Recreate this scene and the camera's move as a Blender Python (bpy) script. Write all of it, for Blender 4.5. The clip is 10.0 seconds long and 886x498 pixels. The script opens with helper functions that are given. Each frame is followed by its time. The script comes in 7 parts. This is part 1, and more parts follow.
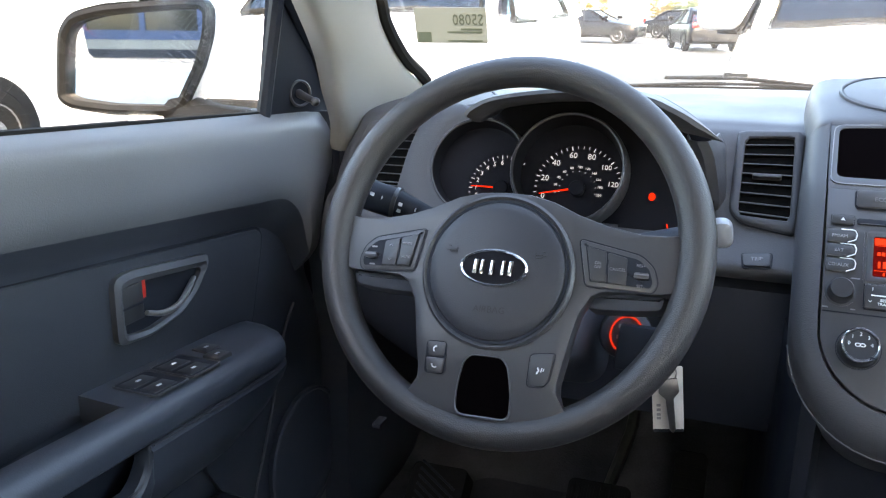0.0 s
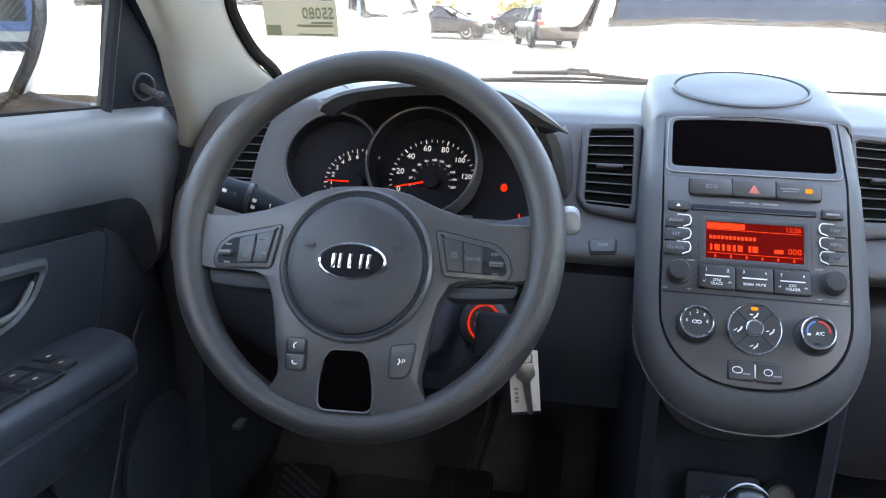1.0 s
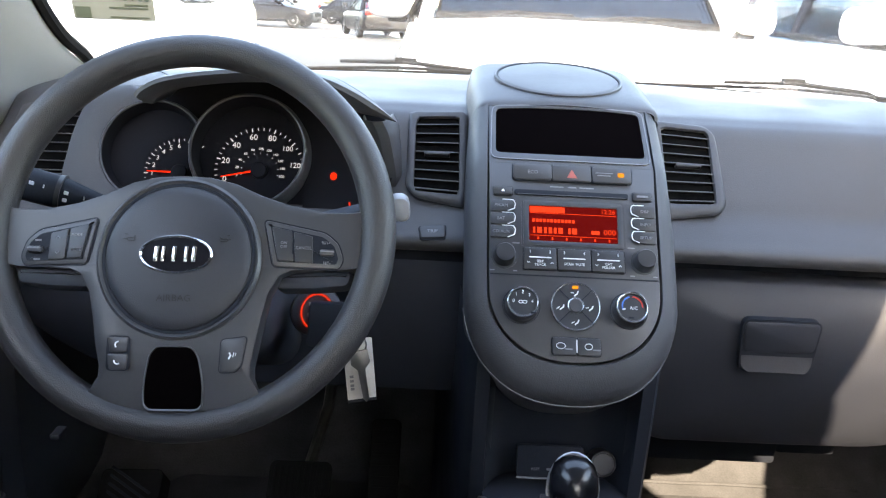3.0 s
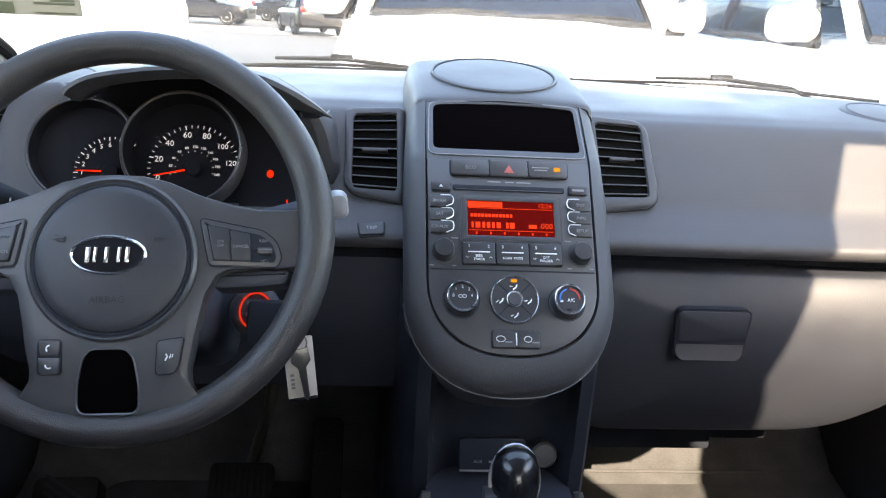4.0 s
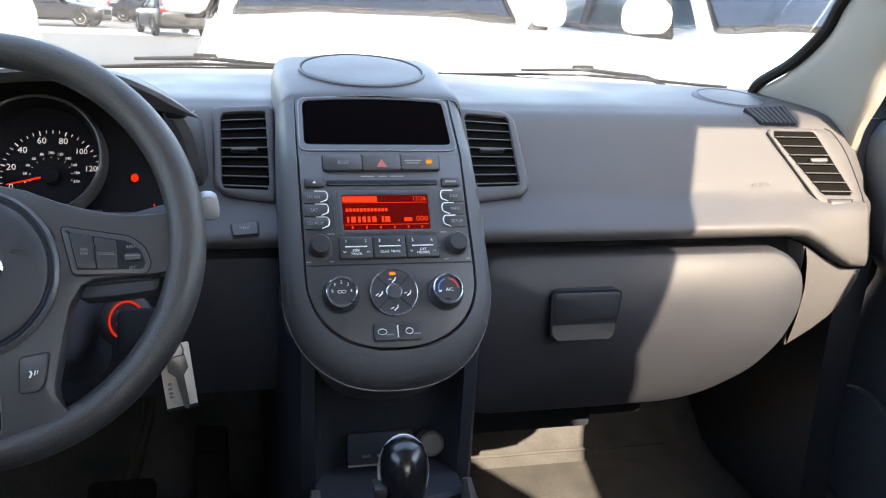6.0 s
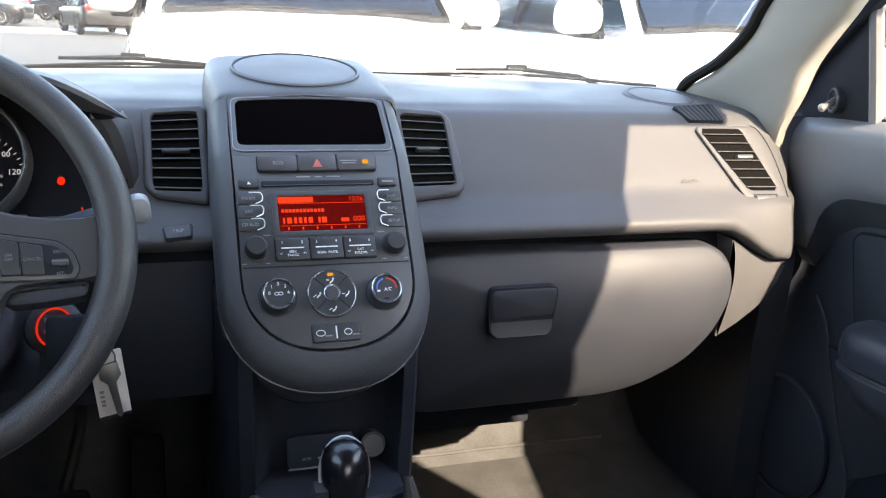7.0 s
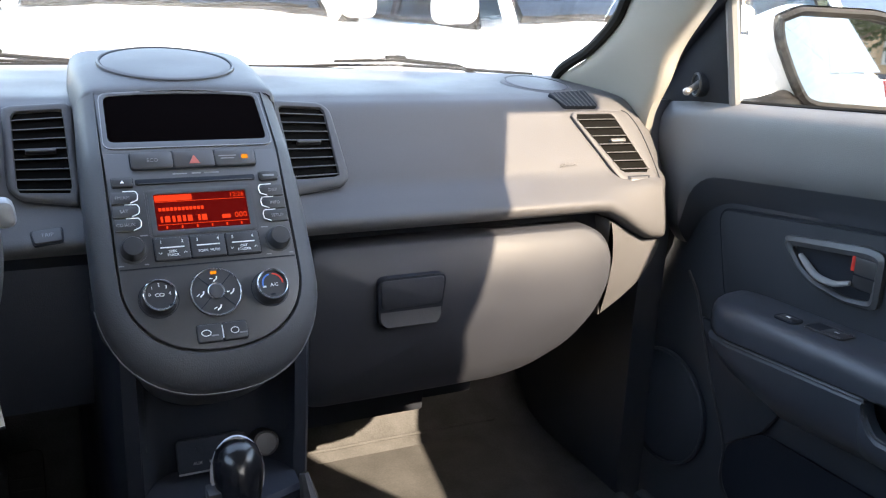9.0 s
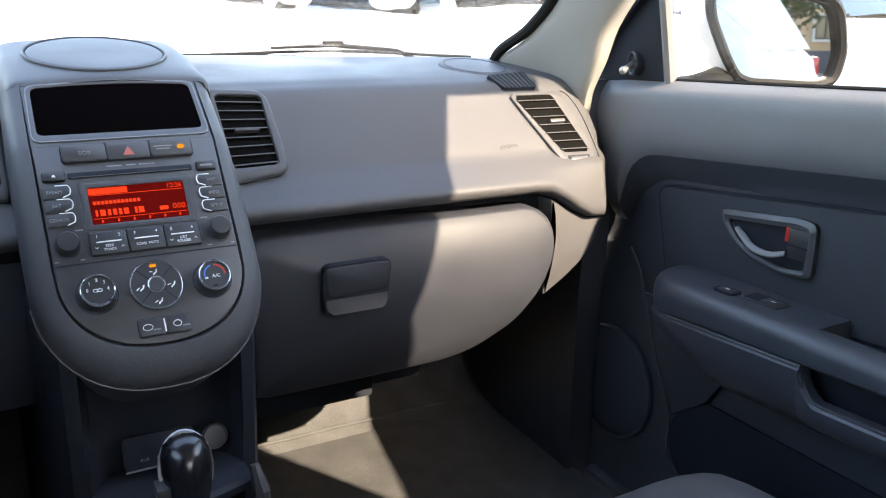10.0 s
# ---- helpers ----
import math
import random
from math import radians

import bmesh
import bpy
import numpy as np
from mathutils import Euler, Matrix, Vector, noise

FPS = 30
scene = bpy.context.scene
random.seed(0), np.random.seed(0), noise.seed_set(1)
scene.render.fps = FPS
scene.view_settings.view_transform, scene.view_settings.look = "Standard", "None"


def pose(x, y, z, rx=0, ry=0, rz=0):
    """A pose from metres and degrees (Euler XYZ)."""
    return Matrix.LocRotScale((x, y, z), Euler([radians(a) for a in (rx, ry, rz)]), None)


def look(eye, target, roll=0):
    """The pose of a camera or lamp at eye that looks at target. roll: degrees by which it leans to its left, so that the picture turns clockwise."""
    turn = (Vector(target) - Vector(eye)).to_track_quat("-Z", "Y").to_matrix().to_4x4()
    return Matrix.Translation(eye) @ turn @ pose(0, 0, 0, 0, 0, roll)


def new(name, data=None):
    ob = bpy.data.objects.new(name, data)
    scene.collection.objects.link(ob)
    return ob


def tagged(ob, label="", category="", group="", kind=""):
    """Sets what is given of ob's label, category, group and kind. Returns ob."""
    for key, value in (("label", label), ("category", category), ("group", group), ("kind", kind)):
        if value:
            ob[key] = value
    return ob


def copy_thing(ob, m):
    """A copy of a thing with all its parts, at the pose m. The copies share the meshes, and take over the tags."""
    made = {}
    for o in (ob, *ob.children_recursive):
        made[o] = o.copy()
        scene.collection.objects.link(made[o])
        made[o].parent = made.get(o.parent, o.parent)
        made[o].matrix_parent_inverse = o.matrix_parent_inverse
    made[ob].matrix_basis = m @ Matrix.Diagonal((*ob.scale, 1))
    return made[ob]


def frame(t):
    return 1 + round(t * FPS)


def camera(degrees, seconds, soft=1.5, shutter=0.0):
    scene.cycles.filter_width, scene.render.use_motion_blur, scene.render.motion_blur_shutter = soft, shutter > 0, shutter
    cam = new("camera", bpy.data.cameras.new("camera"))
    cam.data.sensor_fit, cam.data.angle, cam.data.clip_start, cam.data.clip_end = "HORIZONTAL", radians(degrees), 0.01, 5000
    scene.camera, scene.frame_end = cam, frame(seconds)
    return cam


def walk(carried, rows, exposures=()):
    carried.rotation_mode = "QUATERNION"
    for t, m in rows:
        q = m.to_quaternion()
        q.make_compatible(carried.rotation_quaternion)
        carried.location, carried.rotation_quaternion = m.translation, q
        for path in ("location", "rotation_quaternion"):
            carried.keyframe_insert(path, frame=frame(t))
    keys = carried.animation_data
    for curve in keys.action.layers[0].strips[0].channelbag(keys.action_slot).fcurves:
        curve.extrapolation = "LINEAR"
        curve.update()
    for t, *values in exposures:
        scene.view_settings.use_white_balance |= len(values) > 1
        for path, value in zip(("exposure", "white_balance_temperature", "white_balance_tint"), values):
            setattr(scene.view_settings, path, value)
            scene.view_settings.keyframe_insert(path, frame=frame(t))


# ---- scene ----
cam = camera(55.53, 10.0, soft=1.15)
PATH = [
    (0, (-0.1470, -0.7773, 1.2320), (-0.8396, 1.0191, 0.6905), 0.45),
    (0.5, (-0.1454, -0.7786, 1.2308), (-0.6727, 1.0736, 0.6910), 0.80),
    (1, (-0.1460, -0.7804, 1.2307), (-0.5146, 1.1078, 0.6839), 1.38),
    (1.5, (-0.1451, -0.7808, 1.2299), (-0.4027, 1.1253, 0.6820), 1.70),
    (2, (-0.1440, -0.7809, 1.2297), (-0.3016, 1.1348, 0.6774), 2.28),
    (2.5, (-0.1430, -0.7817, 1.2294), (-0.2059, 1.1387, 0.6745), 2.66),
    (4, (-0.1409, -0.7855, 1.2279), (0.0217, 1.1296, 0.6744), 3.09),
    (4.5, (-0.1406, -0.7870, 1.2275), (0.0865, 1.1219, 0.6756), 2.95),
    (5, (-0.1401, -0.7876, 1.2265), (0.1591, 1.1123, 0.6780), 2.62),
    (5.5, (-0.1386, -0.7892, 1.2257), (0.2287, 1.0992, 0.6789), 2.28),
    (6, (-0.1383, -0.7903, 1.2250), (0.3051, 1.0820, 0.6790), 2.34),
    (7.5, (-0.1384, -0.7913, 1.2248), (0.5176, 1.0202, 0.6878), 2.73),
    (8, (-0.1382, -0.7920, 1.2246), (0.5866, 0.9936, 0.6895), 2.80),
    (8.5, (-0.1368, -0.7928, 1.2235), (0.6409, 0.9680, 0.6807), 2.32),
    (9, (-0.1370, -0.7946, 1.2233), (0.6941, 0.9400, 0.6750), 2.10),
    (9.5, (-0.1351, -0.7947, 1.2216), (0.7499, 0.9108, 0.6666), 1.54),
    (10, (-0.1342, -0.7969, 1.2209), (0.8049, 0.8722, 0.6445), 1.13),
]
EXPOSURE = 3.94
walk(cam, [(t, look(eye, target, roll)) for t, eye, target, roll in PATH], exposures=[(t, EXPOSURE + d, 8050, 12) for t, d in ((0.0, 0.41), (2.5, 0.37), (5.5, 0.07), (10.0, 0.02))])

# ---- sky and sun ----
SUN_FROM = Vector((0.22, -0.76, 0.55)).normalized()
world = bpy.data.worlds.new("sky")
scene.world = world
world.use_nodes = True
sky = world.node_tree.nodes.new("ShaderNodeTexSky")
sky.sky_type = "NISHITA"
sky.sun_disc = False
sky.sun_elevation = math.asin(SUN_FROM.z)
sky.sun_rotation = math.atan2(SUN_FROM.x, SUN_FROM.y)
world.node_tree.links.new(sky.outputs["Color"], world.node_tree.nodes["Background"].inputs["Color"])
world.node_tree.nodes["Background"].inputs["Strength"].default_value = 0.14
sun = new("sun", bpy.data.lights.new("sun", "SUN"))
sun.data.energy, sun.data.angle, sun.data.color = 1.5, radians(0.6), (1.0, 0.89, 0.75)
sun.matrix_world = look(SUN_FROM * 30, (0, 0, 0))

# ---- mesh helpers ----
BASE = {}


def link(name, me, material, parent=None, label="", smooth=True):
    """One mesh object; under a parent it keeps its place in the world."""
    if material is not None:
        me.materials.append(material)
    if smooth:
        me.polygons.foreach_set("use_smooth", [True] * len(me.polygons))
        me.set_sharp_from_angle(angle=radians(38))
    ob = new(name, me)
    if parent is not None:
        ob.parent = parent
        if parent.name in BASE:
            ob.matrix_parent_inverse = Matrix.Translation(-BASE[parent.name])
    if label:
        tagged(ob, label)
    return ob


def part(name, bm, material, parent=None, label="", smooth=True):
    me = bpy.data.meshes.new(name)
    bmesh.ops.recalc_face_normals(bm, faces=bm.faces)
    bm.to_mesh(me)
    bm.free()
    return link(name, me, material, parent, label, smooth)


def thing(name, label, category, base=(0, 0, 0), group="", kind=""):
    ob = new(name)
    ob.empty_display_size = 0.05
    ob.location = base
    BASE[ob.name] = Vector(base)
    return tagged(ob, label, category, group, kind)


def plane_frame(origin, u, v):
    """A frame with axes u, v and their normal."""
    u, v = Vector(u).normalized(), Vector(v).normalized()
    n = u.cross(v).normalized()
    m = Matrix((u, v, n)).transposed().to_4x4()
    m.translation = origin
    return m


def rrect(w, h, r, cx=0.0, cy=0.0, n=4):
    pts = []
    for sx, sy, a0 in ((1, 1, 0), (-1, 1, 90), (-1, -1, 180), (1, -1, 270)):
        for i in range(n + 1):
            a = radians(a0 + 90 * i / n)
            pts.append((cx + sx * (w / 2 - r) + r * math.cos(a), cy + sy * (h / 2 - r) + r * math.sin(a)))
    return pts


def disc(r, cx=0.0, cy=0.0, n=32, ry=None):
    ry = r if ry is None else ry
    return [(cx + r * math.cos(2 * math.pi * i / n), cy + ry * math.sin(2 * math.pi * i / n)) for i in range(n)]


def soften(poly, r, n=3):
    """Rounds the corners of a polygon."""
    out, m = [], len(poly)
    for i in range(m):
        a, b, c = Vector(poly[i - 1]), Vector(poly[i]), Vector(poly[(i + 1) % m])
        d0, d1 = (a - b), (c - b)
        k = min(r, d0.length * 0.45, d1.length * 0.45)
        p, q = b + d0.normalized() * k, b + d1.normalized() * k
        for j in range(n + 1):
            t = j / n
            out.append(tuple(p * (1 - t) ** 2 + b * 2 * t * (1 - t) + q * t * t))
    return out


def inset(poly, d):
    """Moves every corner of a polygon (counterclockwise) inwards by d."""
    out, m = [], len(poly)
    for i in range(m):
        a, b, c = Vector(poly[i - 1]), Vector(poly[i]), Vector(poly[(i + 1) % m])
        e0, e1 = (b - a), (c - b)
        if e0.length < 1e-7 or e1.length < 1e-7:
            out.append(tuple(b))
            continue
        e0, e1 = e0.normalized(), e1.normalized()
        nrm = Vector((-e0.y, e0.x)) + Vector((-e1.y, e1.x))
        nrm = nrm.normalized() if nrm.length > 1e-6 else Vector((-e0.y, e0.x))
        out.append(tuple(b + nrm * d))
    return out


def turned(poly):
    """The polygon, counterclockwise."""
    area = sum(a[0] * b[1] - b[0] * a[1] for a, b in zip(poly, poly[1:] + poly[:1]))
    return poly if area > 0 else list(reversed(poly))


def rings(bm, loops, closed=True, cap0=True, cap1=True):
    """Skins a row of rings of equal count."""
    vs = [[bm.verts.new(p) for p in loop] for loop in loops]
    n = len(vs[0])
    for a, b in zip(vs, vs[1:]):
        for i in range(n if closed else n - 1):
            j = (i + 1) % n
            bm.faces.new((a[i], a[j], b[j], b[i]))
    if cap0:
        bm.faces.new(list(reversed(vs[0])))
    if cap1:
        bm.faces.new(vs[-1])
    return vs


def slab(poly, depth, fr, bevel=0.001, bm=None, lift=0.0):
    """A plate: a polygon of the frame's plane, its face at lift, going depth back, its front edge rounded."""
    bm = bm or bmesh.new()
    poly = turned(poly)
    k = min(bevel, depth * 0.8)
    steps = [(0.0, -depth), (0.0, -k), (k * 0.3, -k * 0.3), (k, 0.0)] if k > 0 else [(0, -depth), (0, 0)]
    loops = []
    for d, z in steps:
        q = inset(poly, d) if d else poly
        loops.append([fr @ Vector((u, v, lift + z)) for u, v in q])
    rings(bm, loops)
    return bm


def hoop(outer, inner, depth, fr, bm=None, lift=0.0, round_=0.0):
    """A flat ring between two outlines of equal count."""
    bm = bm or bmesh.new()
    at = lambda q, z: [fr @ Vector((u, v, z)) for u, v in q]
    mid = [((a[0] + b[0]) / 2, (a[1] + b[1]) / 2) for a, b in zip(outer, inner)]
    loops = [at(outer, lift - depth), at(outer, lift), at(mid, lift + round_), at(inner, lift), at(inner, lift - depth)]
    rings(bm, loops + [loops[0]], cap0=False, cap1=False)
    bmesh.ops.remove_doubles(bm, verts=bm.verts, dist=1e-6)
    return bm


def box(bm, lo, hi, bevel=0.0, fr=None):
    lo, hi = Vector(lo), Vector(hi)
    made = bmesh.ops.create_cube(bm, size=1.0)["verts"]
    m = Matrix.Translation((lo + hi) / 2) @ Matrix.Diagonal((*(hi - lo), 1))
    bmesh.ops.transform(bm, matrix=(fr or Matrix()) @ m, verts=made)
    if bevel:
        edges = list({e for v in made for e in v.link_edges})
        bmesh.ops.bevel(bm, geom=edges, offset=bevel, segments=2, profile=0.6, affect="EDGES")
    return bm


def sweep(bm, pts, r, n=8, flat=1.0, closed=False):
    """A tube along points; r is a number or a list."""
    pts = [Vector(p) for p in pts]
    m = len(pts)
    loops, side = [], None
    for i, p in enumerate(pts):
        a = pts[i - 1] if (i or closed) else p
        b = pts[(i + 1) % m] if (i < m - 1 or closed) else p
        d = (b - a).normalized()
        if side is None:
            side = d.orthogonal().normalized()
        side = (side - d * side.dot(d)).normalized()
        up = d.cross(side)
        k = r[i] if isinstance(r, (list, tuple)) else r
        loops.append([p + side * k * math.cos(2 * math.pi * j / n) + up * k * flat * math.sin(2 * math.pi * j / n) for j in range(n)])
    if closed:
        rings(bm, loops + [loops[0]], cap0=False, cap1=False)
        bmesh.ops.remove_doubles(bm, verts=bm.verts, dist=1e-7)
    else:
        rings(bm, loops)
    return bm


def lathe(bm, prof, fr, n=32):
    """Turns a profile of (radius, height) about the frame's normal."""
    rings(bm, [[fr @ Vector((r * math.cos(2 * math.pi * i / n), r * math.sin(2 * math.pi * i / n), h)) for i in range(n)] for r, h in prof])
    return bm


def smooth_line(pts, n=6):
    """A Catmull-Rom line through points of any dimension."""
    p = [np.array(q, float) for q in pts]
    p = [2 * p[0] - p[1]] + p + [2 * p[-1] - p[-2]]
    out = []
    for i in range(1, len(p) - 2):
        for j in range(n):
            t = j / n
            out.append(0.5 * (2 * p[i] + (p[i + 1] - p[i - 1]) * t + (2 * p[i - 1] - 5 * p[i] + 4 * p[i + 1] - p[i + 2]) * t * t + (3 * p[i] - p[i - 1] - 3 * p[i + 1] + p[i + 2]) * t ** 3))
    out.append(p[-2])
    return [tuple(q) for q in out]


def sheet(rows, thick=0.003):
    """A skin with thickness over a grid of points; the thickness goes to the back of the grid."""
    bm = bmesh.new()
    g = [[Vector(p) for p in row] for row in rows]
    nu, nv = len(g), len(g[0])
    back = []
    for i in range(nu):
        line = []
        for j in range(nv):
            du = g[min(i + 1, nu - 1)][j] - g[max(i - 1, 0)][j]
            dv = g[i][min(j + 1, nv - 1)] - g[i][max(j - 1, 0)]
            nr = du.cross(dv)
            line.append(g[i][j] - (nr.normalized() if nr.length > 1e-12 else Vector()) * thick)
        back.append(line)
    a = [[bm.verts.new(p) for p in row] for row in g]
    b = [[bm.verts.new(p) for p in row] for row in back]
    for i in range(nu - 1):
        for j in range(nv - 1):
            bm.faces.new((a[i][j], a[i + 1][j], a[i + 1][j + 1], a[i][j + 1]))
            bm.faces.new((b[i][j], b[i][j + 1], b[i + 1][j + 1], b[i + 1][j]))
    edge = [(i, 0) for i in range(nu)] + [(nu - 1, j) for j in range(1, nv)] + [(i, nv - 1) for i in range(nu - 2, -1, -1)] + [(0, j) for j in range(nv - 2, 0, -1)]
    for (i, j), (k, l) in zip(edge, edge[1:] + edge[:1]):
        bm.faces.new((a[i][j], b[i][j], b[k][l], a[k][l]))
    return bm


def lettering(name, text, size, fr, material, parent, align="CENTER", thick=0.0002, wide=1.0):
    """Words as flat meshes in the frame's plane."""
    cu = bpy.data.curves.new(name, "FONT")
    cu.body, cu.size, cu.align_x, cu.align_y, cu.extrude = text, size, align, "CENTER", thick
    cu.resolution_u = 2
    tmp = bpy.data.objects.new(name, cu)
    scene.collection.objects.link(tmp)
    me = bpy.data.meshes.new_from_object(tmp.evaluated_get(bpy.context.evaluated_depsgraph_get()))
    bpy.data.objects.remove(tmp)
    me.transform(fr @ Matrix.Diagonal((wide, 1, 1, 1)))
    me.materials.clear()
    return link(name, me, material, parent, smooth=False)


def at(fr, u, v, n=0.0, turn=0.0):
    """The frame moved within its own plane."""
    return fr @ Matrix.Translation((u, v, n)) @ Matrix.Rotation(radians(turn), 4, "Z")


# ---- materials ----
def surface(name, color, rough=0.5, metal=0.0, grain=0.0, grain_scale=500.0, stain=0.12, stain_scale=9.0, spec=0.5, coat=0.0, rough_var=0.08, depth=0.0004):
    """A painted, moulded or woven surface: tone varied at two scales, fine relief."""
    m = bpy.data.materials.new(name)
    m.use_nodes = True
    nt = m.node_tree
    b = nt.nodes["Principled BSDF"]
    b.inputs["Metallic"].default_value = metal
    b.inputs["Specular IOR Level"].default_value = spec
    b.inputs["Coat Weight"].default_value = coat
    co = nt.nodes.new("ShaderNodeTexCoord")
    big = nt.nodes.new("ShaderNodeTexNoise")
    big.inputs["Scale"].default_value, big.inputs["Detail"].default_value = stain_scale, 5.0
    nt.links.new(co.outputs["Object"], big.inputs["Vector"])
    fine = nt.nodes.new("ShaderNodeTexNoise")
    fine.inputs["Scale"].default_value, fine.inputs["Detail"].default_value = grain_scale, 2.0
    nt.links.new(co.outputs["Object"], fine.inputs["Vector"])
    add = nt.nodes.new("ShaderNodeMath")
    add.operation = "MULTIPLY_ADD"
    nt.links.new(fine.outputs["Fac"], add.inputs[0])
    add.inputs[1].default_value = 0.45
    nt.links.new(big.outputs["Fac"], add.inputs[2])
    ramp = nt.nodes.new("ShaderNodeMapRange")
    ramp.inputs["From Min"].default_value, ramp.inputs["From Max"].default_value = 0.45, 1.0
    ramp.inputs["To Min"].default_value, ramp.inputs["To Max"].default_value = 1 - stain, 1 + stain
    nt.links.new(add.outputs[0], ramp.inputs["Value"])
    tone = nt.nodes.new("ShaderNodeMix")
    tone.data_type, tone.blend_type = "RGBA", "MULTIPLY"
    tone.inputs["Factor"].default_value = 1.0
    tone.inputs["A"].default_value = (*color, 1)
    nt.links.new(ramp.outputs["Result"], tone.inputs["B"])
    nt.links.new(tone.outputs["Result"], b.inputs["Base Color"])
    rr = nt.nodes.new("ShaderNodeMapRange")
    rr.inputs["From Min"].default_value, rr.inputs["From Max"].default_value = 0.3, 0.7
    rr.inputs["To Min"].default_value, rr.inputs["To Max"].default_value = max(rough - rough_var, 0.02), min(rough + rough_var, 1.0)
    nt.links.new(big.outputs["Fac"], rr.inputs["Value"])
    nt.links.new(rr.outputs["Result"], b.inputs["Roughness"])
    if grain:
        bump = nt.nodes.new("ShaderNodeBump")
        bump.inputs["Strength"].default_value, bump.inputs["Distance"].default_value = min(grain, 1.0), depth
        nt.links.new(fine.outputs["Fac"], bump.inputs["Height"])
        nt.links.new(bump.outputs["Normal"], b.inputs["Normal"])
    return m


def glow(name, color, strength):
    m = bpy.data.materials.new(name)
    m.use_nodes = True
    b = m.node_tree.nodes["Principled BSDF"]
    b.inputs["Base Color"].default_value = (*[0.05 * c for c in color], 1)
    b.inputs["Specular IOR Level"].default_value, b.inputs["Roughness"].default_value = 0.05, 0.9
    b.inputs["Emission Color"].default_value = (*color, 1)
    b.inputs["Emission Strength"].default_value = strength
    return m


def pane_glass(name, tint=(0.98, 0.99, 0.985), gloss=0.35):
    m = bpy.data.materials.new(name)
    m.use_nodes = True
    nt = m.node_tree
    nt.nodes.clear()
    out = nt.nodes.new("ShaderNodeOutputMaterial")
    mix = nt.nodes.new("ShaderNodeMixShader")
    clear = nt.nodes.new("ShaderNodeBsdfTransparent")
    clear.inputs["Color"].default_value = (*tint, 1)
    shine = nt.nodes.new("ShaderNodeBsdfGlossy")
    shine.inputs["Roughness"].default_value = 0.02
    fr = nt.nodes.new("ShaderNodeFresnel")
    fr.inputs["IOR"].default_value = 1.45
    k = nt.nodes.new("ShaderNodeMath")
    k.operation = "MULTIPLY"
    k.inputs[1].default_value = gloss
    nt.links.new(fr.outputs[0], k.inputs[0])
    nt.links.new(k.outputs[0], mix.inputs["Fac"])
    nt.links.new(clear.outputs[0], mix.inputs[1])
    nt.links.new(shine.outputs[0], mix.inputs[2])
    nt.links.new(mix.outputs[0], out.inputs["Surface"])
    return m


GLOVE = surface("charcoal_glove_box_plastic", (0.0245, 0.0275, 0.036), 0.5, grain=0.45, grain_scale=1100, stain=0.08, spec=0.35)
DASH = surface("charcoal_soft_plastic", (0.060, 0.061, 0.067), 0.54, grain=0.6, grain_scale=650, stain=0.10, spec=0.28)
DASH_LOW = surface("black_moulded_plastic", (0.036, 0.041, 0.053), 0.6, grain=0.5, grain_scale=700, stain=0.15, spec=0.35)
TRIM = surface("graphite_smooth_plastic", (0.046, 0.046, 0.050), 0.38, grain=0.15, grain_scale=900, stain=0.08)
BUTTON = surface("dark_button_plastic", (0.028, 0.028, 0.031), 0.42, grain=0.1, stain=0.08)
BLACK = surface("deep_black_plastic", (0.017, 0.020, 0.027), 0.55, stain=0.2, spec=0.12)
SMOKED = surface("smoked_screen", (0.0022, 0.0016, 0.0018), 0.4, stain=0.1, spec=0.0)
DIAL_FACE = surface("matt_dial_black", (0.010, 0.010, 0.013), 0.6, stain=0.1, spec=0.06)
# Near-black that carries the shade of the vents' depth.
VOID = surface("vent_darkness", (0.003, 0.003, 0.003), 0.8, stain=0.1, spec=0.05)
DARK_GLASS = surface("dark_car_window", (0.012, 0.014, 0.018), 0.12, stain=0.2, spec=0.3)
GLOSSY = surface("piano_black", (0.006, 0.006, 0.008), 0.24, stain=0.1, coat=0.1)
RIM = surface("grained_wheel_leather", (0.034, 0.032, 0.033), 0.44, grain=1.0, grain_scale=900, stain=0.14, spec=0.5, depth=0.0004)
HUB = surface("grained_hub_vinyl", (0.036, 0.037, 0.043), 0.42, grain=0.5, grain_scale=1200, stain=0.06, spec=0.35)
SLAT = surface("grey_vent_slat", (0.055, 0.056, 0.060), 0.45, stain=0.06)
EMBOSS = surface("embossed_lettering", (0.078, 0.078, 0.080), 0.5, stain=0.04)
HANDLE_GREY = surface("grey_handle_surround", (0.060, 0.062, 0.068), 0.38, grain=0.1, stain=0.06)
SPOKE_EDGE = surface("dull_silver_edge", (0.15, 0.15, 0.155), 0.42, metal=0.6, stain=0.08)
LEVER = surface("satin_grey_lever", (0.17, 0.17, 0.175), 0.35, stain=0.05)
GREY_LINE = surface("pale_grey_edge", (0.17, 0.17, 0.18), 0.35, stain=0.06)
CHROME = surface("chrome", (0.80, 0.80, 0.81), 0.18, metal=1.0, stain=0.04, rough_var=0.04)
SATIN = surface("satin_silver", (0.30, 0.30, 0.31), 0.36, metal=0.8, stain=0.06)
WHITE_MARK = surface("white_marking", (0.75, 0.75, 0.75), 0.5, stain=0.04)
GREY_MARK = surface("grey_marking", (0.19, 0.19, 0.20), 0.5, stain=0.04)
DIM_MARK = surface("moulded_marking", (0.007, 0.007, 0.008), 0.6, stain=0.04)
RED_MARK = surface("red_marking", (0.55, 0.03, 0.02), 0.4, stain=0.06)
PALE_RED = surface("pale_red_marking", (0.42, 0.10, 0.08), 0.4, stain=0.06)
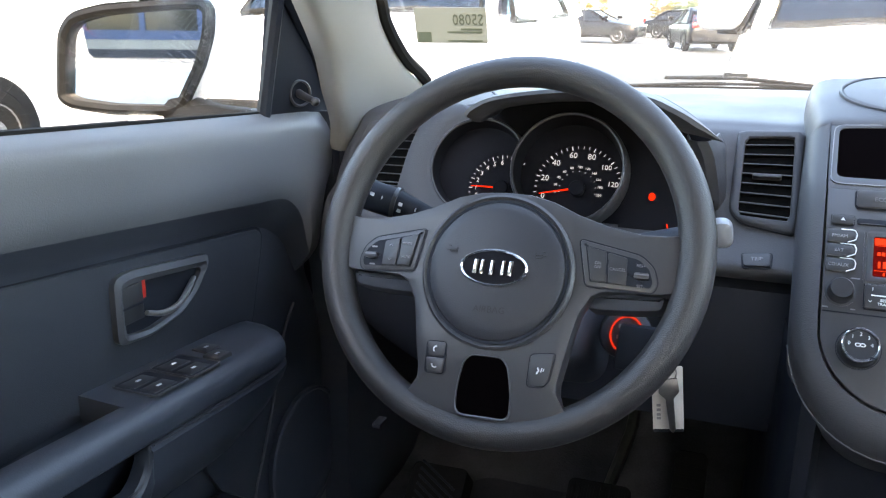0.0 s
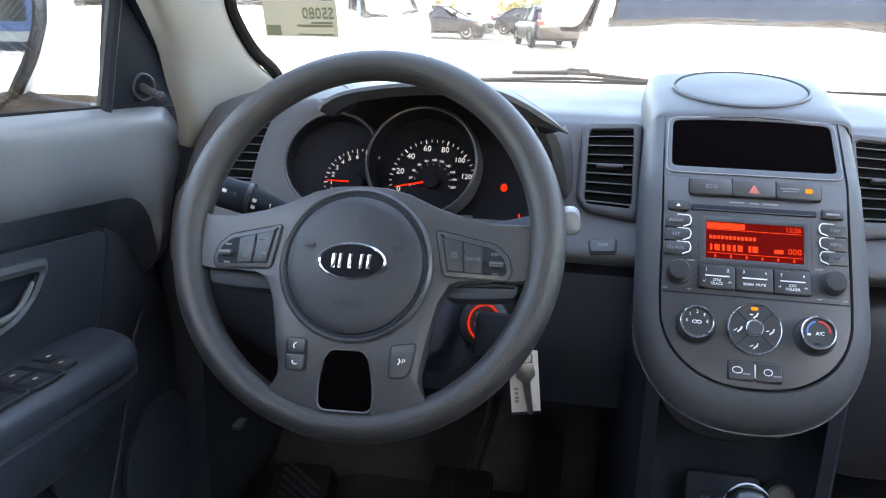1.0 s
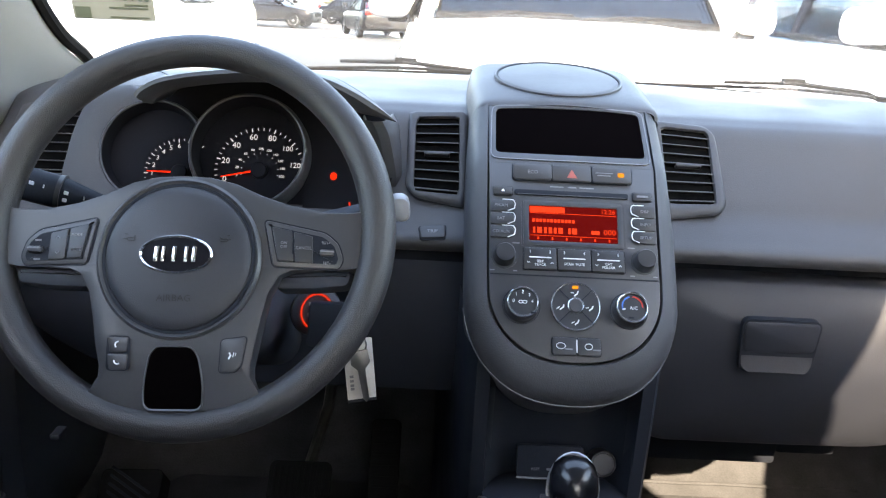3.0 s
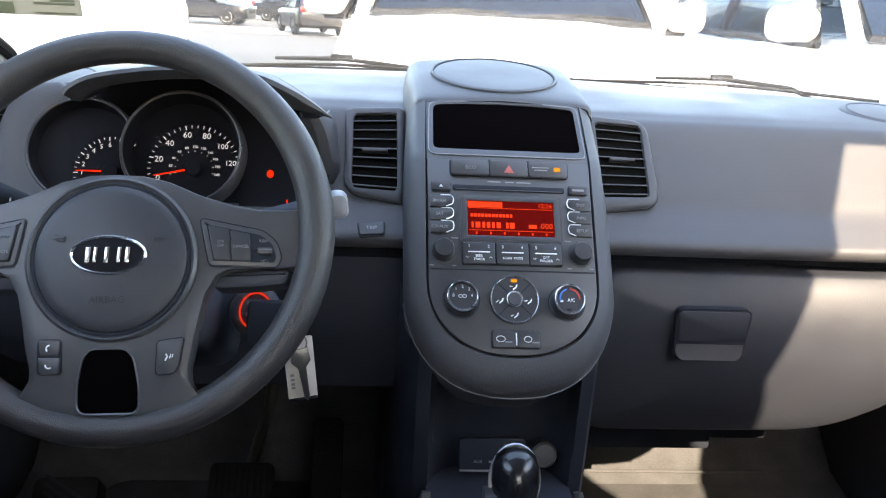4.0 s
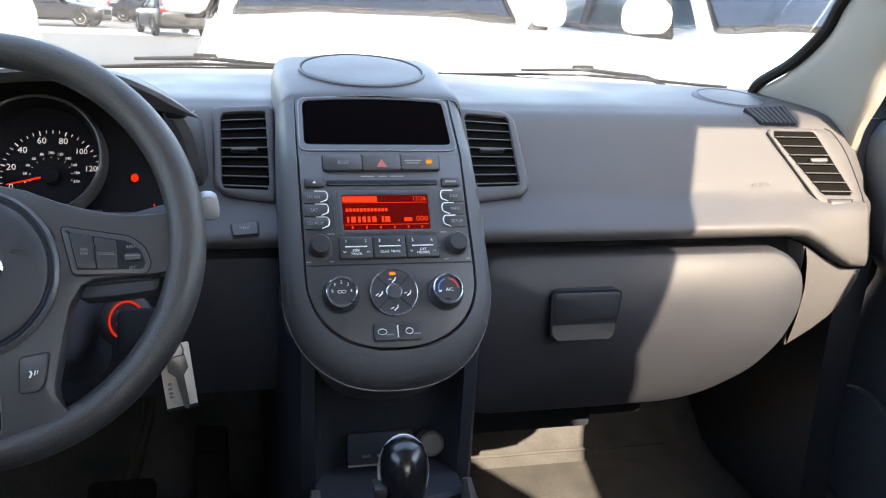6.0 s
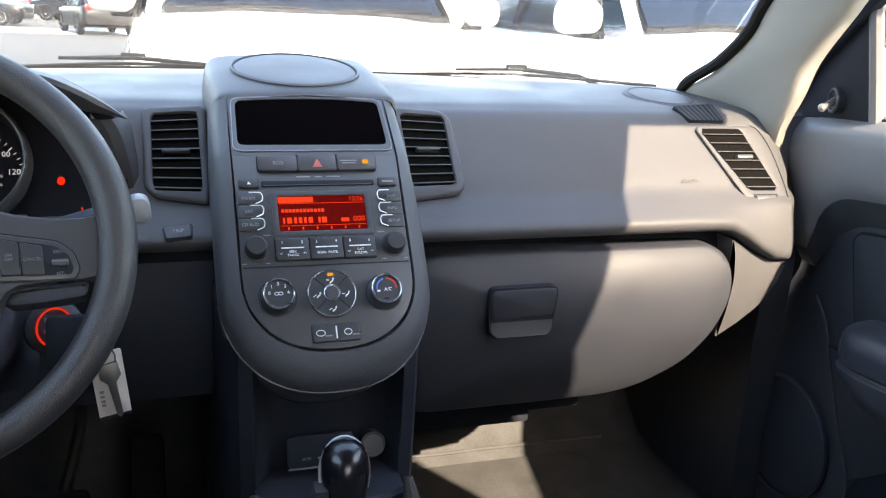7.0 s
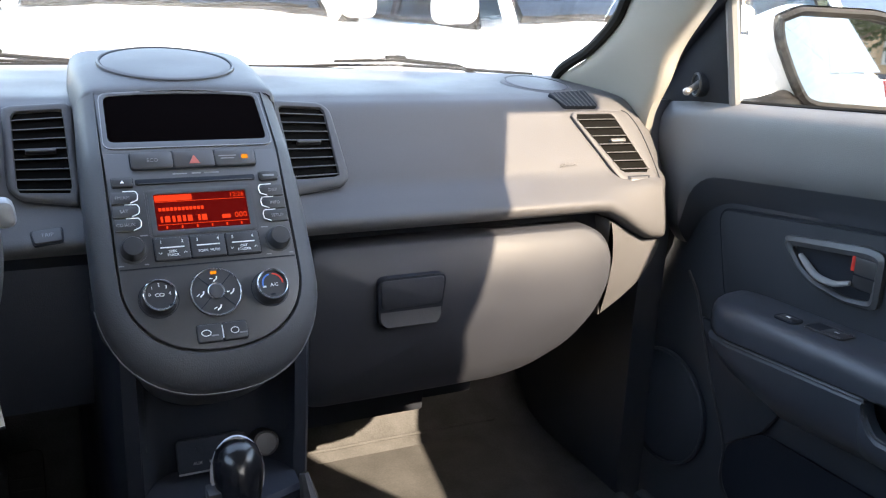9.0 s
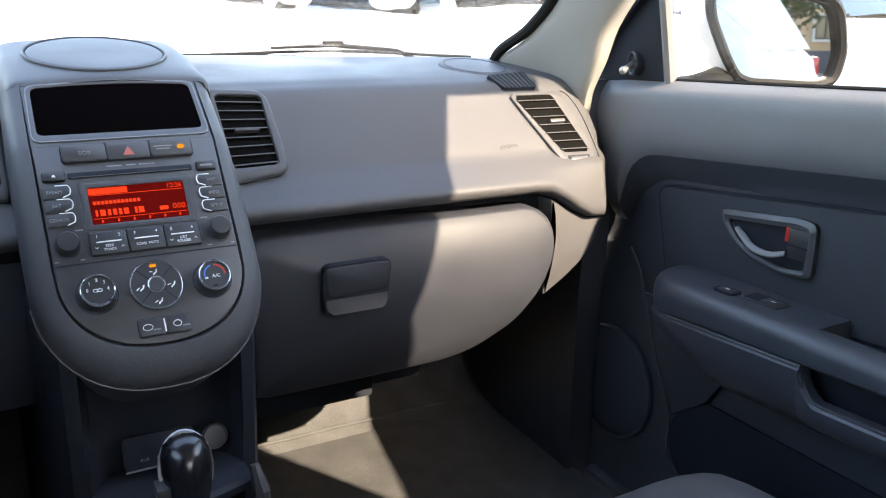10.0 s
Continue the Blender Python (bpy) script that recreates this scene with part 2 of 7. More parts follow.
BLUE_MARK = surface("blue_marking", (0.04, 0.16, 0.5), 0.4, stain=0.06)
PILLAR = surface("light_grey_pillar_trim", (0.225, 0.218, 0.207), 0.6, grain=0.3, grain_scale=700, stain=0.05)
HEADLINER = surface("grey_headliner_cloth", (0.56, 0.55, 0.53), 0.9, grain=0.6, grain_scale=900, stain=0.05)
KNEE = surface("black_knee_plastic", (0.026, 0.031, 0.044), 0.65, grain=0.5, grain_scale=700, stain=0.15, spec=0.2)
DOOR_PAD = surface("charcoal_door_vinyl", (0.112, 0.116, 0.124), 0.5, grain=0.4, grain_scale=600, stain=0.10)
# Door vinyl with the shade below the pad put into its darker colour.
DOOR_LOWER = surface("shade_darkened_door_vinyl", (0.040, 0.045, 0.056), 0.40, grain=0.3, grain_scale=600, stain=0.10, spec=0.45)
DOOR_CLOTH = surface("dark_door_insert", (0.025, 0.029, 0.037), 0.85, grain=0.8, grain_scale=900, stain=0.12)
SEAT_CLOTH = surface("grey_seat_cloth", (0.075, 0.075, 0.079), 0.9, grain=1.0, grain_scale=800, stain=0.12)
CARPET = surface("black_carpet", (0.062, 0.063, 0.066), 0.95, grain=1.5, grain_scale=300, stain=0.35, stain_scale=22)
RUBBER = surface("black_rubber", (0.012, 0.012, 0.012), 0.8, grain=0.4, stain=0.2, spec=0.08)
STEEL = surface("worn_steel", (0.20, 0.19, 0.18), 0.4, metal=0.9, stain=0.15)
PAPER = surface("key_tag_paper", (0.48, 0.45, 0.41), 0.8, stain=0.08, stain_scale=40)
TAG = surface("pale_green_card", (0.052, 0.066, 0.068), 0.7, stain=0.05)
TAG_INK = surface("dark_green_ink", (0.012, 0.022, 0.017), 0.7, stain=0.05)
WHITE_PAINT = surface("white_car_paint", (0.80, 0.80, 0.79), 0.25, stain=0.03, coat=0.8)
BLACK_PAINT = surface("black_car_paint", (0.006, 0.006, 0.008), 0.35, stain=0.2, coat=0.12, spec=0.2)
RED_GLASS = surface("red_lamp_plastic", (0.45, 0.02, 0.02), 0.15, stain=0.1)
ASPHALT = surface("asphalt", (0.062, 0.059, 0.054), 0.9, grain=1.0, grain_scale=60, stain=0.25, stain_scale=0.8)
CONCRETE = surface("pale_concrete", (0.36, 0.34, 0.31), 0.9, grain=0.5, grain_scale=60, stain=0.15, stain_scale=2)
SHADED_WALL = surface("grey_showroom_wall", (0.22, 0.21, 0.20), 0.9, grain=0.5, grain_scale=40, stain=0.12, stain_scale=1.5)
PLINTH = surface("dark_plinth", (0.035, 0.036, 0.045), 0.7, stain=0.15)
SHOP_GLASS = surface("dark_shop_glass", (0.06, 0.055, 0.045), 0.10, stain=0.35, stain_scale=1.5)
STUCCO = surface("tan_stucco", (0.30, 0.19, 0.11), 0.9, grain=0.5, grain_scale=40, stain=0.12, stain_scale=1.5)
BLUE_FRAME = surface("blue_window_frame", (0.05, 0.09, 0.20), 0.4, stain=0.08)
BARK = surface("bark", (0.12, 0.085, 0.06), 0.9, grain=1.0, grain_scale=30, stain=0.3)
LEAF = surface("green_leaves", (0.030, 0.050, 0.010), 0.6, stain=0.35, stain_scale=3)
LEAF_YELLOW = surface("yellowing_leaves", (0.085, 0.066, 0.008), 0.6, stain=0.35, stain_scale=3)
WIPER = surface("matt_black_wiper", (0.022, 0.022, 0.022), 0.7, stain=0.2, spec=0.1)
WINDSCREEN = pane_glass("clear_glass")
CAR_GLASS = pane_glass("tinted_blue_glass", (0.30, 0.40, 0.50), 2.2)
SIDE_GLASS = pane_glass("tinted_side_glass", (0.46, 0.52, 0.55), 0.9)
MIRROR_RIM = surface("brown_grey_mirror_plastic", (0.0065, 0.0062, 0.006), 0.6, grain=0.2, stain=0.08, spec=0.15)
PRIVACY = pane_glass("dark_privacy_glass", (0.72, 0.74, 0.77), 0.5)
MIRROR = surface("tinted_mirror", (0.52, 0.53, 0.54), 0.015, metal=1.0, stain=0.0, rough_var=0.0)
LCD = glow("red_lcd_backlight", (0.80, 0.012, 0.006), 0.0065)
LCD_BRIGHT = glow("red_lcd_text", (1.0, 0.06, 0.02), 0.065)
NEEDLE = glow("red_needle", (1.0, 0.03, 0.01), 0.075)
RED_RING = glow("red_key_ring_light", (1.0, 0.04, 0.015), 0.045)
AMBER = glow("amber_indicator", (1.0, 0.35, 0.03), 0.06)
DIAL_MARK = glow("lit_dial_marking", (0.85, 0.88, 1.0), 0.045)

# ---- ground and the cabin shell ----
def flat_grid(x0, x1, y0, y1, z, nx, ny):
    return [[(x0 + (x1 - x0) * i / nx, y0 + (y1 - y0) * j / ny, z) for j in range(ny + 1)] for i in range(nx + 1)]


ground = part("ground", sheet(flat_grid(-600, 600, -600, 600, 0.0, 12, 12), 0.1), ASPHALT)
tagged(ground, "worn grey asphalt of a car park", "ground", kind="structure")


def yw(x):
    """Where the windscreen meets the dashboard."""
    return 0.71 - 0.62 * x * x


SIDES = ((-1, "left"), (1, "right"))

# cabin floor with raised toe board
floor_rows = []
for i in range(15):
    x = -0.72 + 1.44 * i / 14
    floor_rows.append([(x, y, z) for y, z in ((-1.9, 0.42), (-0.6, 0.42), (0.2, 0.425), (0.47, 0.432), (0.53, 0.446), (0.70, 0.60), (0.82, 0.78), (0.85, 1.0))])
cabin_floor = part("floor", sheet(floor_rows, 0.02), CARPET)
bm = bmesh.new()
sweep(bm, [(0.14 + 0.08 * i, 0.522 + 0.002 * (i % 2), 0.4465) for i in range(7)], 0.0035, 8)
part("seam", bm, CARPET, cabin_floor, "raised seam in the carpet")
tagged(cabin_floor, "black carpeted car floor with a sunlit patch", "floor", kind="structure")

# roof and rear
roof_rows = []
for i in range(13):
    x = -0.595 + 1.19 * i / 12
    roof_rows.append([(x, y, z - 0.10 * x * x) for y, z in ((-0.17, 1.535), (-0.6, 1.565), (-1.3, 1.57), (-2.0, 1.53))])
tagged(part("ceiling", sheet(roof_rows, -0.02), HEADLINER), "pale grey cloth headliner", "ceiling", kind="structure")
bm = bmesh.new()
box(bm, (-0.75, -2.06, 0.4), (0.75, -2.0, 1.05), 0.01)
box(bm, (-0.75, -2.06, 1.44), (0.75, -2.0, 1.54), 0.01)
box(bm, (-0.75, -2.06, 1.05), (-0.55, -2.0, 1.44), 0.01)
box(bm, (0.55, -2.06, 1.05), (0.75, -2.0, 1.44), 0.01)
tagged(part("wall_rear", bm, DASH_LOW), "dark inner trim of the tailgate", "wall", kind="structure")
bm = bmesh.new()
box(bm, (-0.55, -2.035, 1.05), (0.55, -2.030, 1.44), 0.0)
tagged(part("window_rear", bm, PRIVACY), "dark tinted tailgate window", "window", kind="structure")

# body sides behind the front doors, with the rear window openings, and the roof rails
for s, side in SIDES:
    bm = bmesh.new()
    box(bm, (s * 0.70, -2.0, 0.35), (s * 0.80, -0.98, 1.14), 0.006)
    # Unseen door pillar, its foot widened forwards to cast shade into the cabin.
    rings(bm, [[(s * (0.70 - d), y, 1.12) for d, y in ((0, -1.06), (0, -0.74), (0.05, -0.74), (0.05, -1.06))], [(s * (0.61 - d), y, 1.53) for d, y in ((0, -1.06), (0, -0.86), (0.05, -0.86), (0.05, -1.06))]])
    rings(bm, [[(s * (0.70 - d), y, 1.12) for d, y in ((0, -2.0), (0, -1.75), (0.05, -1.75), (0.05, -2.0))], [(s * (0.61 - d), y, 1.53) for d, y in ((0, -2.0), (0, -1.75), (0.05, -1.75), (0.05, -2.0))]])
    pane = [(s * 0.69, -1.75, 1.13), (s * 0.69, -1.06, 1.13), (s * 0.605, -1.06, 1.51), (s * 0.605, -1.75, 1.51)]
    gb = bmesh.new()
    rings(gb, [pane, [(x + s * 0.004, y, z) for x, y, z in pane]])
    tagged(part("window_" + side, gb, PRIVACY), "dark tinted rear side window", "window", kind="structure")
    box(bm, (s * 0.54, -2.0, 1.50), (s * 0.60, -0.26, 1.56), 0.006)
    box(bm, (s * 0.54, -0.342, 1.495), (s * 0.76, -0.10, 1.535), 0.006)
    tagged(part("wall_" + side, bm, PILLAR), "grey body side trim with window openings", "wall", kind="structure")
    bm = bmesh.new()
    box(bm, (s * 0.745, -0.96, 0.30), (s * 0.80, 0.24, 0.42), 0.01)
    tagged(part("sill_" + side, bm, DASH_LOW), "black door sill trim", "sill", kind="structure")
    # kick panel and hinge pillar in front of the door
    bm = bmesh.new()
    r = 0.035 if s > 0 else 0.0
    prof = [(0.27 - r, 0.40), (0.27 - r, 0.75), (0.25 - 0.6 * r, 0.93), (0.245, 1.04), (0.25, 1.10), (0.85, 1.06), (0.85, 0.40)]
    rings(bm, [[(s * 0.705, y, z) for y, z in prof], [(s * 0.755, y, z) for y, z in prof]])
    tagged(part("kick_panel_" + side, bm, DOOR_LOWER), "black kick panel at the door hinge", "panel", kind="structure")

# A-pillar trims
PILLAR_IN = [(0.64, 0.40, 1.085), (0.62, 0.345, 1.124), (0.62, 0.268, 1.161), (0.617, 0.204, 1.206), (0.613, 0.172, 1.246), (0.60, 0.085, 1.32), (0.57, -0.06, 1.43), (0.54, -0.20, 1.53)]
PILLAR_MID = [(0.665, 0.30, 1.060), (0.645, 0.27, 1.105), (0.635, 0.215, 1.150), (0.630, 0.165, 1.195), (0.625, 0.125, 1.245), (0.62, 0.05, 1.32), (0.60, -0.09, 1.43), (0.57, -0.22, 1.53)]
PILLAR_OUT = [(0.680, 0.235, 1.050), (0.662, 0.205, 1.090), (0.655, 0.172, 1.135), (0.650, 0.145, 1.183), (0.642, 0.085, 1.245), (0.64, 0.02, 1.32), (0.64, -0.11, 1.43), (0.62, -0.24, 1.53)]
for s, side in SIDES:
    lines = [smooth_line(q, 4) for q in (PILLAR_IN, PILLAR_MID, PILLAR_OUT)]
    rows = []
    for a, b, c in zip(*lines):
        ring = smooth_line([np.array(a) + (0, 0.03, 0.0), a, b, c, np.array(c) + (0.03, 0.01, 0)], 4)
        rows.append([(s * x, y, z) for x, y, z in ring])
    if s > 0:
        rows = [list(reversed(r)) for r in rows]
    tagged(part("pillar_" + side, sheet(rows, 0.004), PILLAR), "pale grey moulded windscreen pillar trim", "pillar", kind="structure")
    # black frit and rubber along the glass
    bm = bmesh.new()
    edge = [(s * (x - 0.004), y + 0.022, z + 0.012) for x, y, z in smooth_line(PILLAR_IN, 5)]
    sweep(bm, edge, 0.0085, 8)
    tagged(part("trim", bm, RUBBER), "black rubber edge of the windscreen", "trim", kind="structure")

# windscreen
rows = []
for i in range(21):
    x = -0.70 + 1.40 * i / 20
    top = (x * 0.82, -0.16 - 0.25 * x * x, 1.545 - 0.08 * x * x)
    low = (x, yw(x) + 0.045, 1.075)
    rows.append([tuple(np.array(low) * (1 - k / 8) + np.array(top) * (k / 8) + np.array((0, 0.10, 0.03)) * 4 * (k / 8) * (1 - k / 8)) for k in range(9)])
glass = part("windscreen", sheet(rows, 0.004), WINDSCREEN)
glass.visible_shadow = False
tagged(glass, "clear laminated glass windscreen", "windscreen", kind="structure")
bm = bmesh.new()
rows = []
for i in range(21):
    x = -0.56 + 1.12 * i / 20
    y0 = -0.14 - 0.25 * (x / 0.82) ** 2
    rows.append([(x, y0 + 0.05, 1.535 - 0.12 * x * x), (x, y0 - 0.04, 1.525 - 0.12 * x * x), (x, y0 - 0.08, 1.545 - 0.12 * x * x)])
tagged(part("header", sheet(rows, 0.01), HEADLINER), "grey cloth header over the windscreen", "header", kind="structure")

# black band printed round the foot of the glass
rows = []
for i in range(25):
    x = -0.66 + 1.32 * i / 24
    rows.append([(x, yw(x) + 0.030, 1.092), (x, yw(x) + 0.036, 1.1185 - 0.006 * abs(x))])
tagged(part("windscreen_band", sheet(rows, 0.002), RUBBER), "black band along the foot of the windscreen", "trim", kind="structure")

# own bonnet and cowl beyond the glass
rows = []
for i in range(17):
    x = -0.74 + 1.48 * i / 16
    rows.append([(x, yw(x) + 0.02, 1.050), (x, yw(x) + 0.09, 1.058), (x, yw(x) + 0.16, 1.045), (x, yw(x) + 0.20, 1.02)])
tagged(part("cowl", sheet(rows, -0.006), RUBBER), "black plastic cowl below the windscreen", "cowl", kind="structure")
rows = []
for i in range(17):
    x = -0.80 + 1.60 * i / 16
    rows.append([(x, yw(x) * 0.9 + 0.24, 1.03 - 0.06 * x * x), (x, 1.15, 1.00 - 0.08 * x * x), (x, 1.5, 0.93 - 0.1 * x * x), (x, 1.72, 0.80 - 0.1 * x * x), (x, 1.78, 0.5)])
tagged(part("bonnet", sheet(rows, -0.01), WHITE_PAINT), "white painted bonnet in the sun", "bonnet", kind="structure")

# ---- dashboard ----
dash = thing("dashboard", "charcoal grey moulded dashboard with round-ended vents", "dashboard", (0, 0.2, 0.75))


def lip(x):
    """Height of the lower lip of the upper dashboard."""
    k = min(max((abs(x) - 0.54) / 0.10, 0), 1)
    return 0.966 - 0.045 * k * k * (3 - 2 * k)


def swell(x, z):
    """How far the dashboard's passenger end bulges outwards."""
    return 0.018 * min(max((x - 0.60) / 0.075, 0), 1) * min(max((z - 0.975) / 0.05, 0), 1) * min(max((1.112 - z) / 0.02, 0), 1)


def dash_profile(x):
    w, z0 = yw(x), lip(x)
    e = max(abs(x) - 0.640, 0) / 0.035
    pull = 0.028 * e * e
    pts = [(w + 0.04, 1.070), (w, 1.105), (w - 0.03, 1.118), ((w + 0.34) / 2, 1.124), (0.30, 1.115), (0.252, 1.1075), (0.2310, 1.0978), (0.2093, 1.070), (0.178, 1.030), (0.1625, 1.010), (0.136, 0.992), (0.118, z0 + 0.012), (0.128, z0 - 0.003), (0.16, z0 - 0.008)]
    return smooth_line([(y + pull, z - pull * 0.1) for y, z in pts], 4)


rows = []
for i in range(57):
    x = -0.675 + 1.35 * i / 56
    rows.append([(x + swell(x, z), y, z) for y, z in dash_profile(x)])
part("upper_panel", sheet(rows, -0.004), DASH, dash)
for s in (-1, 1):
    prof = dash_profile(0.675)
    bm = bmesh.new()
    rings(bm, [[(s * 0.674 + swell(s * 0.674, z), y, z) for y, z in prof] + [(s * 0.674, 0.60, 0.93)], [(s * 0.685 + swell(s * 0.674, z), y + 0.02, z) for y, z in prof] + [(s * 0.685, 0.60, 0.93)]])
    part("end_cap", bm, DASH, dash)
    bm = bmesh.new()
    box(bm, (s * 0.664, 0.262, 0.90), (s * 0.80, 0.60, 1.075), 0.004)
    part("corner_filler", bm, BLACK, dash)

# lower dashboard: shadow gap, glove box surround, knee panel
# Solid black box: its colour stands for the shade under the lip.
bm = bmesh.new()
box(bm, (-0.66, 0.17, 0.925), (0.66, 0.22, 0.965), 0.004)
part("shadow_gap", bm, BLACK, dash, "black box for the shaded gap under the dashboard lip")
for s in (-1, 1):
    rows = []
    for i in range(13):
        x = 0.10 + (0.56 if s < 0 else 0.36) * i / 12
        k = max(x - 0.5, 0) / 0.16
        back = 0.0 if s < 0 else 0.03
        rows.append([(s * x, y + back + (0.05 if s < 0 else 0.012) * k * k, z + dz * k) for y, z, dz in ((0.175, 0.955, -0.03), (0.150, 0.945, -0.03), (0.142, 0.90, -0.02), (0.155 if s > 0 else 0.150, 0.84, 0.02 if s > 0 else 0.0), (0.205 if s > 0 else 0.175, 0.785 if s > 0 else 0.77, 0.05), (0.25, 0.765 if s > 0 else 0.735, 0.06), (0.34, 0.765 if s > 0 else 0.74, 0.06))])
    part("knee_panel", sheet(rows, -0.004 * s), KNEE if s < 0 else GLOVE, dash, "dark lower dashboard panel")

END = plane_frame((0, 0.135, 0), (1, 0, 0), (0, 0, 1))
end_shape = soften([(0.562, 0.952), (0.600, 0.930), (0.631, 0.917), (0.661, 0.914), (0.648, 0.882), (0.624, 0.850), (0.593, 0.827), (0.556, 0.805), (0.566, 0.845), (0.572, 0.890), (0.569, 0.925)], 0.008, 2)
part("end_panel", slab(end_shape, 0.04, END, 0.004), DASH, dash, "tapering end panel beside the glove box")
bm = bmesh.new()
box(bm, (0.45, 0.172, 0.835), (0.62, 0.26, 0.95), 0.01)
part("end_backing", bm, DASH_LOW, dash)

# Added boxes behind the glove box; they block sun and trim the carpet's lit patch.
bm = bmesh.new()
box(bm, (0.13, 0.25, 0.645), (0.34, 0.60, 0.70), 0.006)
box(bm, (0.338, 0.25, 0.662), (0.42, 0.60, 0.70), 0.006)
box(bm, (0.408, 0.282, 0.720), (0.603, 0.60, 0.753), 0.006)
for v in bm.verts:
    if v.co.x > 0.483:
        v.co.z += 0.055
part("sun_patch_mask", bm, BLACK, dash, "added black boxes that trim the sun patch on the carpet")

# glove box door
def glove_outline():
    pts = [(0.128, 0.945), (0.128, 0.729), (0.29, 0.729), (0.40, 0.731), (0.445, 0.743), (0.50, 0.780), (0.535, 0.825), (0.556, 0.87), (0.560, 0.905), (0.552, 0.930), (0.53, 0.944)]
    return soften(pts, 0.02, 3)


glove = thing("glove_box", "charcoal grey glove box door half in sunlight", "glove box", (0.34, 0.15, 0.74))
bm = bmesh.new()
out = glove_outline()
cx, cz = 0.33, 0.85


def glove_y(z):
    k = (z - 0.85) / 0.112
    return 0.108 + (0.034 if z < 0.85 else 0.020) * k * k + 0.020 * max(k, 0) ** 4


loops = []
for f, dy in ((1.0, 0.04), (1.0, 0.006), (0.985, 0.001), (0.96, 0.0), (0.75, 0.0), (0.5, 0.0), (0.25, 0.0), (0.02, 0.0)):
    loops.append([(cx + (x - cx) * f, glove_y(cz + (z - cz) * f) + dy, cz + (z - cz) * f) for x, z in out])
rings(bm, loops)
part("door", bm, GLOVE, glove)

# ---- steering wheel ----
WT = radians(25.83)
WHEEL = plane_frame((-0.3647, -0.0505, 1.0227), (1, 0, 0), (0, math.sin(WT), math.cos(WT)))
wheel = thing("steering_wheel", "dark grey three-spoke steering wheel with grained rim and round hub", "steering wheel", (-0.3647, -0.03, 0.86))
bm = bmesh.new()
N = 96
loops = []
for i in range(N):
    a = 2 * math.pi * i / N
    r = 0.0155 + 0.0012 * math.cos(2 * a) * 0.5
    loops.append([WHEEL @ Vector(((0.172 + r * math.cos(b)) * math.cos(a), (0.172 + r * math.cos(b)) * math.sin(a), 1.08 * r * math.sin(b))) for b in [2 * math.pi * j / 16 for j in range(16)]])
rings(bm, loops + [loops[0]], cap0=False, cap1=False)
bmesh.ops.remove_doubles(bm, verts=bm.verts, dist=1e-7)
part("rim", bm, RIM, wheel, "grained dark grey rim")

# ---- centre stack ----
FACE = plane_frame((0, 0.0, 0.949), (1, 0, 0), (-0.020, 0.7, 1))
UPPER = plane_frame((-0.0026, 0.088, 1.0747), (1, 0, 0), (0, 1.35, 1))
BEND = 0.1534
stack = thing("centre_stack", "rounded charcoal centre stack with radio and climate controls", "centre console", (0, 0.1, 0.86))


def stack_half(w_top, w_mid, v_low):
    """Right half of the stack's outline, from the bend at the top down to the middle of the foot, as (u, v)."""
    pts = [(w_top, BEND), (w_mid, 0.09), (w_mid, 0.03)]
    h = 0.02 - v_low
    for i in range(1, 13):
        a = radians(90 * i / 12)
        pts.append((w_mid * math.cos(a) ** 0.85 if i < 12 else 0.0, 0.02 - h * math.sin(a) ** 0.95))
    return pts


def stack_ring(w_top, w_mid, v_low, n):
    """A line round the stack: the foot on the sloping face, the head on the flatter upper face."""
    half, top = stack_half(w_top, w_mid, v_low), ((w_top * 0.985, 0.090), (w_top * 0.995, 0.05), (w_top, 0.015))
    side = lambda k: [UPPER @ Vector((k * u, v, n)) for u, v in top] + [FACE @ Vector((k * u, v, n)) for u, v in half]
    return side(1) + list(reversed(side(-1)[:-1]))


bm = bmesh.new()
loops = [stack_ring(0.100, 0.104, -0.086, -0.16), stack_ring(0.108, 0.107, -0.088, -0.10), stack_ring(0.108, 0.1100, -0.0915, -0.034), stack_ring(0.1058, 0.1090, -0.0885, -0.022), stack_ring(0.1025, 0.1050, -0.0815, -0.0115), stack_ring(0.0965, 0.0980, -0.0705, -0.0040), stack_ring(0.0880, 0.0882, -0.0590, 0.0), stack_ring(0.0868, 0.0862, -0.0555, -0.006)]
rings(bm, loops, cap0=False, cap1=False, closed=False)
part("pod_shell", bm, DASH, stack)
bm = bmesh.new()
sweep(bm, stack_ring(0.1085, 0.1105, -0.0920, -0.035)[6:-6], 0.0008, 6)
part("edge_line", bm, GREY_LINE, stack, "thin pale edge round the foot of the pod")


def crown_section(y, z, w, drop):
    return [(-w, y, z - drop), (-w * 0.985, y, z - drop * 0.45), (-w * 0.90, y, z - drop * 0.10), (-w * 0.6, y, z), (0, y, z + 0.003), (w * 0.6, y, z), (w * 0.90, y, z - drop * 0.10), (w * 0.985, y, z - drop * 0.45), (w, y, z - drop)]


rows = []
for y, z, w, d in smooth_line([(0.158, 1.1265, 0.0965, 0.009), (0.163, 1.1308, 0.1015, 0.018), (0.176, 1.1352, 0.1050, 0.036), (0.205, 1.1415, 0.1075, 0.060), (0.27, 1.1515, 0.1105, 0.06), (0.345, 1.1595, 0.109, 0.055), (0.385, 1.156, 0.104, 0.05), (0.405, 1.135, 0.098, 0.04), (0.41, 1.11, 0.09, 0.02)], 4):
    rows.append(smooth_line(crown_section(y, z, w, d), 3))
part("crown", sheet(rows, -0.005), DASH, stack)
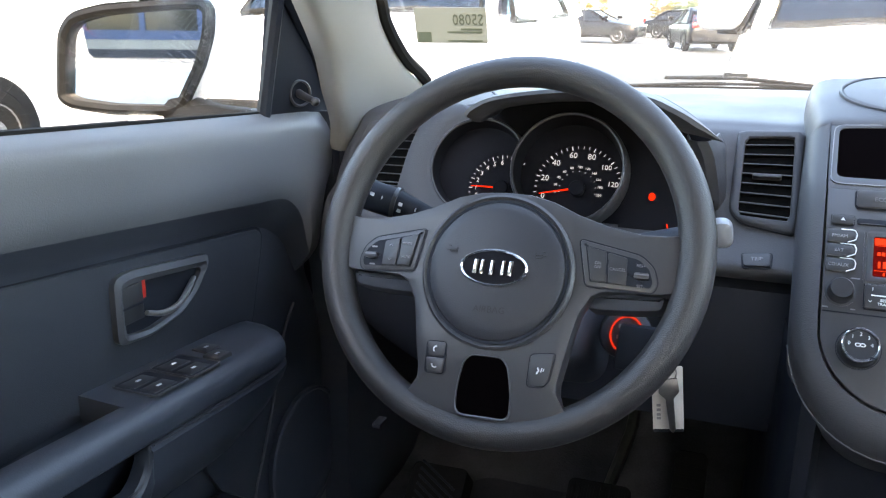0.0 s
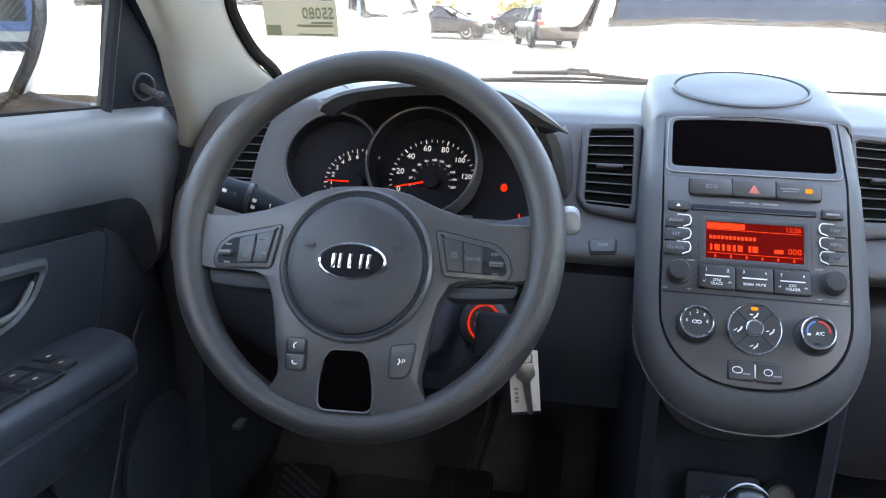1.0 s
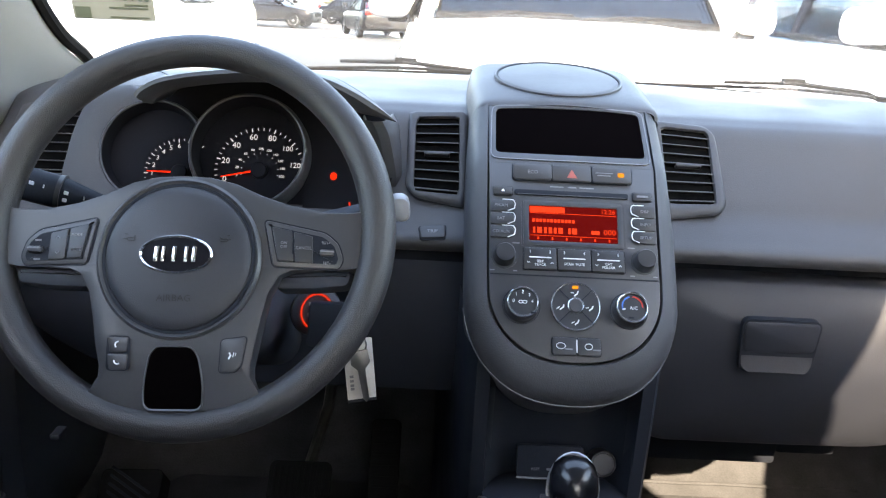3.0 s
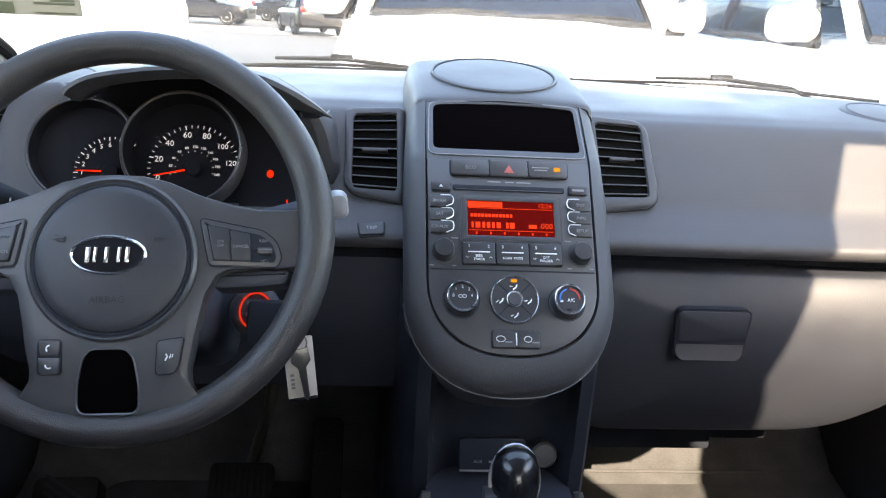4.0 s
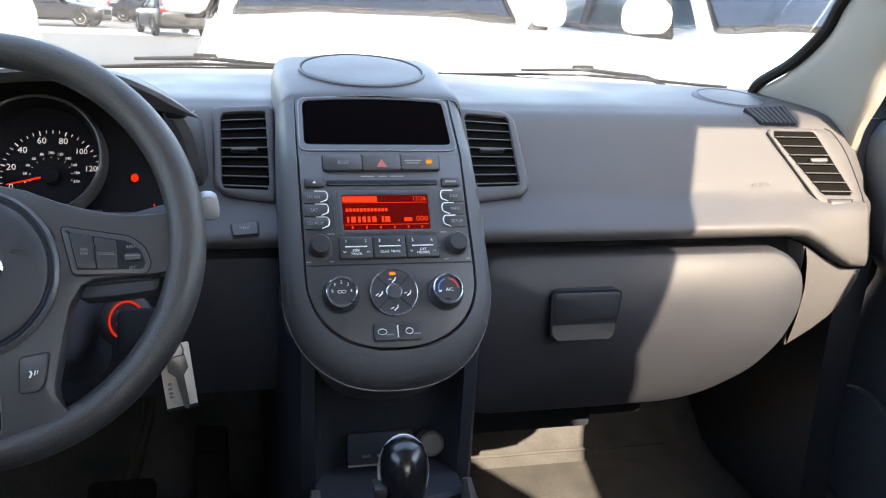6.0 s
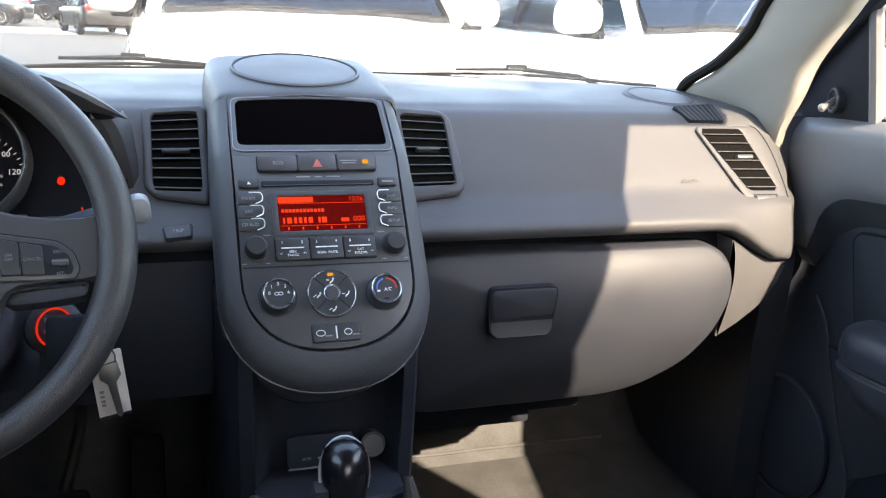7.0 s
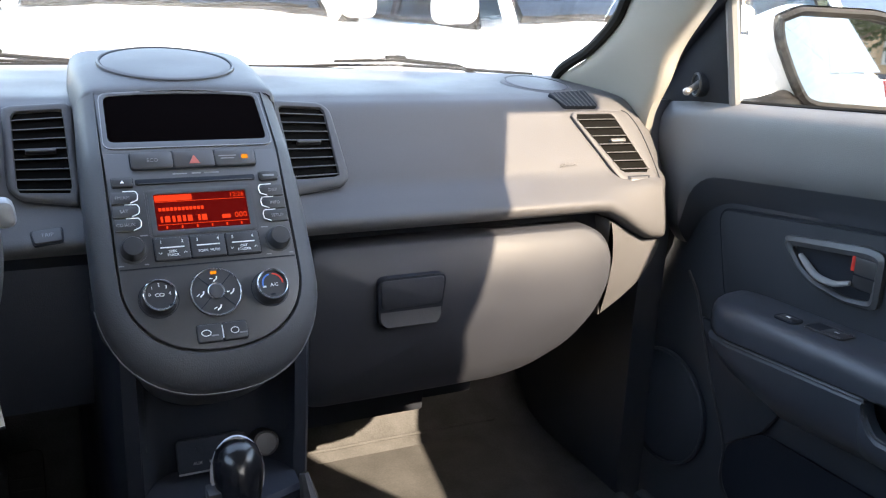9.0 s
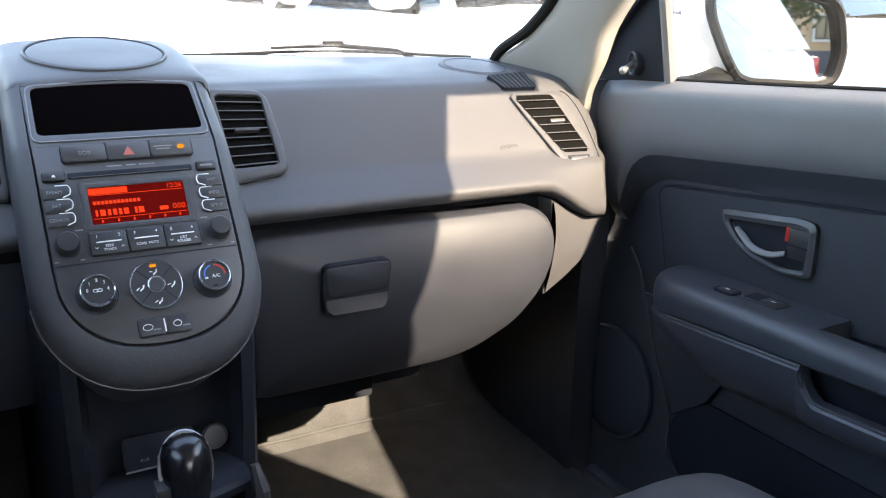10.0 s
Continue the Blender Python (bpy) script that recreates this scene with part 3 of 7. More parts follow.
# speaker cover set into the crown
COVER = plane_frame((-0.002, 0.258, 1.1508), (1, 0, 0), (0, 1, 0.150))
bm = bmesh.new()
lathe(bm, [(0.0735, -0.010), (0.0735, -0.001), (0.0722, 0.0005), (0.068, 0.0013), (0.047, 0.0022), (0.019, 0.0028)], COVER @ Matrix.Diagonal((1, 1.13, 1, 1)), 48)
part("speaker_cover", bm, DASH, stack, "oval speaker cover on top of the pod")
bm = bmesh.new()
hoop(disc(0.0747, n=48, ry=0.0845), disc(0.0736, n=48, ry=0.0832), 0.004, COVER, bm, lift=0.0008)
part("cover_groove", bm, BLACK, stack)
bm = bmesh.new()
hoop(disc(0.0772, n=48, ry=0.0872), disc(0.0748, n=48, ry=0.0846), 0.004, COVER, bm, lift=0.0012, round_=0.0006)
part("cover_edge", bm, DASH, stack)

# face panel and upper display
half = stack_half(0.0864, 0.0857, -0.0551)
poly = [(-u, v) for u, v in half[:-1]] + list(reversed(half))
bm = slab(poly, 0.02, FACE, 0.0015, lift=0.0)
face = part("face_panel", bm, TRIM, stack, "smooth graphite face panel")
DISP = [(-0.0868, 0.0), (0.0868, 0.0), (0.0868, 0.012), (0.0868, 0.094), (0.05, 0.0965), (0, 0.0975), (-0.05, 0.0965), (-0.0868, 0.094), (-0.0868, 0.012)]
disp = part("display_panel", slab(DISP, 0.02, UPPER, 0.002, lift=-0.001), TRIM, stack, "curved surround of the upper display")
scr = soften([(-0.0795, 0.0145), (0.0795, 0.0145), (0.0785, 0.0815), (0.04, 0.0848), (0, 0.0856), (-0.04, 0.0848), (-0.0785, 0.0815)], 0.007)
scr_out = soften([(-0.0845, 0.0060), (0.0845, 0.0060), (0.0828, 0.0855), (0.04, 0.0885), (0, 0.0892), (-0.04, 0.0885), (-0.0828, 0.0855)], 0.009)
part("display_bezel", hoop(scr_out, scr, 0.004, UPPER, lift=0.0003, round_=0.0008), TRIM, disp, "bevelled bezel")
part("bezel_edge", hoop(turned(inset(turned(scr_out), -0.0004)), turned(inset(turned(scr_out), 0.0005)), 0.003, UPPER, lift=0.0008), GREY_LINE, disp, "thin pale edge")
part("screen", slab(scr, 0.003, UPPER, 0.0004, lift=-0.0004), SMOKED, disp, "unlit dark smoked display screen")


def key_cap(name, u0, u1, v0, v1, fr, parent, mat=None, r=0.002, lift=0.0028, depth=0.006):
    """A push button with its dark surround."""
    w, h = u1 - u0, v1 - v0
    cu, cv = (u0 + u1) / 2, (v0 + v1) / 2
    ob = part(name, slab(rrect(w, h, r, cu, cv, 3), depth, fr, 0.0008, lift=lift), mat or BUTTON, parent)
    part("button_gap", slab(rrect(w + 0.0016, h + 0.0016, r + 0.0006, cu, cv, 3), 0.002, fr, 0.0, lift=lift - 0.0021), BLACK, ob)
    return ob


# row under the display: mode, hazard, passenger airbag lamp
strip = part("switch_strip", slab(rrect(0.1255, 0.0195, 0.004, 0, 0.14335), 0.004, FACE, 0.0008, lift=0.0022), BLACK, stack)
key_cap("switch", -0.0615, -0.0215, 0.1345, 0.1522, FACE, stack, TRIM, 0.003, 0.004)
hz = key_cap("hazard_switch", -0.0205, 0.0195, 0.1345, 0.1522, FACE, stack, TRIM, 0.002, 0.004)
key_cap("switch", 0.0205, 0.0615, 0.1345, 0.1522, FACE, stack, TRIM, 0.003, 0.004)
part("hazard_triangle", slab([(-0.006, 0.1375), (0.005, 0.1375), (-0.0005, 0.147)], 0.0005, FACE, 0.0002, lift=0.0046), PALE_RED, hz, "pale red warning triangle")
lettering("switch_mark", "ECO", 0.0055, at(FACE, -0.041, 0.1425, 0.0043), GREY_MARK, stack)
for v, w in ((0.1448, 0.018), (0.1420, 0.014)):
    part("switch_mark", slab(rrect(w, 0.0011, 0.0003, 0.033, v), 0.0004, FACE, 0, lift=0.0044), GREY_MARK, stack)
part("airbag_lamp", slab(rrect(0.0066, 0.0046, 0.0008, 0.0505, 0.1432), 0.0005, FACE, 0, lift=0.0045), AMBER, stack, "amber passenger airbag lamp")
for k, w in ((-0.016, 0.014), (0.0, 0.009), (0.015, 0.015)):
    part("small_print", slab(rrect(w, 0.0012, 0.0003, k, 0.1285), 0.0004, FACE, 0, lift=0.0003), GREY_MARK, stack)
# disc slot
part("disc_slot", slab(rrect(0.118, 0.0062, 0.002, -0.001, 0.121), 0.003, FACE, 0.0008, lift=0.0012), BLACK, stack)
part("slot_lip", slab(rrect(0.112, 0.0009, 0.0004, -0.001, 0.1188), 0.002, FACE, 0.0002, lift=0.0018), TRIM, stack)
key_cap("eject_button", -0.0815, -0.0625, 0.1165, 0.1255, FACE, stack, BUTTON, 0.0015, 0.003)
part("eject_mark", slab([(-0.074, 0.1198), (-0.070, 0.1198), (-0.072, 0.1228)], 0.0004, FACE, 0, lift=0.0033), WHITE_MARK, stack)
key_cap("scan_button", 0.0625, 0.0815, 0.1165, 0.1255, FACE, stack, BUTTON, 0.0015, 0.003)
part("scan_mark", slab(rrect(0.012, 0.0022, 0.0003, 0.072, 0.121), 0.0004, FACE, 0, lift=0.0033), GREY_MARK, stack)
# radio display
lcd = part("lcd_frame", hoop(rrect(0.102, 0.049, 0.003, 0, 0.0875), rrect(0.0905, 0.0385, 0.0015, 0, 0.0875), 0.004, FACE, lift=0.0015, round_=0.0006), TRIM, stack, "graphite frame round the red radio display")
part("lcd_edge", hoop(rrect(0.106, 0.053, 0.004, 0, 0.0875), rrect(0.1022, 0.0492, 0.003, 0, 0.0875), 0.002, FACE, lift=0.0008), TRIM, lcd)
part("lcd_panel", slab(rrect(0.0905, 0.0385, 0.001, 0, 0.0875), 0.002, FACE, 0, lift=0.0006), LCD, lcd, "red backlit radio display")
part("lcd_block", slab(rrect(0.036, 0.0062, 0.0003, -0.0265, 0.1025), 0.0003, FACE, 0, lift=0.0010), LCD_BRIGHT, lcd)
lettering("lcd_clock", "12:26", 0.0068, at(FACE, 0.0435, 0.1025, 0.0010), LCD_BRIGHT, lcd, "RIGHT")
part("lcd_rule", slab(rrect(0.088, 0.0005, 0.0001, 0, 0.0985), 0.0003, FACE, 0, lift=0.0010), LCD_BRIGHT, lcd)
for k in range(12):
    part("lcd_text_bar", slab(rrect(0.0028, 0.0036, 0.0003, -0.0405 + k * 0.0037, 0.0905), 0.0003, FACE, 0, lift=0.0010), LCD_BRIGHT, lcd)
for k, w in ((-0.040, 0.0022), (-0.0345, 0.0050), (-0.0285, 0.0030), (-0.0235, 0.0036), (-0.0185, 0.0030), (-0.013, 0.0046), (-0.004, 0.0026), (0.001, 0.0052)):
    part("lcd_text_bar", slab(rrect(w, 0.0064, 0.0004, k, 0.0800), 0.0003, FACE, 0, lift=0.0010), LCD_BRIGHT, lcd)
part("lcd_block", slab(rrect(0.0085, 0.0042, 0.0008, 0.0225, 0.0795), 0.0003, FACE, 0, lift=0.0010), LCD_BRIGHT, lcd)
lettering("lcd_number", "000", 0.0085, at(FACE, 0.0435, 0.0800, 0.0010), LCD_BRIGHT, lcd, "RIGHT")
part("lcd_rule", slab(rrect(0.088, 0.0005, 0.0001, 0, 0.0742), 0.0003, FACE, 0, lift=0.0010), LCD_BRIGHT, lcd)
for k in range(6):
    part("lcd_text_bar", slab(rrect(0.0016, 0.0030, 0.0003, -0.036 + k * 0.0145, 0.0712), 0.0003, FACE, 0, lift=0.0010), LCD_BRIGHT, lcd)
# side buttons with their white hooks
for s, words in ((-1, ("FM/AM", "SAT", "CD/AUX")), (1, ("DISP", "INFO", "SETUP"))):
    for k, word in enumerate(words):
        v = 0.1045 - 0.0142 * k
        pts = soften([(s * 0.0842, v - 0.0062), (s * 0.0842, v + 0.0060), (s * 0.0640, v + 0.0060), (s * 0.0605, v + 0.0025), (s * 0.0605, v - 0.0025), (s * 0.0655, v - 0.0062)], 0.001, 2)
        ob = part("preset_button", slab(pts, 0.004, FACE, 0.0007, lift=0.0022), BUTTON, stack)
        lettering("button_mark", word, 0.0046, at(FACE, s * 0.0738, v, 0.0024), GREY_MARK, ob)
        bm = bmesh.new()
        hook = soften([(s * 0.074, v + 0.0068), (s * 0.0612, v + 0.0066), (s * 0.0592, v + 0.0026), (s * 0.0602, v - 0.0028), (s * 0.0668, v - 0.0056), (s * 0.0668, v - 0.0066)], 0.0012, 2)[2:-3]
        sweep(bm, [FACE @ Vector((a, b, 0.0022)) for a, b in hook], 0.00055, 6)
        part("white_hook", bm, WHITE_MARK, ob)
    # volume and tuning knobs
    fr = at(FACE, s * 0.0705, 0.0505)
    bm = lathe(bmesh.new(), [(0.0134, -0.001), (0.0134, 0.0008), (0.0114, 0.0012), (0.0106, 0.0025), (0.0101, 0.0125), (0.0091, 0.0140), (0.0054, 0.0142), (0.001, 0.0142)], fr, 36)
    part("knob", bm, BUTTON, stack, "black radio knob")
    for du, dv, w in ((-0.012 * s, 0.0145, 0.009), (-0.012, -0.0150, 0.006), (0.011, -0.0150, 0.005)):
        part("small_print", slab(rrect(w * 0.8, 0.0012, 0.0003, s * 0.0705 + du, 0.0505 + dv), 0.0003, FACE, 0, lift=0.0003), GREY_MARK, stack)
# station buttons
for k, (a, b, words) in enumerate((("1", "2", "SEEK\nTRACK"), ("3", "4", "SCAN  MUTE"), ("5", "6", "CAT\nFOLDER"))):
    u = -0.0345 + 0.0343 * k
    ob = key_cap("station_button", u - 0.0165, u + 0.0165, 0.0375, 0.0600, FACE, stack, BUTTON, 0.0015, 0.0035)
    part("white_rule", slab(rrect(0.0225, 0.0011, 0.0003, u, 0.0497), 0.0006, FACE, 0, lift=0.0040), WHITE_MARK, ob)
    lettering("button_mark", a, 0.0042, at(FACE, u - 0.010, 0.0555, 0.0037), WHITE_MARK, ob)
    lettering("button_mark", b, 0.0042, at(FACE, u + 0.010, 0.0555, 0.0037), WHITE_MARK, ob)
    lettering("button_mark", words, 0.0036, at(FACE, u, 0.0437, 0.0037), WHITE_MARK, ob)
    if k != 1:
        for s in (-1, 1):
            bm = bmesh.new()
            d = 0.0008 * s
            sweep(bm, [FACE @ Vector((u + s * 0.0118 + du, 0.0440 + dv, 0.0037)) for du, dv in ((-0.0014, -d), (0, d), (0.0014, -d))], 0.0003, 4)
            part("arrow_mark", bm, WHITE_MARK, ob)
part("panel_line", slab(rrect(0.169, 0.0012, 0.0003, 0, 0.0315), 0.001, FACE, 0, lift=0.0005), BLACK, stack)


# climate knobs
def climate_knob(u, v, name):
    fr = at(FACE, u, v) @ Matrix.Diagonal((0.81, 0.81, 1, 1))
    k = part(name, lathe(bmesh.new(), [(0.0220, -0.002), (0.0220, 0.0006), (0.0205, 0.0014), (0.0198, 0.003), (0.0190, 0.0150), (0.0184, 0.0158), (0.0165, 0.0160), (0.0160, 0.0150), (0.0005, 0.0150)], fr, 48), BUTTON, stack, "black climate knob with a chrome rim")
    part("chrome_ring", hoop(disc(0.0191, n=48), disc(0.0172, n=48), 0.004, at(fr, 0, 0, 0.0165), round_=0.0008), CHROME, k)
    part("knob_base", hoop(disc(0.0232, n=48), disc(0.0222, n=48), 0.002, at(fr, 0, 0, 0.0008)), BLACK, k)
    part("pointer", slab(rrect(0.006, 0.0022, 0.0008, 0.0120 * (1 if u < 0 else -0.2), -0.0135), 0.0006, at(fr, 0, 0, 0.0174), 0), BLACK, k)
    return k, at(fr, 0, 0, 0.0152)


fan, ff = climate_knob(-0.0535, -0.0005, "fan_knob")
for k, word in enumerate(("0", "1", "2", "3", "4")):
    a = radians(180 - 45 * k)
    lettering("knob_mark", word, 0.0056, at(ff, 0.0112 * math.cos(a), 0.0112 * math.sin(a) + 0.001), WHITE_MARK, fan)
bm = bmesh.new()
for du in (-0.0026, 0.0022):
    sweep(bm, [ff @ Vector((du + 0.0026 * math.cos(radians(x)), 0.0018 * math.sin(radians(x)), 0.0002)) for x in range(0, 360, 36)], 0.00035, 4, closed=True)
part("knob_mark", bm, WHITE_MARK, fan)
temp, tf = climate_knob(0.0530, -0.0010, "temperature_knob")
for a0, a1, m in ((105, 195, BLUE_MARK), (-5, 90, RED_MARK)):
    pts = [(r * math.cos(radians(a)), r * math.sin(radians(a)) + 0.001) for r, seq in ((0.0130, range(a0, a1 + 1, 9)), (0.0112, range(a1, a0 - 1, -9))) for a in seq]
    part("knob_mark", slab(pts, 0.0003, tf, 0, lift=0.0003), m, temp)
lettering("knob_mark", "A/C", 0.0058, at(tf, 0.0015, -0.001), WHITE_MARK, temp)
part("knob_mark", slab(rrect(0.004, 0.0022, 0.0004, -0.0105, -0.0025), 0.0003, tf, 0, lift=0.0002), WHITE_MARK, temp)
# air direction dial
DIALF = at(FACE, 0, 0.001) @ Matrix.Diagonal((0.925, 0.925, 1, 1))
dial = part("mode_dial", lathe(bmesh.new(), [(0.0268, -0.002), (0.0268, 0.001), (0.0260, 0.0030), (0.0005, 0.0032)], DIALF, 56), BUTTON, stack, "round four-way air direction dial")
part("chrome_ring", hoop(disc(0.0267, n=56), disc(0.0251, n=56), 0.004, at(DIALF, 0, 0, 0.0035), round_=0.0008), CHROME, dial)
part("chrome_ring", hoop(disc(0.0089, n=40), disc(0.0074, n=40), 0.004, at(DIALF, 0, 0, 0.0045), round_=0.0006), CHROME, dial)
part("centre_button", lathe(bmesh.new(), [(0.0074, 0.0), (0.0074, 0.0046), (0.0066, 0.0052), (0.0005, 0.0052)], DIALF, 32), TRIM, dial)
for a in (45, 135, 225, 315):
    part("dial_gap", slab(rrect(0.0165, 0.0009, 0.0003, 0.0168, 0), 0.001, at(DIALF, 0, 0, 0.0037, a), 0), BLACK, dial)
for k, (du, dv) in enumerate(((0, 0.0135), (0.0155, -0.002), (0, -0.018), (-0.0155, -0.002))):
    bm = bmesh.new()
    q = [(0.0028, 0.0028), (0.0018, -0.0002), (-0.0006, -0.0018), (-0.0012, -0.0030)]
    sweep(bm, [at(DIALF, du, dv, 0.0036) @ Vector((a, b, 0)) for a, b in q], 0.0007, 5)
    sweep(bm, [at(DIALF, du, dv, 0.0036) @ Vector((a, b, 0)) for a, b in ((-0.0050, 0.0010 - 0.001 * k), (-0.0018, 0.0006))], 0.00045, 4)
    part("air_mark", bm, WHITE_MARK, dial)
part("mode_lamp", slab(rrect(0.0066, 0.0034, 0.0008, -0.0002, 0.0215), 0.0004, at(DIALF, 0, -0.001, 0.0040), 0), AMBER, dial, "amber mode lamp")
# heated screen buttons
for s in (-1, 1):
    ob = key_cap("demister_button", -0.0235 if s < 0 else 0.0008, -0.0008 if s < 0 else 0.0235, -0.0480, -0.0310, FACE, stack, BUTTON, 0.0022, 0.0032)
    bm = bmesh.new()
    sweep(bm, [FACE @ Vector((s * 0.0135 + (0.0038 if s > 0 else 0.0045) * math.cos(radians(a)) - 0.002, -0.0395 + 0.0030 * math.sin(radians(a)), 0.0034)) for a in range(0, 360, 40)], 0.0004, 4, closed=True)
    part("button_mark", bm, WHITE_MARK, ob)
    part("button_mark", slab(rrect(0.0070, 0.0014, 0.0003, s * 0.0135 + 0.0058, -0.0425), 0.0003, FACE, 0, lift=0.0035), GREY_MARK, ob)
part("white_rule", slab(rrect(0.0011, 0.0125, 0.0003, 0, -0.0395), 0.001, FACE, 0, lift=0.0040), WHITE_MARK, stack)

# ---- steering wheel: hub, spokes and switches ----
WH = WHEEL @ Matrix.Rotation(radians(2.0), 4, "Z")


def dished(poly, depth, fr, dome, bevel, cu, cv, rad, lift):
    """A plate whose face bulges towards its middle."""
    bm = bmesh.new()
    poly = turned(poly)
    loops = []
    for f, z in ((1.0, -depth), (1.0, -bevel), (0.992, -bevel * 0.3), (0.975, 0.0)):
        loops.append([fr @ Vector((cu + (u - cu) * f, cv + (v - cv) * f, lift + z)) for u, v in poly])
    for f in (0.85, 0.65, 0.4, 0.15, 0.02):
        loops.append([fr @ Vector((cu + (u - cu) * f, cv + (v - cv) * f, lift + dome * (1 - f * f))) for u, v in poly])
    rings(bm, loops)
    return bm


def mirrored(right):
    """A closed outline from its right half, which runs from the top middle to the bottom middle."""
    return right + [(-u, v) for u, v in reversed(right) if abs(u) > 1e-6]


# body of the spokes, as a skin that sinks towards the rim
BODY = [(0.0, 0.0475), (0.022, 0.0465), (0.045, 0.041), (0.07, 0.030), (0.095, 0.0225), (0.125, 0.0175), (0.150, 0.018), (0.163, 0.020), (0.163, -0.032), (0.150, -0.0345), (0.125, -0.0355), (0.100, -0.0370), (0.088, -0.0420), (0.0785, -0.058), (0.0735, -0.080), (0.069, -0.105), (0.0655, -0.122), (0.0660, -0.134), (0.0700, -0.145), (0.079, -0.1525), (0.060, -0.164), (0.030, -0.170), (0.0, -0.1715)]
body_pts = turned(mirrored(BODY))


def body_n(u, v):
    """Height of the wheel's face over the rim's plane."""
    return 0.0190 - 0.13 * max(abs(u) - 0.06, 0) - 0.14 * max(-v - 0.10, 0)


bm = bmesh.new()
loops = []
for f, dz in ((0.965, -0.030), (1.0, -0.020), (1.0, -0.006), (0.985, -0.001), (0.96, 0.0), (0.85, 0.0), (0.7, 0.0), (0.5, 0.0), (0.25, 0.0), (0.05, 0.0)):
    loops.append([WH @ Vector((u * f, (v + 0.03) * f - 0.03, body_n(u * f, (v + 0.03) * f - 0.03) + dz)) for u, v in body_pts])
rings(bm, loops)
part("spoke_body", bm, TRIM, wheel, "smooth dark grey spoke body")
# dark underside lips of the side spokes
for s in (-1, 1):
    bm = bmesh.new()
    pts = [(s * 0.078, -0.036), (s * 0.150, -0.034), (s * 0.147, -0.049), (s * 0.118, -0.052), (s * 0.082, -0.053)]
    part("spoke_underside", slab(soften(pts, 0.006), 0.03, WH, 0.006, lift=0.003), DASH_LOW, wheel)
hub = part("airbag_cover", dished(disc(0.0635, 0.0, -0.0275, 64), 0.02, WH, 0.0065, 0.004, 0.0, -0.0275, 0.0635, 0.0235), HUB, wheel, "round grained airbag cover")
part("hub_groove", hoop(disc(0.0662, 0, -0.0275, 64), disc(0.0636, 0, -0.0275, 64), 0.02, WH, lift=0.0215), BLACK, wheel)
part("hub_collar", hoop(disc(0.0715, 0, -0.0275, 64), disc(0.0664, 0, -0.0275, 64), 0.02, WH, lift=0.0205, round_=0.002), TRIM, wheel)
# oval badge: chrome ring, black field and plain chrome bars
bf = at(WH, 0.0, -0.026, 0.0300)
badge = part("badge", slab(disc(0.0300, n=48, ry=0.0155), 0.004, bf, 0.0008, lift=0.0008), DIAL_FACE, wheel, "oval badge with a chrome rim")
part("badge_rim", hoop(disc(0.0318, n=48, ry=0.0170), disc(0.0291, n=48, ry=0.0147), 0.004, bf, lift=0.0012, round_=0.0012), CHROME, badge)
for u0, u1 in ((-0.0190, -0.0150), (-0.0125, -0.0095), (-0.0035, 0.0000), (0.0070, 0.0100), (0.0135, 0.0172)):
    stroke = [(u0, -0.0066), (u1, -0.0066), (u1 + 0.0012, 0.0066), (u0 + 0.0012, 0.0066)]
    part("badge_bar", slab(stroke, 0.0012, bf, 0.0003, lift=0.0020), CHROME, badge)
lettering("airbag_word", "AIRBAG", 0.0085, at(WH, 0.0, -0.0640, 0.0290), DIM_MARK, hub)
for s in (-1, 1):
    bm = bmesh.new()
    fr = at(WH, s * 0.0415, -0.0115, 0.0282)
    for q in ([(-0.0045, 0.0), (0.0015, 0.0)], [(0.0015, 0.0030), (0.0040, 0.0030)], [(-0.0045, -0.0024), (0.0010, -0.0024), (0.0022, -0.0006), (0.0050, -0.0006)], [(-0.0046, 0.0022), (-0.0046, -0.0024)]):
        sweep(bm, [fr @ Vector((s * a, b, 0)) for a, b in q], 0.00045, 4)
    part("horn_mark", bm, DIM_MARK, hub)

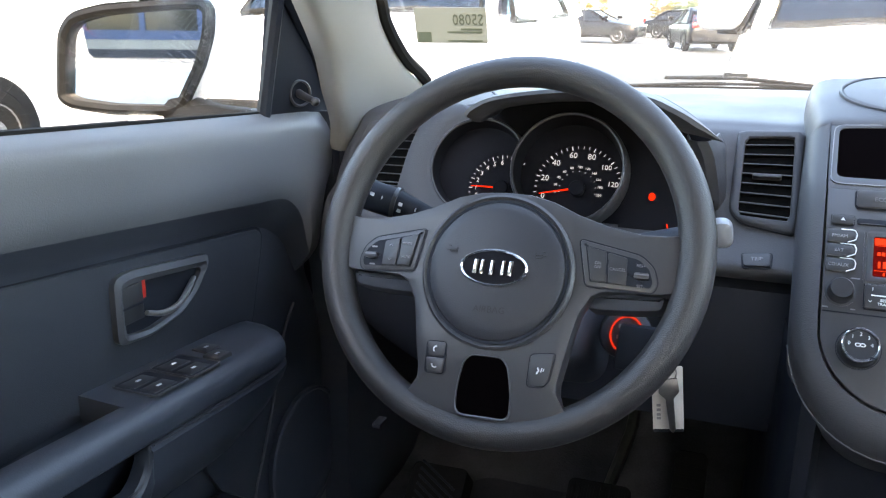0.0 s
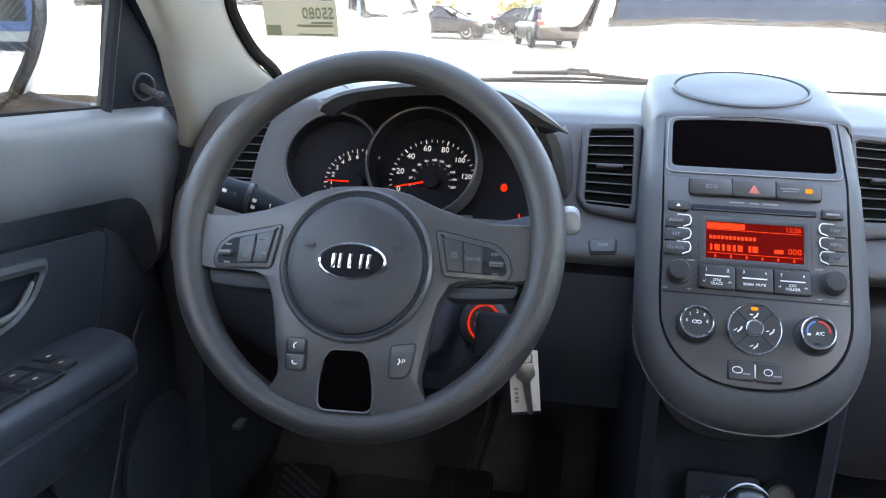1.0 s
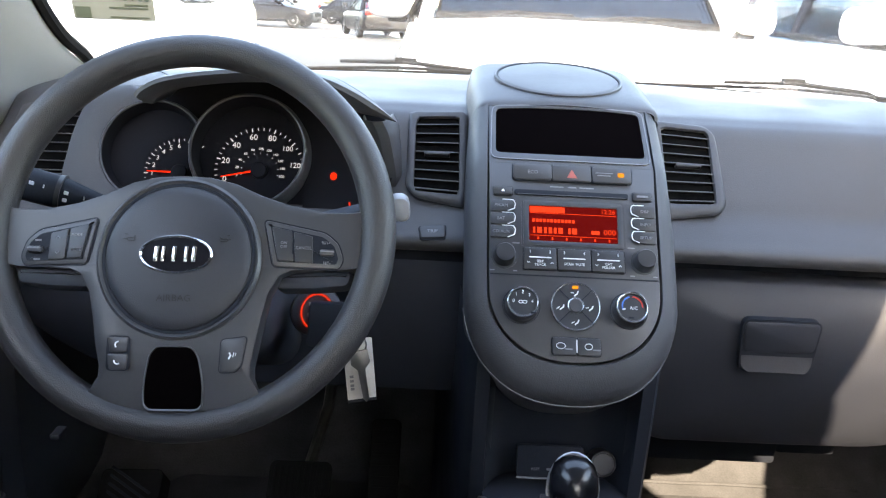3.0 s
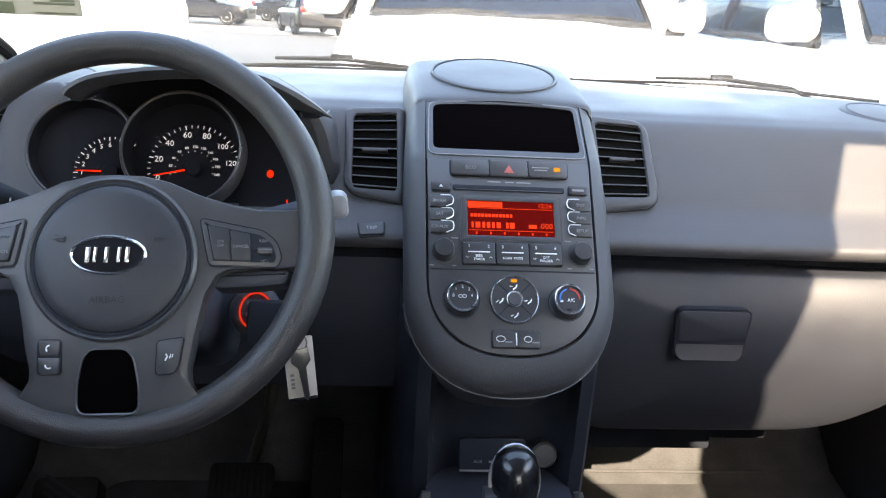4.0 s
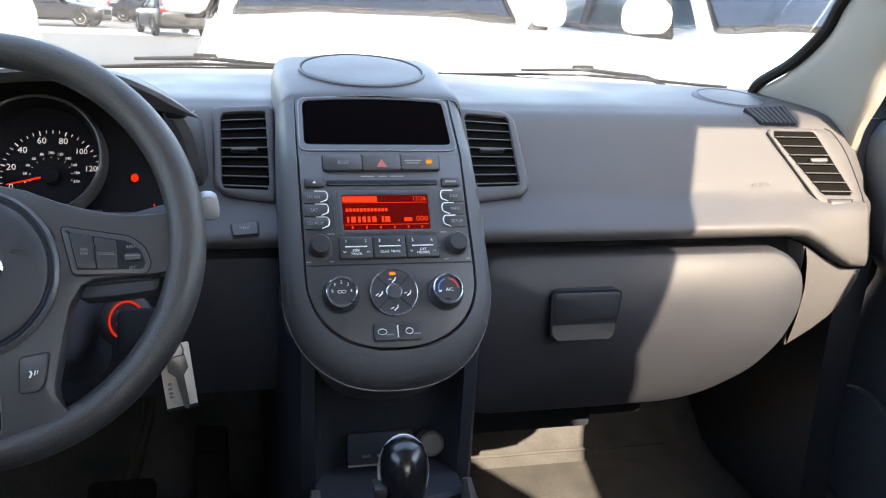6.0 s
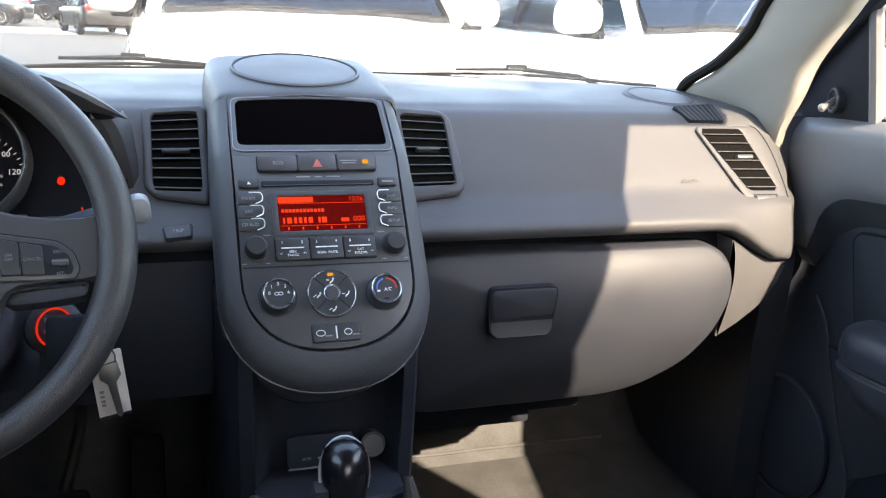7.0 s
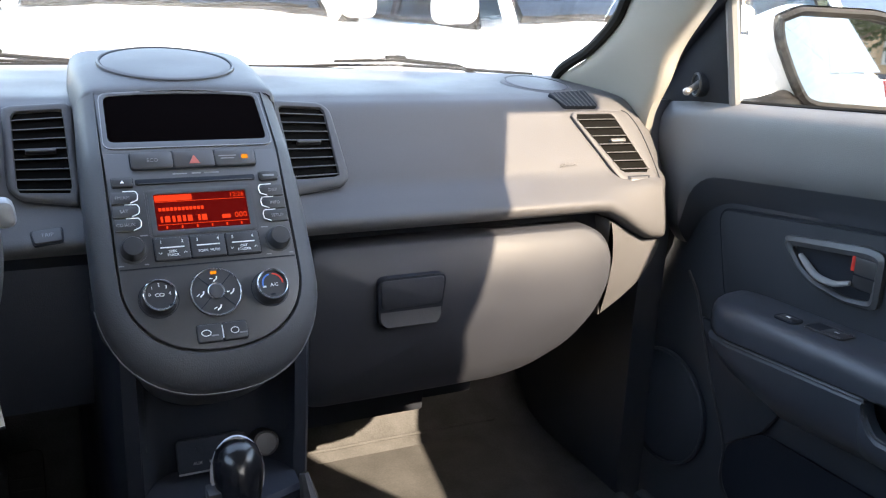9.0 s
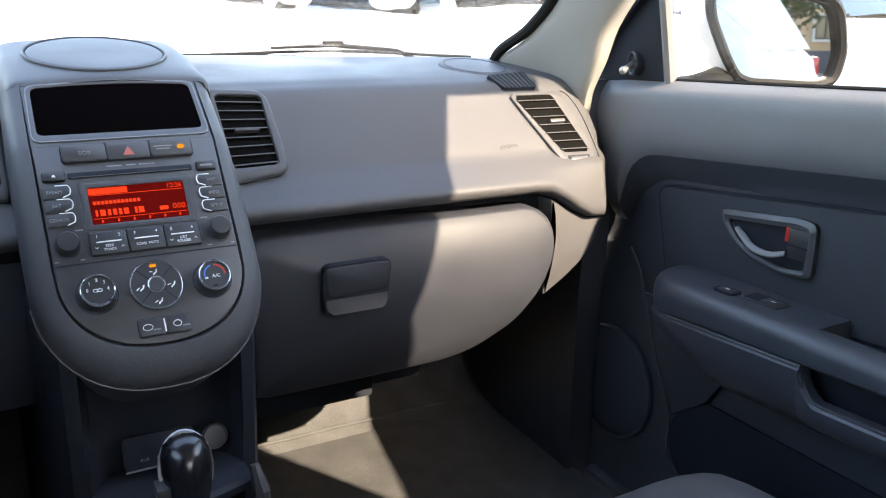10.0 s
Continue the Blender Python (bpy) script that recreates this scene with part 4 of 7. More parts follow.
# switch panels on the side spokes
for s in (-1, 1):
    out = soften([(s * 0.0735, 0.0075), (s * 0.0820, -0.0335), (s * 0.1390, -0.0345), (s * 0.1430, -0.026), (s * 0.1385, -0.012), (s * 0.1270, -0.0025)], 0.004, 3)
    sf = at(WH, 0, 0, 0.0285) @ Matrix.Rotation(radians(7.4 * s), 4, "Y")
    panel = part("switch_panel", slab(out, 0.012, sf, 0.0012), TRIM, wheel, "spoke switch panel")
    part("panel_groove", slab(inset(turned(out), -0.0013), 0.011, sf, 0.0, lift=-0.0012), BLACK, panel)
    part("switch_well", slab(inset(turned(out), 0.0040), 0.002, sf, 0.0, lift=0.0006), BLACK, panel)
    a = [(s * 0.0800, 0.0015), (s * 0.0860, -0.0285), (s * 0.0995, -0.0290), (s * 0.0975, -0.0020)]
    b = [(s * 0.0990, -0.0024), (s * 0.1010, -0.0292), (s * 0.1165, -0.0298), (s * 0.1155, -0.0060)]
    for q, words in ((a, ("MODE", "MUTE") if s < 0 else ("ON\nOFF",)), (b, ("",) if s < 0 else ("CANCEL",))):
        ob = part("wheel_button", slab(soften(q, 0.0015, 2), 0.004, sf, 0.0008, lift=0.0022), BUTTON, panel)
        cu, cv = sum(p[0] for p in q) / 4, sum(p[1] for p in q) / 4
        for i, word in enumerate(words):
            if word:
                lettering("button_mark", word, 0.0036 if len(word) > 3 else 0.0040, at(sf, cu, cv + (0.0065 - 0.013 * i if len(words) > 1 else 0), 0.0025), GREY_MARK, ob)
        if s < 0 and q is b:
            for d in (-1, 1):
                bm = bmesh.new()
                sweep(bm, [sf @ Vector((cu + x, cv + d * 0.0068 + y * d, 0.0025)) for x, y in ((-0.0018, -0.0008), (0, 0.0010), (0.0018, -0.0008))], 0.0004, 4)
                part("button_mark", bm, GREY_MARK, ob)
    part("split_bar", slab(rrect(0.0018, 0.014, 0.0008, s * 0.0990, -0.0155), 0.002, sf, 0.0003, lift=0.0024), BLACK, panel)
    # rocker at the outer end
    part("rocker", slab(rrect(0.0125, 0.0055, 0.0015, s * 0.1285, -0.0205), 0.006, sf, 0.0012, lift=0.0050), TRIM, panel, "small thumb rocker")
    part("rocker_ridge", slab(rrect(0.0125, 0.0012, 0.0004, s * 0.1285, -0.0195), 0.002, sf, 0.0003, lift=0.0056), GREY_LINE, panel)
    if s > 0:
        lettering("button_mark", "RES+", 0.0036, at(sf, 0.1275, -0.0115, 0.0010), GREY_MARK, panel)
        lettering("button_mark", "SET-", 0.0036, at(sf, 0.1285, -0.0295, 0.0010), GREY_MARK, panel)
    else:
        for dv in (-0.0120, -0.0290):
            part("button_mark", slab(rrect(0.0060, 0.0016, 0.0004, -0.1275, dv), 0.0004, sf, 0, lift=0.0010), GREY_MARK, panel)

# lower spoke: telephone buttons and the opening with its bright surround
for s in (-1, 1):
    lf = at(WH, 0, -0.105, 0.0188) @ Matrix.Rotation(radians(4), 4, "X") @ Matrix.Translation((0, 0.105, 0))
    if s < 0:
        for i, (v0, v1) in enumerate(((-0.1095, -0.0965), (-0.1245, -0.1110))):
            ob = part("telephone_button", slab(soften([(-0.0565, v1), (-0.0545, v0), (-0.0400, v0), (-0.0385, v1)], 0.002, 3), 0.006, lf, 0.0008, lift=0.0012), TRIM, wheel)
            bm = bmesh.new()
            fr = at(lf, -0.0475, (v0 + v1) / 2, 0.0026, -20 if i == 0 else 60)
            sweep(bm, [fr @ Vector((0.0028 * math.cos(radians(a)) + 0.001, 0.0028 * math.sin(radians(a)), 0)) for a in range(110, 251, 28)], 0.0007, 5)
            part("button_mark", bm, WHITE_MARK, ob)
        part("button_gap", slab(rrect(0.0198, 0.0300, 0.004, -0.0475, -0.1105), 0.003, lf, 0, lift=0.0003), BLACK, wheel)
    else:
        q = soften([(0.0405, -0.0985), (0.0620, -0.0955), (0.0580, -0.1195), (0.0530, -0.1255), (0.0395, -0.1260)], 0.003, 3)
        ob = part("voice_button", slab(q, 0.006, lf, 0.0008, lift=0.0012), TRIM, wheel)
        part("button_gap", slab(inset(turned(q), -0.0011), 0.003, lf, 0, lift=0.0003), BLACK, ob)
        bm = bmesh.new()
        fr = at(lf, 0.0505, -0.1115, 0.0026)
        sweep(bm, [fr @ Vector(p) for p in ((-0.0030, -0.0030, 0), (-0.0012, 0.0004, 0), (-0.0026, 0.0026, 0))], 0.0008, 5)
        sweep(bm, [fr @ Vector(p) for p in ((0.0006, -0.0012, 0), (0.0016, 0.0026, 0))], 0.0005, 5)
        sweep(bm, [fr @ Vector(p) for p in ((0.0026, -0.0004, 0), (0.0034, 0.0024, 0))], 0.0004, 5)
        part("button_mark", bm, WHITE_MARK, ob)
OPEN = soften([(-0.0245, -0.1580), (0.0245, -0.1580), (0.0245, -0.1350), (0.0200, -0.1120), (0.0140, -0.1050), (-0.0140, -0.1050), (-0.0200, -0.1120), (-0.0245, -0.1350)], 0.008, 4)
OPEN_OUT = soften([(-0.0260, -0.1600), (0.0260, -0.1600), (0.0260, -0.1350), (0.0212, -0.1112), (0.0145, -0.1040), (-0.0145, -0.1040), (-0.0212, -0.1112), (-0.0260, -0.1350)], 0.009, 4)
OF = at(WH, 0, -0.105, 0.0196) @ Matrix.Rotation(radians(8), 4, "X")
OPEN, OPEN_OUT = [(u, v + 0.105) for u, v in OPEN], [(u, v + 0.105) for u, v in OPEN_OUT]
part("spoke_surround", hoop(turned(OPEN_OUT), turned(OPEN), 0.010, OF, round_=0.0010), SPOKE_EDGE, wheel, "satin silver edge of the lower spoke opening")
part("spoke_opening", slab(OPEN, 0.004, OF, 0.0, lift=-0.0004), SMOKED, wheel, "dark opening in the lower spoke")

# ---- vents and fittings of the dashboard ----
SLOPED = plane_frame((0, 0.168, 1.017), (1, 0, 0), (0, 0.78, 1))


def lerp(a, b, t):
    return (a[0] + (b[0] - a[0]) * t, a[1] + (b[1] - a[1]) * t)


def outline_about(poly, cx, cy, n=56):
    out = []
    for i in range(n):
        a = 2 * math.pi * i / n
        d, best = (math.cos(a), math.sin(a)), None
        for p, q in zip(poly, poly[1:] + poly[:1]):
            e = (q[0] - p[0], q[1] - p[1])
            den = d[0] * e[1] - d[1] * e[0]
            if abs(den) < 1e-12:
                continue
            w = (p[0] - cx, p[1] - cy)
            t, k = (w[0] * e[1] - w[1] * e[0]) / den, (w[0] * d[1] - w[1] * d[0]) / den
            if t > 0 and -1e-6 <= k <= 1 + 1e-6 and (best is None or t > best):
                best = t
        out.append((cx + d[0] * best, cy + d[1] * best))
    return out


def vent(corners, surround, slats, tab=True, lift=0.004, slant=0.0, name="air_vent", round_=0.006, rise=0.0058):
    """An air vent: raised surround, dark well, sunk slats from one side to the other and a slider tab. Corners: top left, top right, bottom right, bottom left."""
    tl, tr, br, bl = corners
    well = soften([tl, tr, br, bl], 0.004, 3)
    cx, cy = sum(p[0] for p in corners) / 4, sum(p[1] for p in corners) / 4
    inner, outer = outline_about(well, cx, cy), outline_about(soften(surround, round_, 4), cx, cy)
    mix = lambda f: [lerp(a, b, f) for a, b in zip(outer, inner)]
    bm = bmesh.new()
    loops = [[SLOPED @ Vector((*p, lift + h)) for p in q] for q, h in ((outer, -0.010), (outer, rise * 0.30), (mix(0.10), rise * 0.62), (mix(0.3), rise * 0.9), (mix(0.6), rise), (mix(0.9), rise * 0.95), (inner, rise * 0.72), (inner, -0.001))]
    rings(bm, loops, cap0=False, cap1=False)
    v = part(name, bm, DASH, dash)
    if tab:
        groove = [lerp((cx, cy), p, 1.010) for p in outer]
        part("groove", slab(groove, 0.008, SLOPED, 0, lift=lift - 0.0010), BLACK, v)
    # Flat plate instead of a duct: the inner shade is put into its colour.
    part("well", slab(well, 0.002, SLOPED, 0, lift=lift + 0.0008), VOID, v, "flat plate coloured as the darkness inside the vent")
    for k in range(slats):
        t = (k + 0.6) / (slats + 0.1)
        a, b = lerp(tl, bl, t), lerp(tr, br, min(max(t + slant, 0), 1))
        bm = bmesh.new()
        pa, pb = SLOPED @ Vector((*a, lift)), SLOPED @ Vector((*b, lift))
        up, out = Vector((0, 0.15, 1)).normalized(), Vector((0, -1, 0.15)).normalized()
        ring = lambda p: [p + up * 0.0008 + out * 0.0005, p + up * 0.0007 + out * 0.0052, p + out * 0.0056, p - up * 0.0006 + out * 0.0050, p - up * 0.0005 + out * 0.0005]
        rings(bm, [ring(pa), ring(pb)])
        part("slat", bm, SLAT, v)
    if tab:
        a, b = lerp(tl, bl, 0.5), lerp(tr, br, 0.5)
        m = lerp(a, b, 0.5)
        part("slider_tab", slab(rrect(0.030, 0.0040, 0.0018, m[0], m[1]), 0.007, SLOPED, 0.0012, lift=lift + 0.0078), BUTTON, v, "vent slider tab")
    return v


vent([(-0.1700, 0.0985), (-0.1190, 0.1020), (-0.1165, -0.0005), (-0.1690, 0.0025)], [(-0.1790, 0.1085), (-0.1090, 0.1120), (-0.1090, -0.0150), (-0.1660, -0.0045), (-0.1785, 0.0090)], 8)
vent([(0.1210, 0.1020), (0.1770, 0.0980), (0.1800, 0.0030), (0.1250, 0.0015)], [(0.1090, 0.1120), (0.1740, 0.1075), (0.1865, 0.0960), (0.1930, 0.0030), (0.1830, -0.0085), (0.1090, -0.0190)], 8)
end_vent = vent([(0.5436, 0.0835), (0.6118, 0.0829), (0.6437, -0.0137), (0.5967, -0.0125)], [(0.5373, 0.0880), (0.6270, 0.0880), (0.6397, 0.0800), (0.6509, 0.0477), (0.6553, -0.0146), (0.6500, -0.0389), (0.6390, -0.0430), (0.6180, -0.0415), (0.5976, -0.0340), (0.5840, -0.0128)], 7, tab=False, slant=0.0, lift=0.0035, rise=0.0022, round_=0.010)
seam = [SLOPED @ Vector((u, v, 0.0052)) for u, v in smooth_line([(0.6290, 0.0885), (0.6405, 0.0800), (0.6516, 0.0477), (0.6558, -0.0146), (0.6515, -0.0380), (0.6420, -0.0428), (0.6180, -0.0425), (0.5985, -0.0350)], 4)]
part("seam_line", sweep(bmesh.new(), seam, 0.0008, 5), BLACK, end_vent)
part("slider_tab", slab(rrect(0.026, 0.0058, 0.0025, 0.6030, 0.0375), 0.006, SLOPED, 0.0015, lift=0.0105), SLAT, end_vent, "vent slider tab")
part("thumb_well", slab([(0.6010, -0.0185), (0.6390, -0.0190), (0.6345, -0.0312), (0.6000, -0.0300)], 0.003, SLOPED, 0.0, lift=0.0064), BLACK, end_vent)
part("thumb_wheel", slab([(0.6045, -0.0207), (0.6350, -0.0212), (0.6315, -0.0292), (0.6035, -0.0281)], 0.004, SLOPED, 0.001, lift=0.0074), SLAT, end_vent)
vent([(-0.612, 0.0860), (-0.5480, 0.0880), (-0.5610, 0.0030), (-0.635, 0.0020)], [(-0.636, 0.094), (-0.5400, 0.0960), (-0.5520, -0.0100), (-0.655, -0.0120)], 7, tab=False)
# side window demister grilles and corner speaker covers
for s in (1, -1):
    GR = plane_frame((s * 0.555, 0.2380, 1.1035), (1, 0, 0), (0, 1, 0.60))
    g = [(-s * 0.034, 0.014), (s * 0.032, 0.020), (s * 0.035, -0.0175), (-s * 0.021, -0.0165)]
    grille = part("demister_grille", slab(turned(soften(g, 0.004, 2)), 0.012, GR, 0.0, lift=0.0022), BLACK, dash, "slotted demister grille")
    for k in range(8):
        t = (k + 0.4) / 8
        a, b = lerp(g[0], g[1], t), lerp(g[3], g[2], t)
        bm = bmesh.new()
        sweep(bm, [GR @ Vector((*a, 0.0026)), GR @ Vector((*b, 0.0026))], 0.0011, 5)
        part("grille_bar", bm, DASH, grille)
    fr = plane_frame((s * 0.546, 0.325, 1.1172), (1, 0, 0), (0, 1, 0.12))
    cover = part("speaker_cover", lathe(bmesh.new(), [(0.052, -0.02), (0.052, 0.0), (0.050, 0.002), (0.046, 0.0026), (0.02, 0.0036), (0.001, 0.0038)], fr @ Matrix.Diagonal((1.02, 1.20, 1, 1)), 40), DASH, dash, "oval corner speaker cover")
    part("cover_groove", hoop(disc(0.0460, n=40, ry=0.0540), disc(0.0446, n=40, ry=0.0526), 0.003, at(fr, 0, 0, 0.0032)), BLACK, cover)
    part("cover_edge", hoop(disc(0.0485, n=40, ry=0.0568), disc(0.0461, n=40, ry=0.0542), 0.003, at(fr, 0, 0, 0.0030), round_=0.0005), DASH, cover)
# trip button
TRIPF = plane_frame((0, 0.127, 0.985), (1, 0, 0), (0, 1.29, 1))
tb = part("trip_button", slab(soften([(-0.1600, 0.0050), (-0.1308, 0.0088), (-0.1306, -0.0088), (-0.1572, -0.0110)], 0.003), 0.012, TRIPF, 0.001, lift=0.0040), BUTTON, dash)
part("button_gap", slab(soften([(-0.1614, 0.0064), (-0.1294, 0.0104), (-0.1292, -0.0102), (-0.1586, -0.0126)], 0.004), 0.012, TRIPF, 0.0, lift=0.0018), BLACK, tb)
lettering("button_mark", "TRIP", 0.0062, at(TRIPF, -0.1447, -0.0012, 0.0042, 5), GREY_MARK, tb)
lettering("airbag_word", "AIRBAG", 0.0085, at(SLOPED, 0.513, 0.006, 0.0016, 5), EMBOSS, dash)
# glove box latch
GF = plane_frame((0.258, 0.106, 0.873), (1, 0, 0), (0, -0.02, 1))
latch = part("latch_recess", slab(soften([(-0.046, -0.030), (0.036, -0.030), (0.043, 0.035), (-0.049, 0.035)], 0.012, 5), 0.012, GF, 0.0, lift=0.0006), BLACK, glove, "recessed latch")
part("latch_handle", slab(soften([(-0.0440, -0.006), (0.0375, -0.004), (0.0405, 0.0325), (-0.0465, 0.0325)], 0.008, 4), 0.012, GF, 0.0025, lift=0.0022), GLOVE, latch, "black latch handle")
rows = []
for i in range(9):
    t = i / 8
    rows.append([GF @ Vector(((-0.0445 + 0.0815 * t) * (1 - 0.20 * (j / 5) ** 4), -0.0090 - 0.0195 * j / 5, 0.0006 + 0.0026 * (j / 5) ** 2)) for j in range(6)])
part("latch_lip", sheet(rows, -0.001), DASH, latch, "curved finger lip under the latch")

# ---- instrument cluster ----
CL = plane_frame((-0.36, 0.17, 1.04), (1, 0, 0), (0, math.sin(WT), math.cos(WT)))
cluster = thing("instrument_cluster", "hooded three-dial instrument cluster with red needles", "instrument cluster", (-0.36, 0.2, 0.95))
HOOD = [(-0.466, 1.124), (-0.458, 1.132), (-0.436, 1.143), (-0.400, 1.151), (-0.352, 1.157), (-0.305, 1.158), (-0.265, 1.1525), (-0.235, 1.140), (-0.21, 1.125), (-0.1865, 1.107)]


def hood_ring(f, y0, k):
    return [(-0.36 + (x + 0.36) * f, y0 - k * (z - 1.05), 1.03 + (z - 1.03) * f) for x, z in smooth_line(HOOD, 4)]


def hood_lip(f, y0, k, run=4):
    """A line of the hood that closes up with its edge at the right tip."""
    a, b = hood_ring(0.995, 0.148, 0.5), hood_ring(f, y0, k)
    n = len(a) - 1
    w = [min(1.0, (n - i) / run) for i in range(n + 1)]
    return [tuple(p * (1 - t) + q * t for p, q in zip(u, v)) for u, v, t in zip(a, b, w)]


bm = bmesh.new()
rings(bm, [hood_lip(0.72, 0.30, -0.1, 16), hood_lip(0.93, 0.235, 0.15, 16), hood_lip(0.985, 0.188, 0.35, 14), hood_lip(1.004, 0.160, 0.45, 10), hood_ring(0.995, 0.148, 0.5), hood_lip(0.965, 0.146, 0.5), hood_lip(0.90, 0.150, 0.45), hood_lip(0.875, 0.160, 0.40)], closed=False, cap0=False, cap1=False)
part("hood", bm, DASH, cluster, "charcoal hood over the dials")
# Lining inside the hood; the shade above the dials is put into its black.
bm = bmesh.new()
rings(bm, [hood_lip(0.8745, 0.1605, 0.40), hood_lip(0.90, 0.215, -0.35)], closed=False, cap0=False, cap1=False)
part("hood_lining", bm, BLACK, cluster, "lining of the hood, black for the shade above the dials")
# side walls of the binnacle
rows = []
for x, z in smooth_line([(-0.206, 1.103), (-0.199, 1.088), (-0.194, 1.065), (-0.190, 1.035), (-0.194, 1.005), (-0.205, 0.975)], 4):
    y = 0.166 - 0.35 * (z - 1.05)
    rows.append([(x + 0.006, y + 0.07, z), (x + 0.004, y + 0.012, z), (x - 0.001, y + 0.001, z), (x - 0.010, y - 0.001, z), (x - 0.020, y + 0.008, z), (x - 0.024, y + 0.05, z)])
part("side_wall", sheet(rows, 0.002), DASH, cluster, "curved side wall of the binnacle")
part("dial_panel", slab(soften([(-0.176, -0.075), (0.155, -0.075), (0.172, 0.04), (0.14, 0.085), (0.06, 0.112), (-0.06, 0.112), (-0.14, 0.085), (-0.180, 0.03)], 0.03, 4), 0.01, CL, 0, lift=-0.001), DIAL_FACE, cluster)


def dial(cu, cv, r, depth, over=None):
    """A sunken dial with its bowl-shaped bezel; it ends where a neighbour's bezel lies over it."""
    fr = at(CL, cu, cv)
    d = part("dial", lathe(bmesh.new(), [(r * 0.94, -0.002), (r * 0.94, 0.0008), (0.001, 0.0010)], fr, 56), DIAL_FACE, cluster)
    n = 96
    spin = lambda prof: [[fr @ Vector((q * math.cos(2 * math.pi * i / n), q * math.sin(2 * math.pi * i / n), h)) for i in range(n)] for q, h in prof]
    for name, mat, prof in (("bowl", DIAL_FACE, [(r * 0.93, 0.0), (r * 0.95, depth * 0.5), (r * 0.975, depth)]), ("bezel", TRIM, [(r * 0.975, depth), (r * 0.985, depth + 0.0016), (r * 1.005, depth + 0.0022), (r * 1.03, depth + 0.0010), (r * 1.06, depth - 0.006), (r * 1.07, 0.0)])):
        bm = bmesh.new()
        rings(bm, spin(prof), cap0=False, cap1=False)
        if over:
            gone = []
            for f in bm.faces:
                p = CL.inverted() @ f.calc_center_median()
                if math.hypot(p.x - over[0], p.y - over[1]) < over[2]:
                    gone.append(f)
            bmesh.ops.delete(bm, geom=gone, context="FACES")
        part(name, bm, mat, d, "smooth dark dial bezel" if name == "bezel" else "")
    return d


tach = dial(-0.104, 0.010, 0.0575, 0.020, (0.004, 0.0135, 0.0660))
speedo = dial(0.004, 0.0135, 0.0640, 0.026)
# smooth panel between the dials and the side vent
rows = []
lim = [(-0.100, 0.0722), (-0.116, 0.0790), (-0.138, 0.0850), (-0.162, 0.0790), (-0.184, 0.062), (-0.195, 0.030), (-0.201, -0.005), (-0.205, -0.04), (-0.200, -0.08)]
lim = smooth_line(lim, 4)
for i, (u, v) in enumerate(lim):
    a = radians(80 + 165 * i / (len(lim) - 1))
    p, q = (-0.104 + 0.0600 * math.cos(a), 0.010 + 0.0600 * math.sin(a)), (u, v)
    rows.append([CL @ Vector((*lerp(p, q, f), h)) for f, h in ((-0.02, 0.008), (0.0, 0.0195), (0.3, 0.0215), (0.7, 0.021), (0.96, 0.016), (1.04, 0.006), (1.08, -0.03))])
part("side_panel", sheet(rows, 0.002), DASH, cluster, "smooth panel beside the dials")
fuel = part("fuel_dial", slab(soften([(0.066, -0.06), (0.13, -0.06), (0.142, 0.03), (0.115, 0.058), (0.066, 0.062)], 0.012, 3), 0.002, CL, 0, lift=0.0012), DIAL_FACE, cluster)
SP, TA = at(CL, 0.014, -0.004, 0.0016), at(CL, -0.076, -0.011, 0.0016)
for k in range(25):
    a = radians(196 - 7.675 * k)
    major = k % 4 == 0
    bm = bmesh.new()
    r0 = 0.0470 if major else 0.0480
    sweep(bm, [SP @ Vector((r * math.cos(a), r * math.sin(a), 0)) for r in (r0, 0.0515)], 0.0007 if major else 0.0004, 4)
    part("tick", bm, DIAL_MARK, speedo)
    if major:
        lettering("dial_number", str(k * 5), 0.0098 if k < 20 else 0.0086, at(SP, 0.0408 * math.cos(a), 0.0408 * math.sin(a)), DIAL_MARK, speedo)
for k in range(11):
    a = radians(193 - 20.5 * k)
    lettering("dial_number", str(k * 20), 0.0042, at(SP, 0.0262 * math.cos(a), 0.0262 * math.sin(a)), DIAL_MARK, speedo)
    bm = bmesh.new()
    sweep(bm, [SP @ Vector((r * math.cos(a), r * math.sin(a), 0)) for r in (0.0205, 0.0218)], 0.0004, 4)
    part("tick", bm, DIAL_MARK, speedo)
for k in range(9):
    a = radians(199 - 17 * k)
    bm = bmesh.new()
    sweep(bm, [TA @ Vector((r * math.cos(a), r * math.sin(a), 0)) for r in (0.0365, 0.0410)], 0.0006, 4)
    part("tick", bm, DIAL_MARK, tach)
    a2 = radians(199 - 17 * k - 8.5)
    bm = bmesh.new()
    sweep(bm, [TA @ Vector((r * math.cos(a2), r * math.sin(a2), 0)) for r in (0.0385, 0.0410)], 0.0004, 4)
    part("tick", bm, DIAL_MARK, tach)
    if k < 7:
        lettering("dial_number", str(k), 0.0078, at(TA, 0.0320 * math.cos(a), 0.0320 * math.sin(a)), DIAL_MARK, tach)
for fr, ang, r0, r1, d in ((SP, 192.5, 0.008, 0.0440, speedo), (TA, 180, 0.008, 0.0370, tach)):
    a = radians(ang)
    bm = bmesh.new()
    sweep(bm, [fr @ Vector((r * math.cos(a), r * math.sin(a), 0.004)) for r in (r0, r1)], [0.0012, 0.0006], 6)
    part("needle", bm, NEEDLE, d, "red needle")
    part("needle_hub", lathe(bmesh.new(), [(0.0095, 0), (0.0095, 0.005), (0.008, 0.0065), (0.001, 0.007)], fr, 28), DIAL_FACE, d)
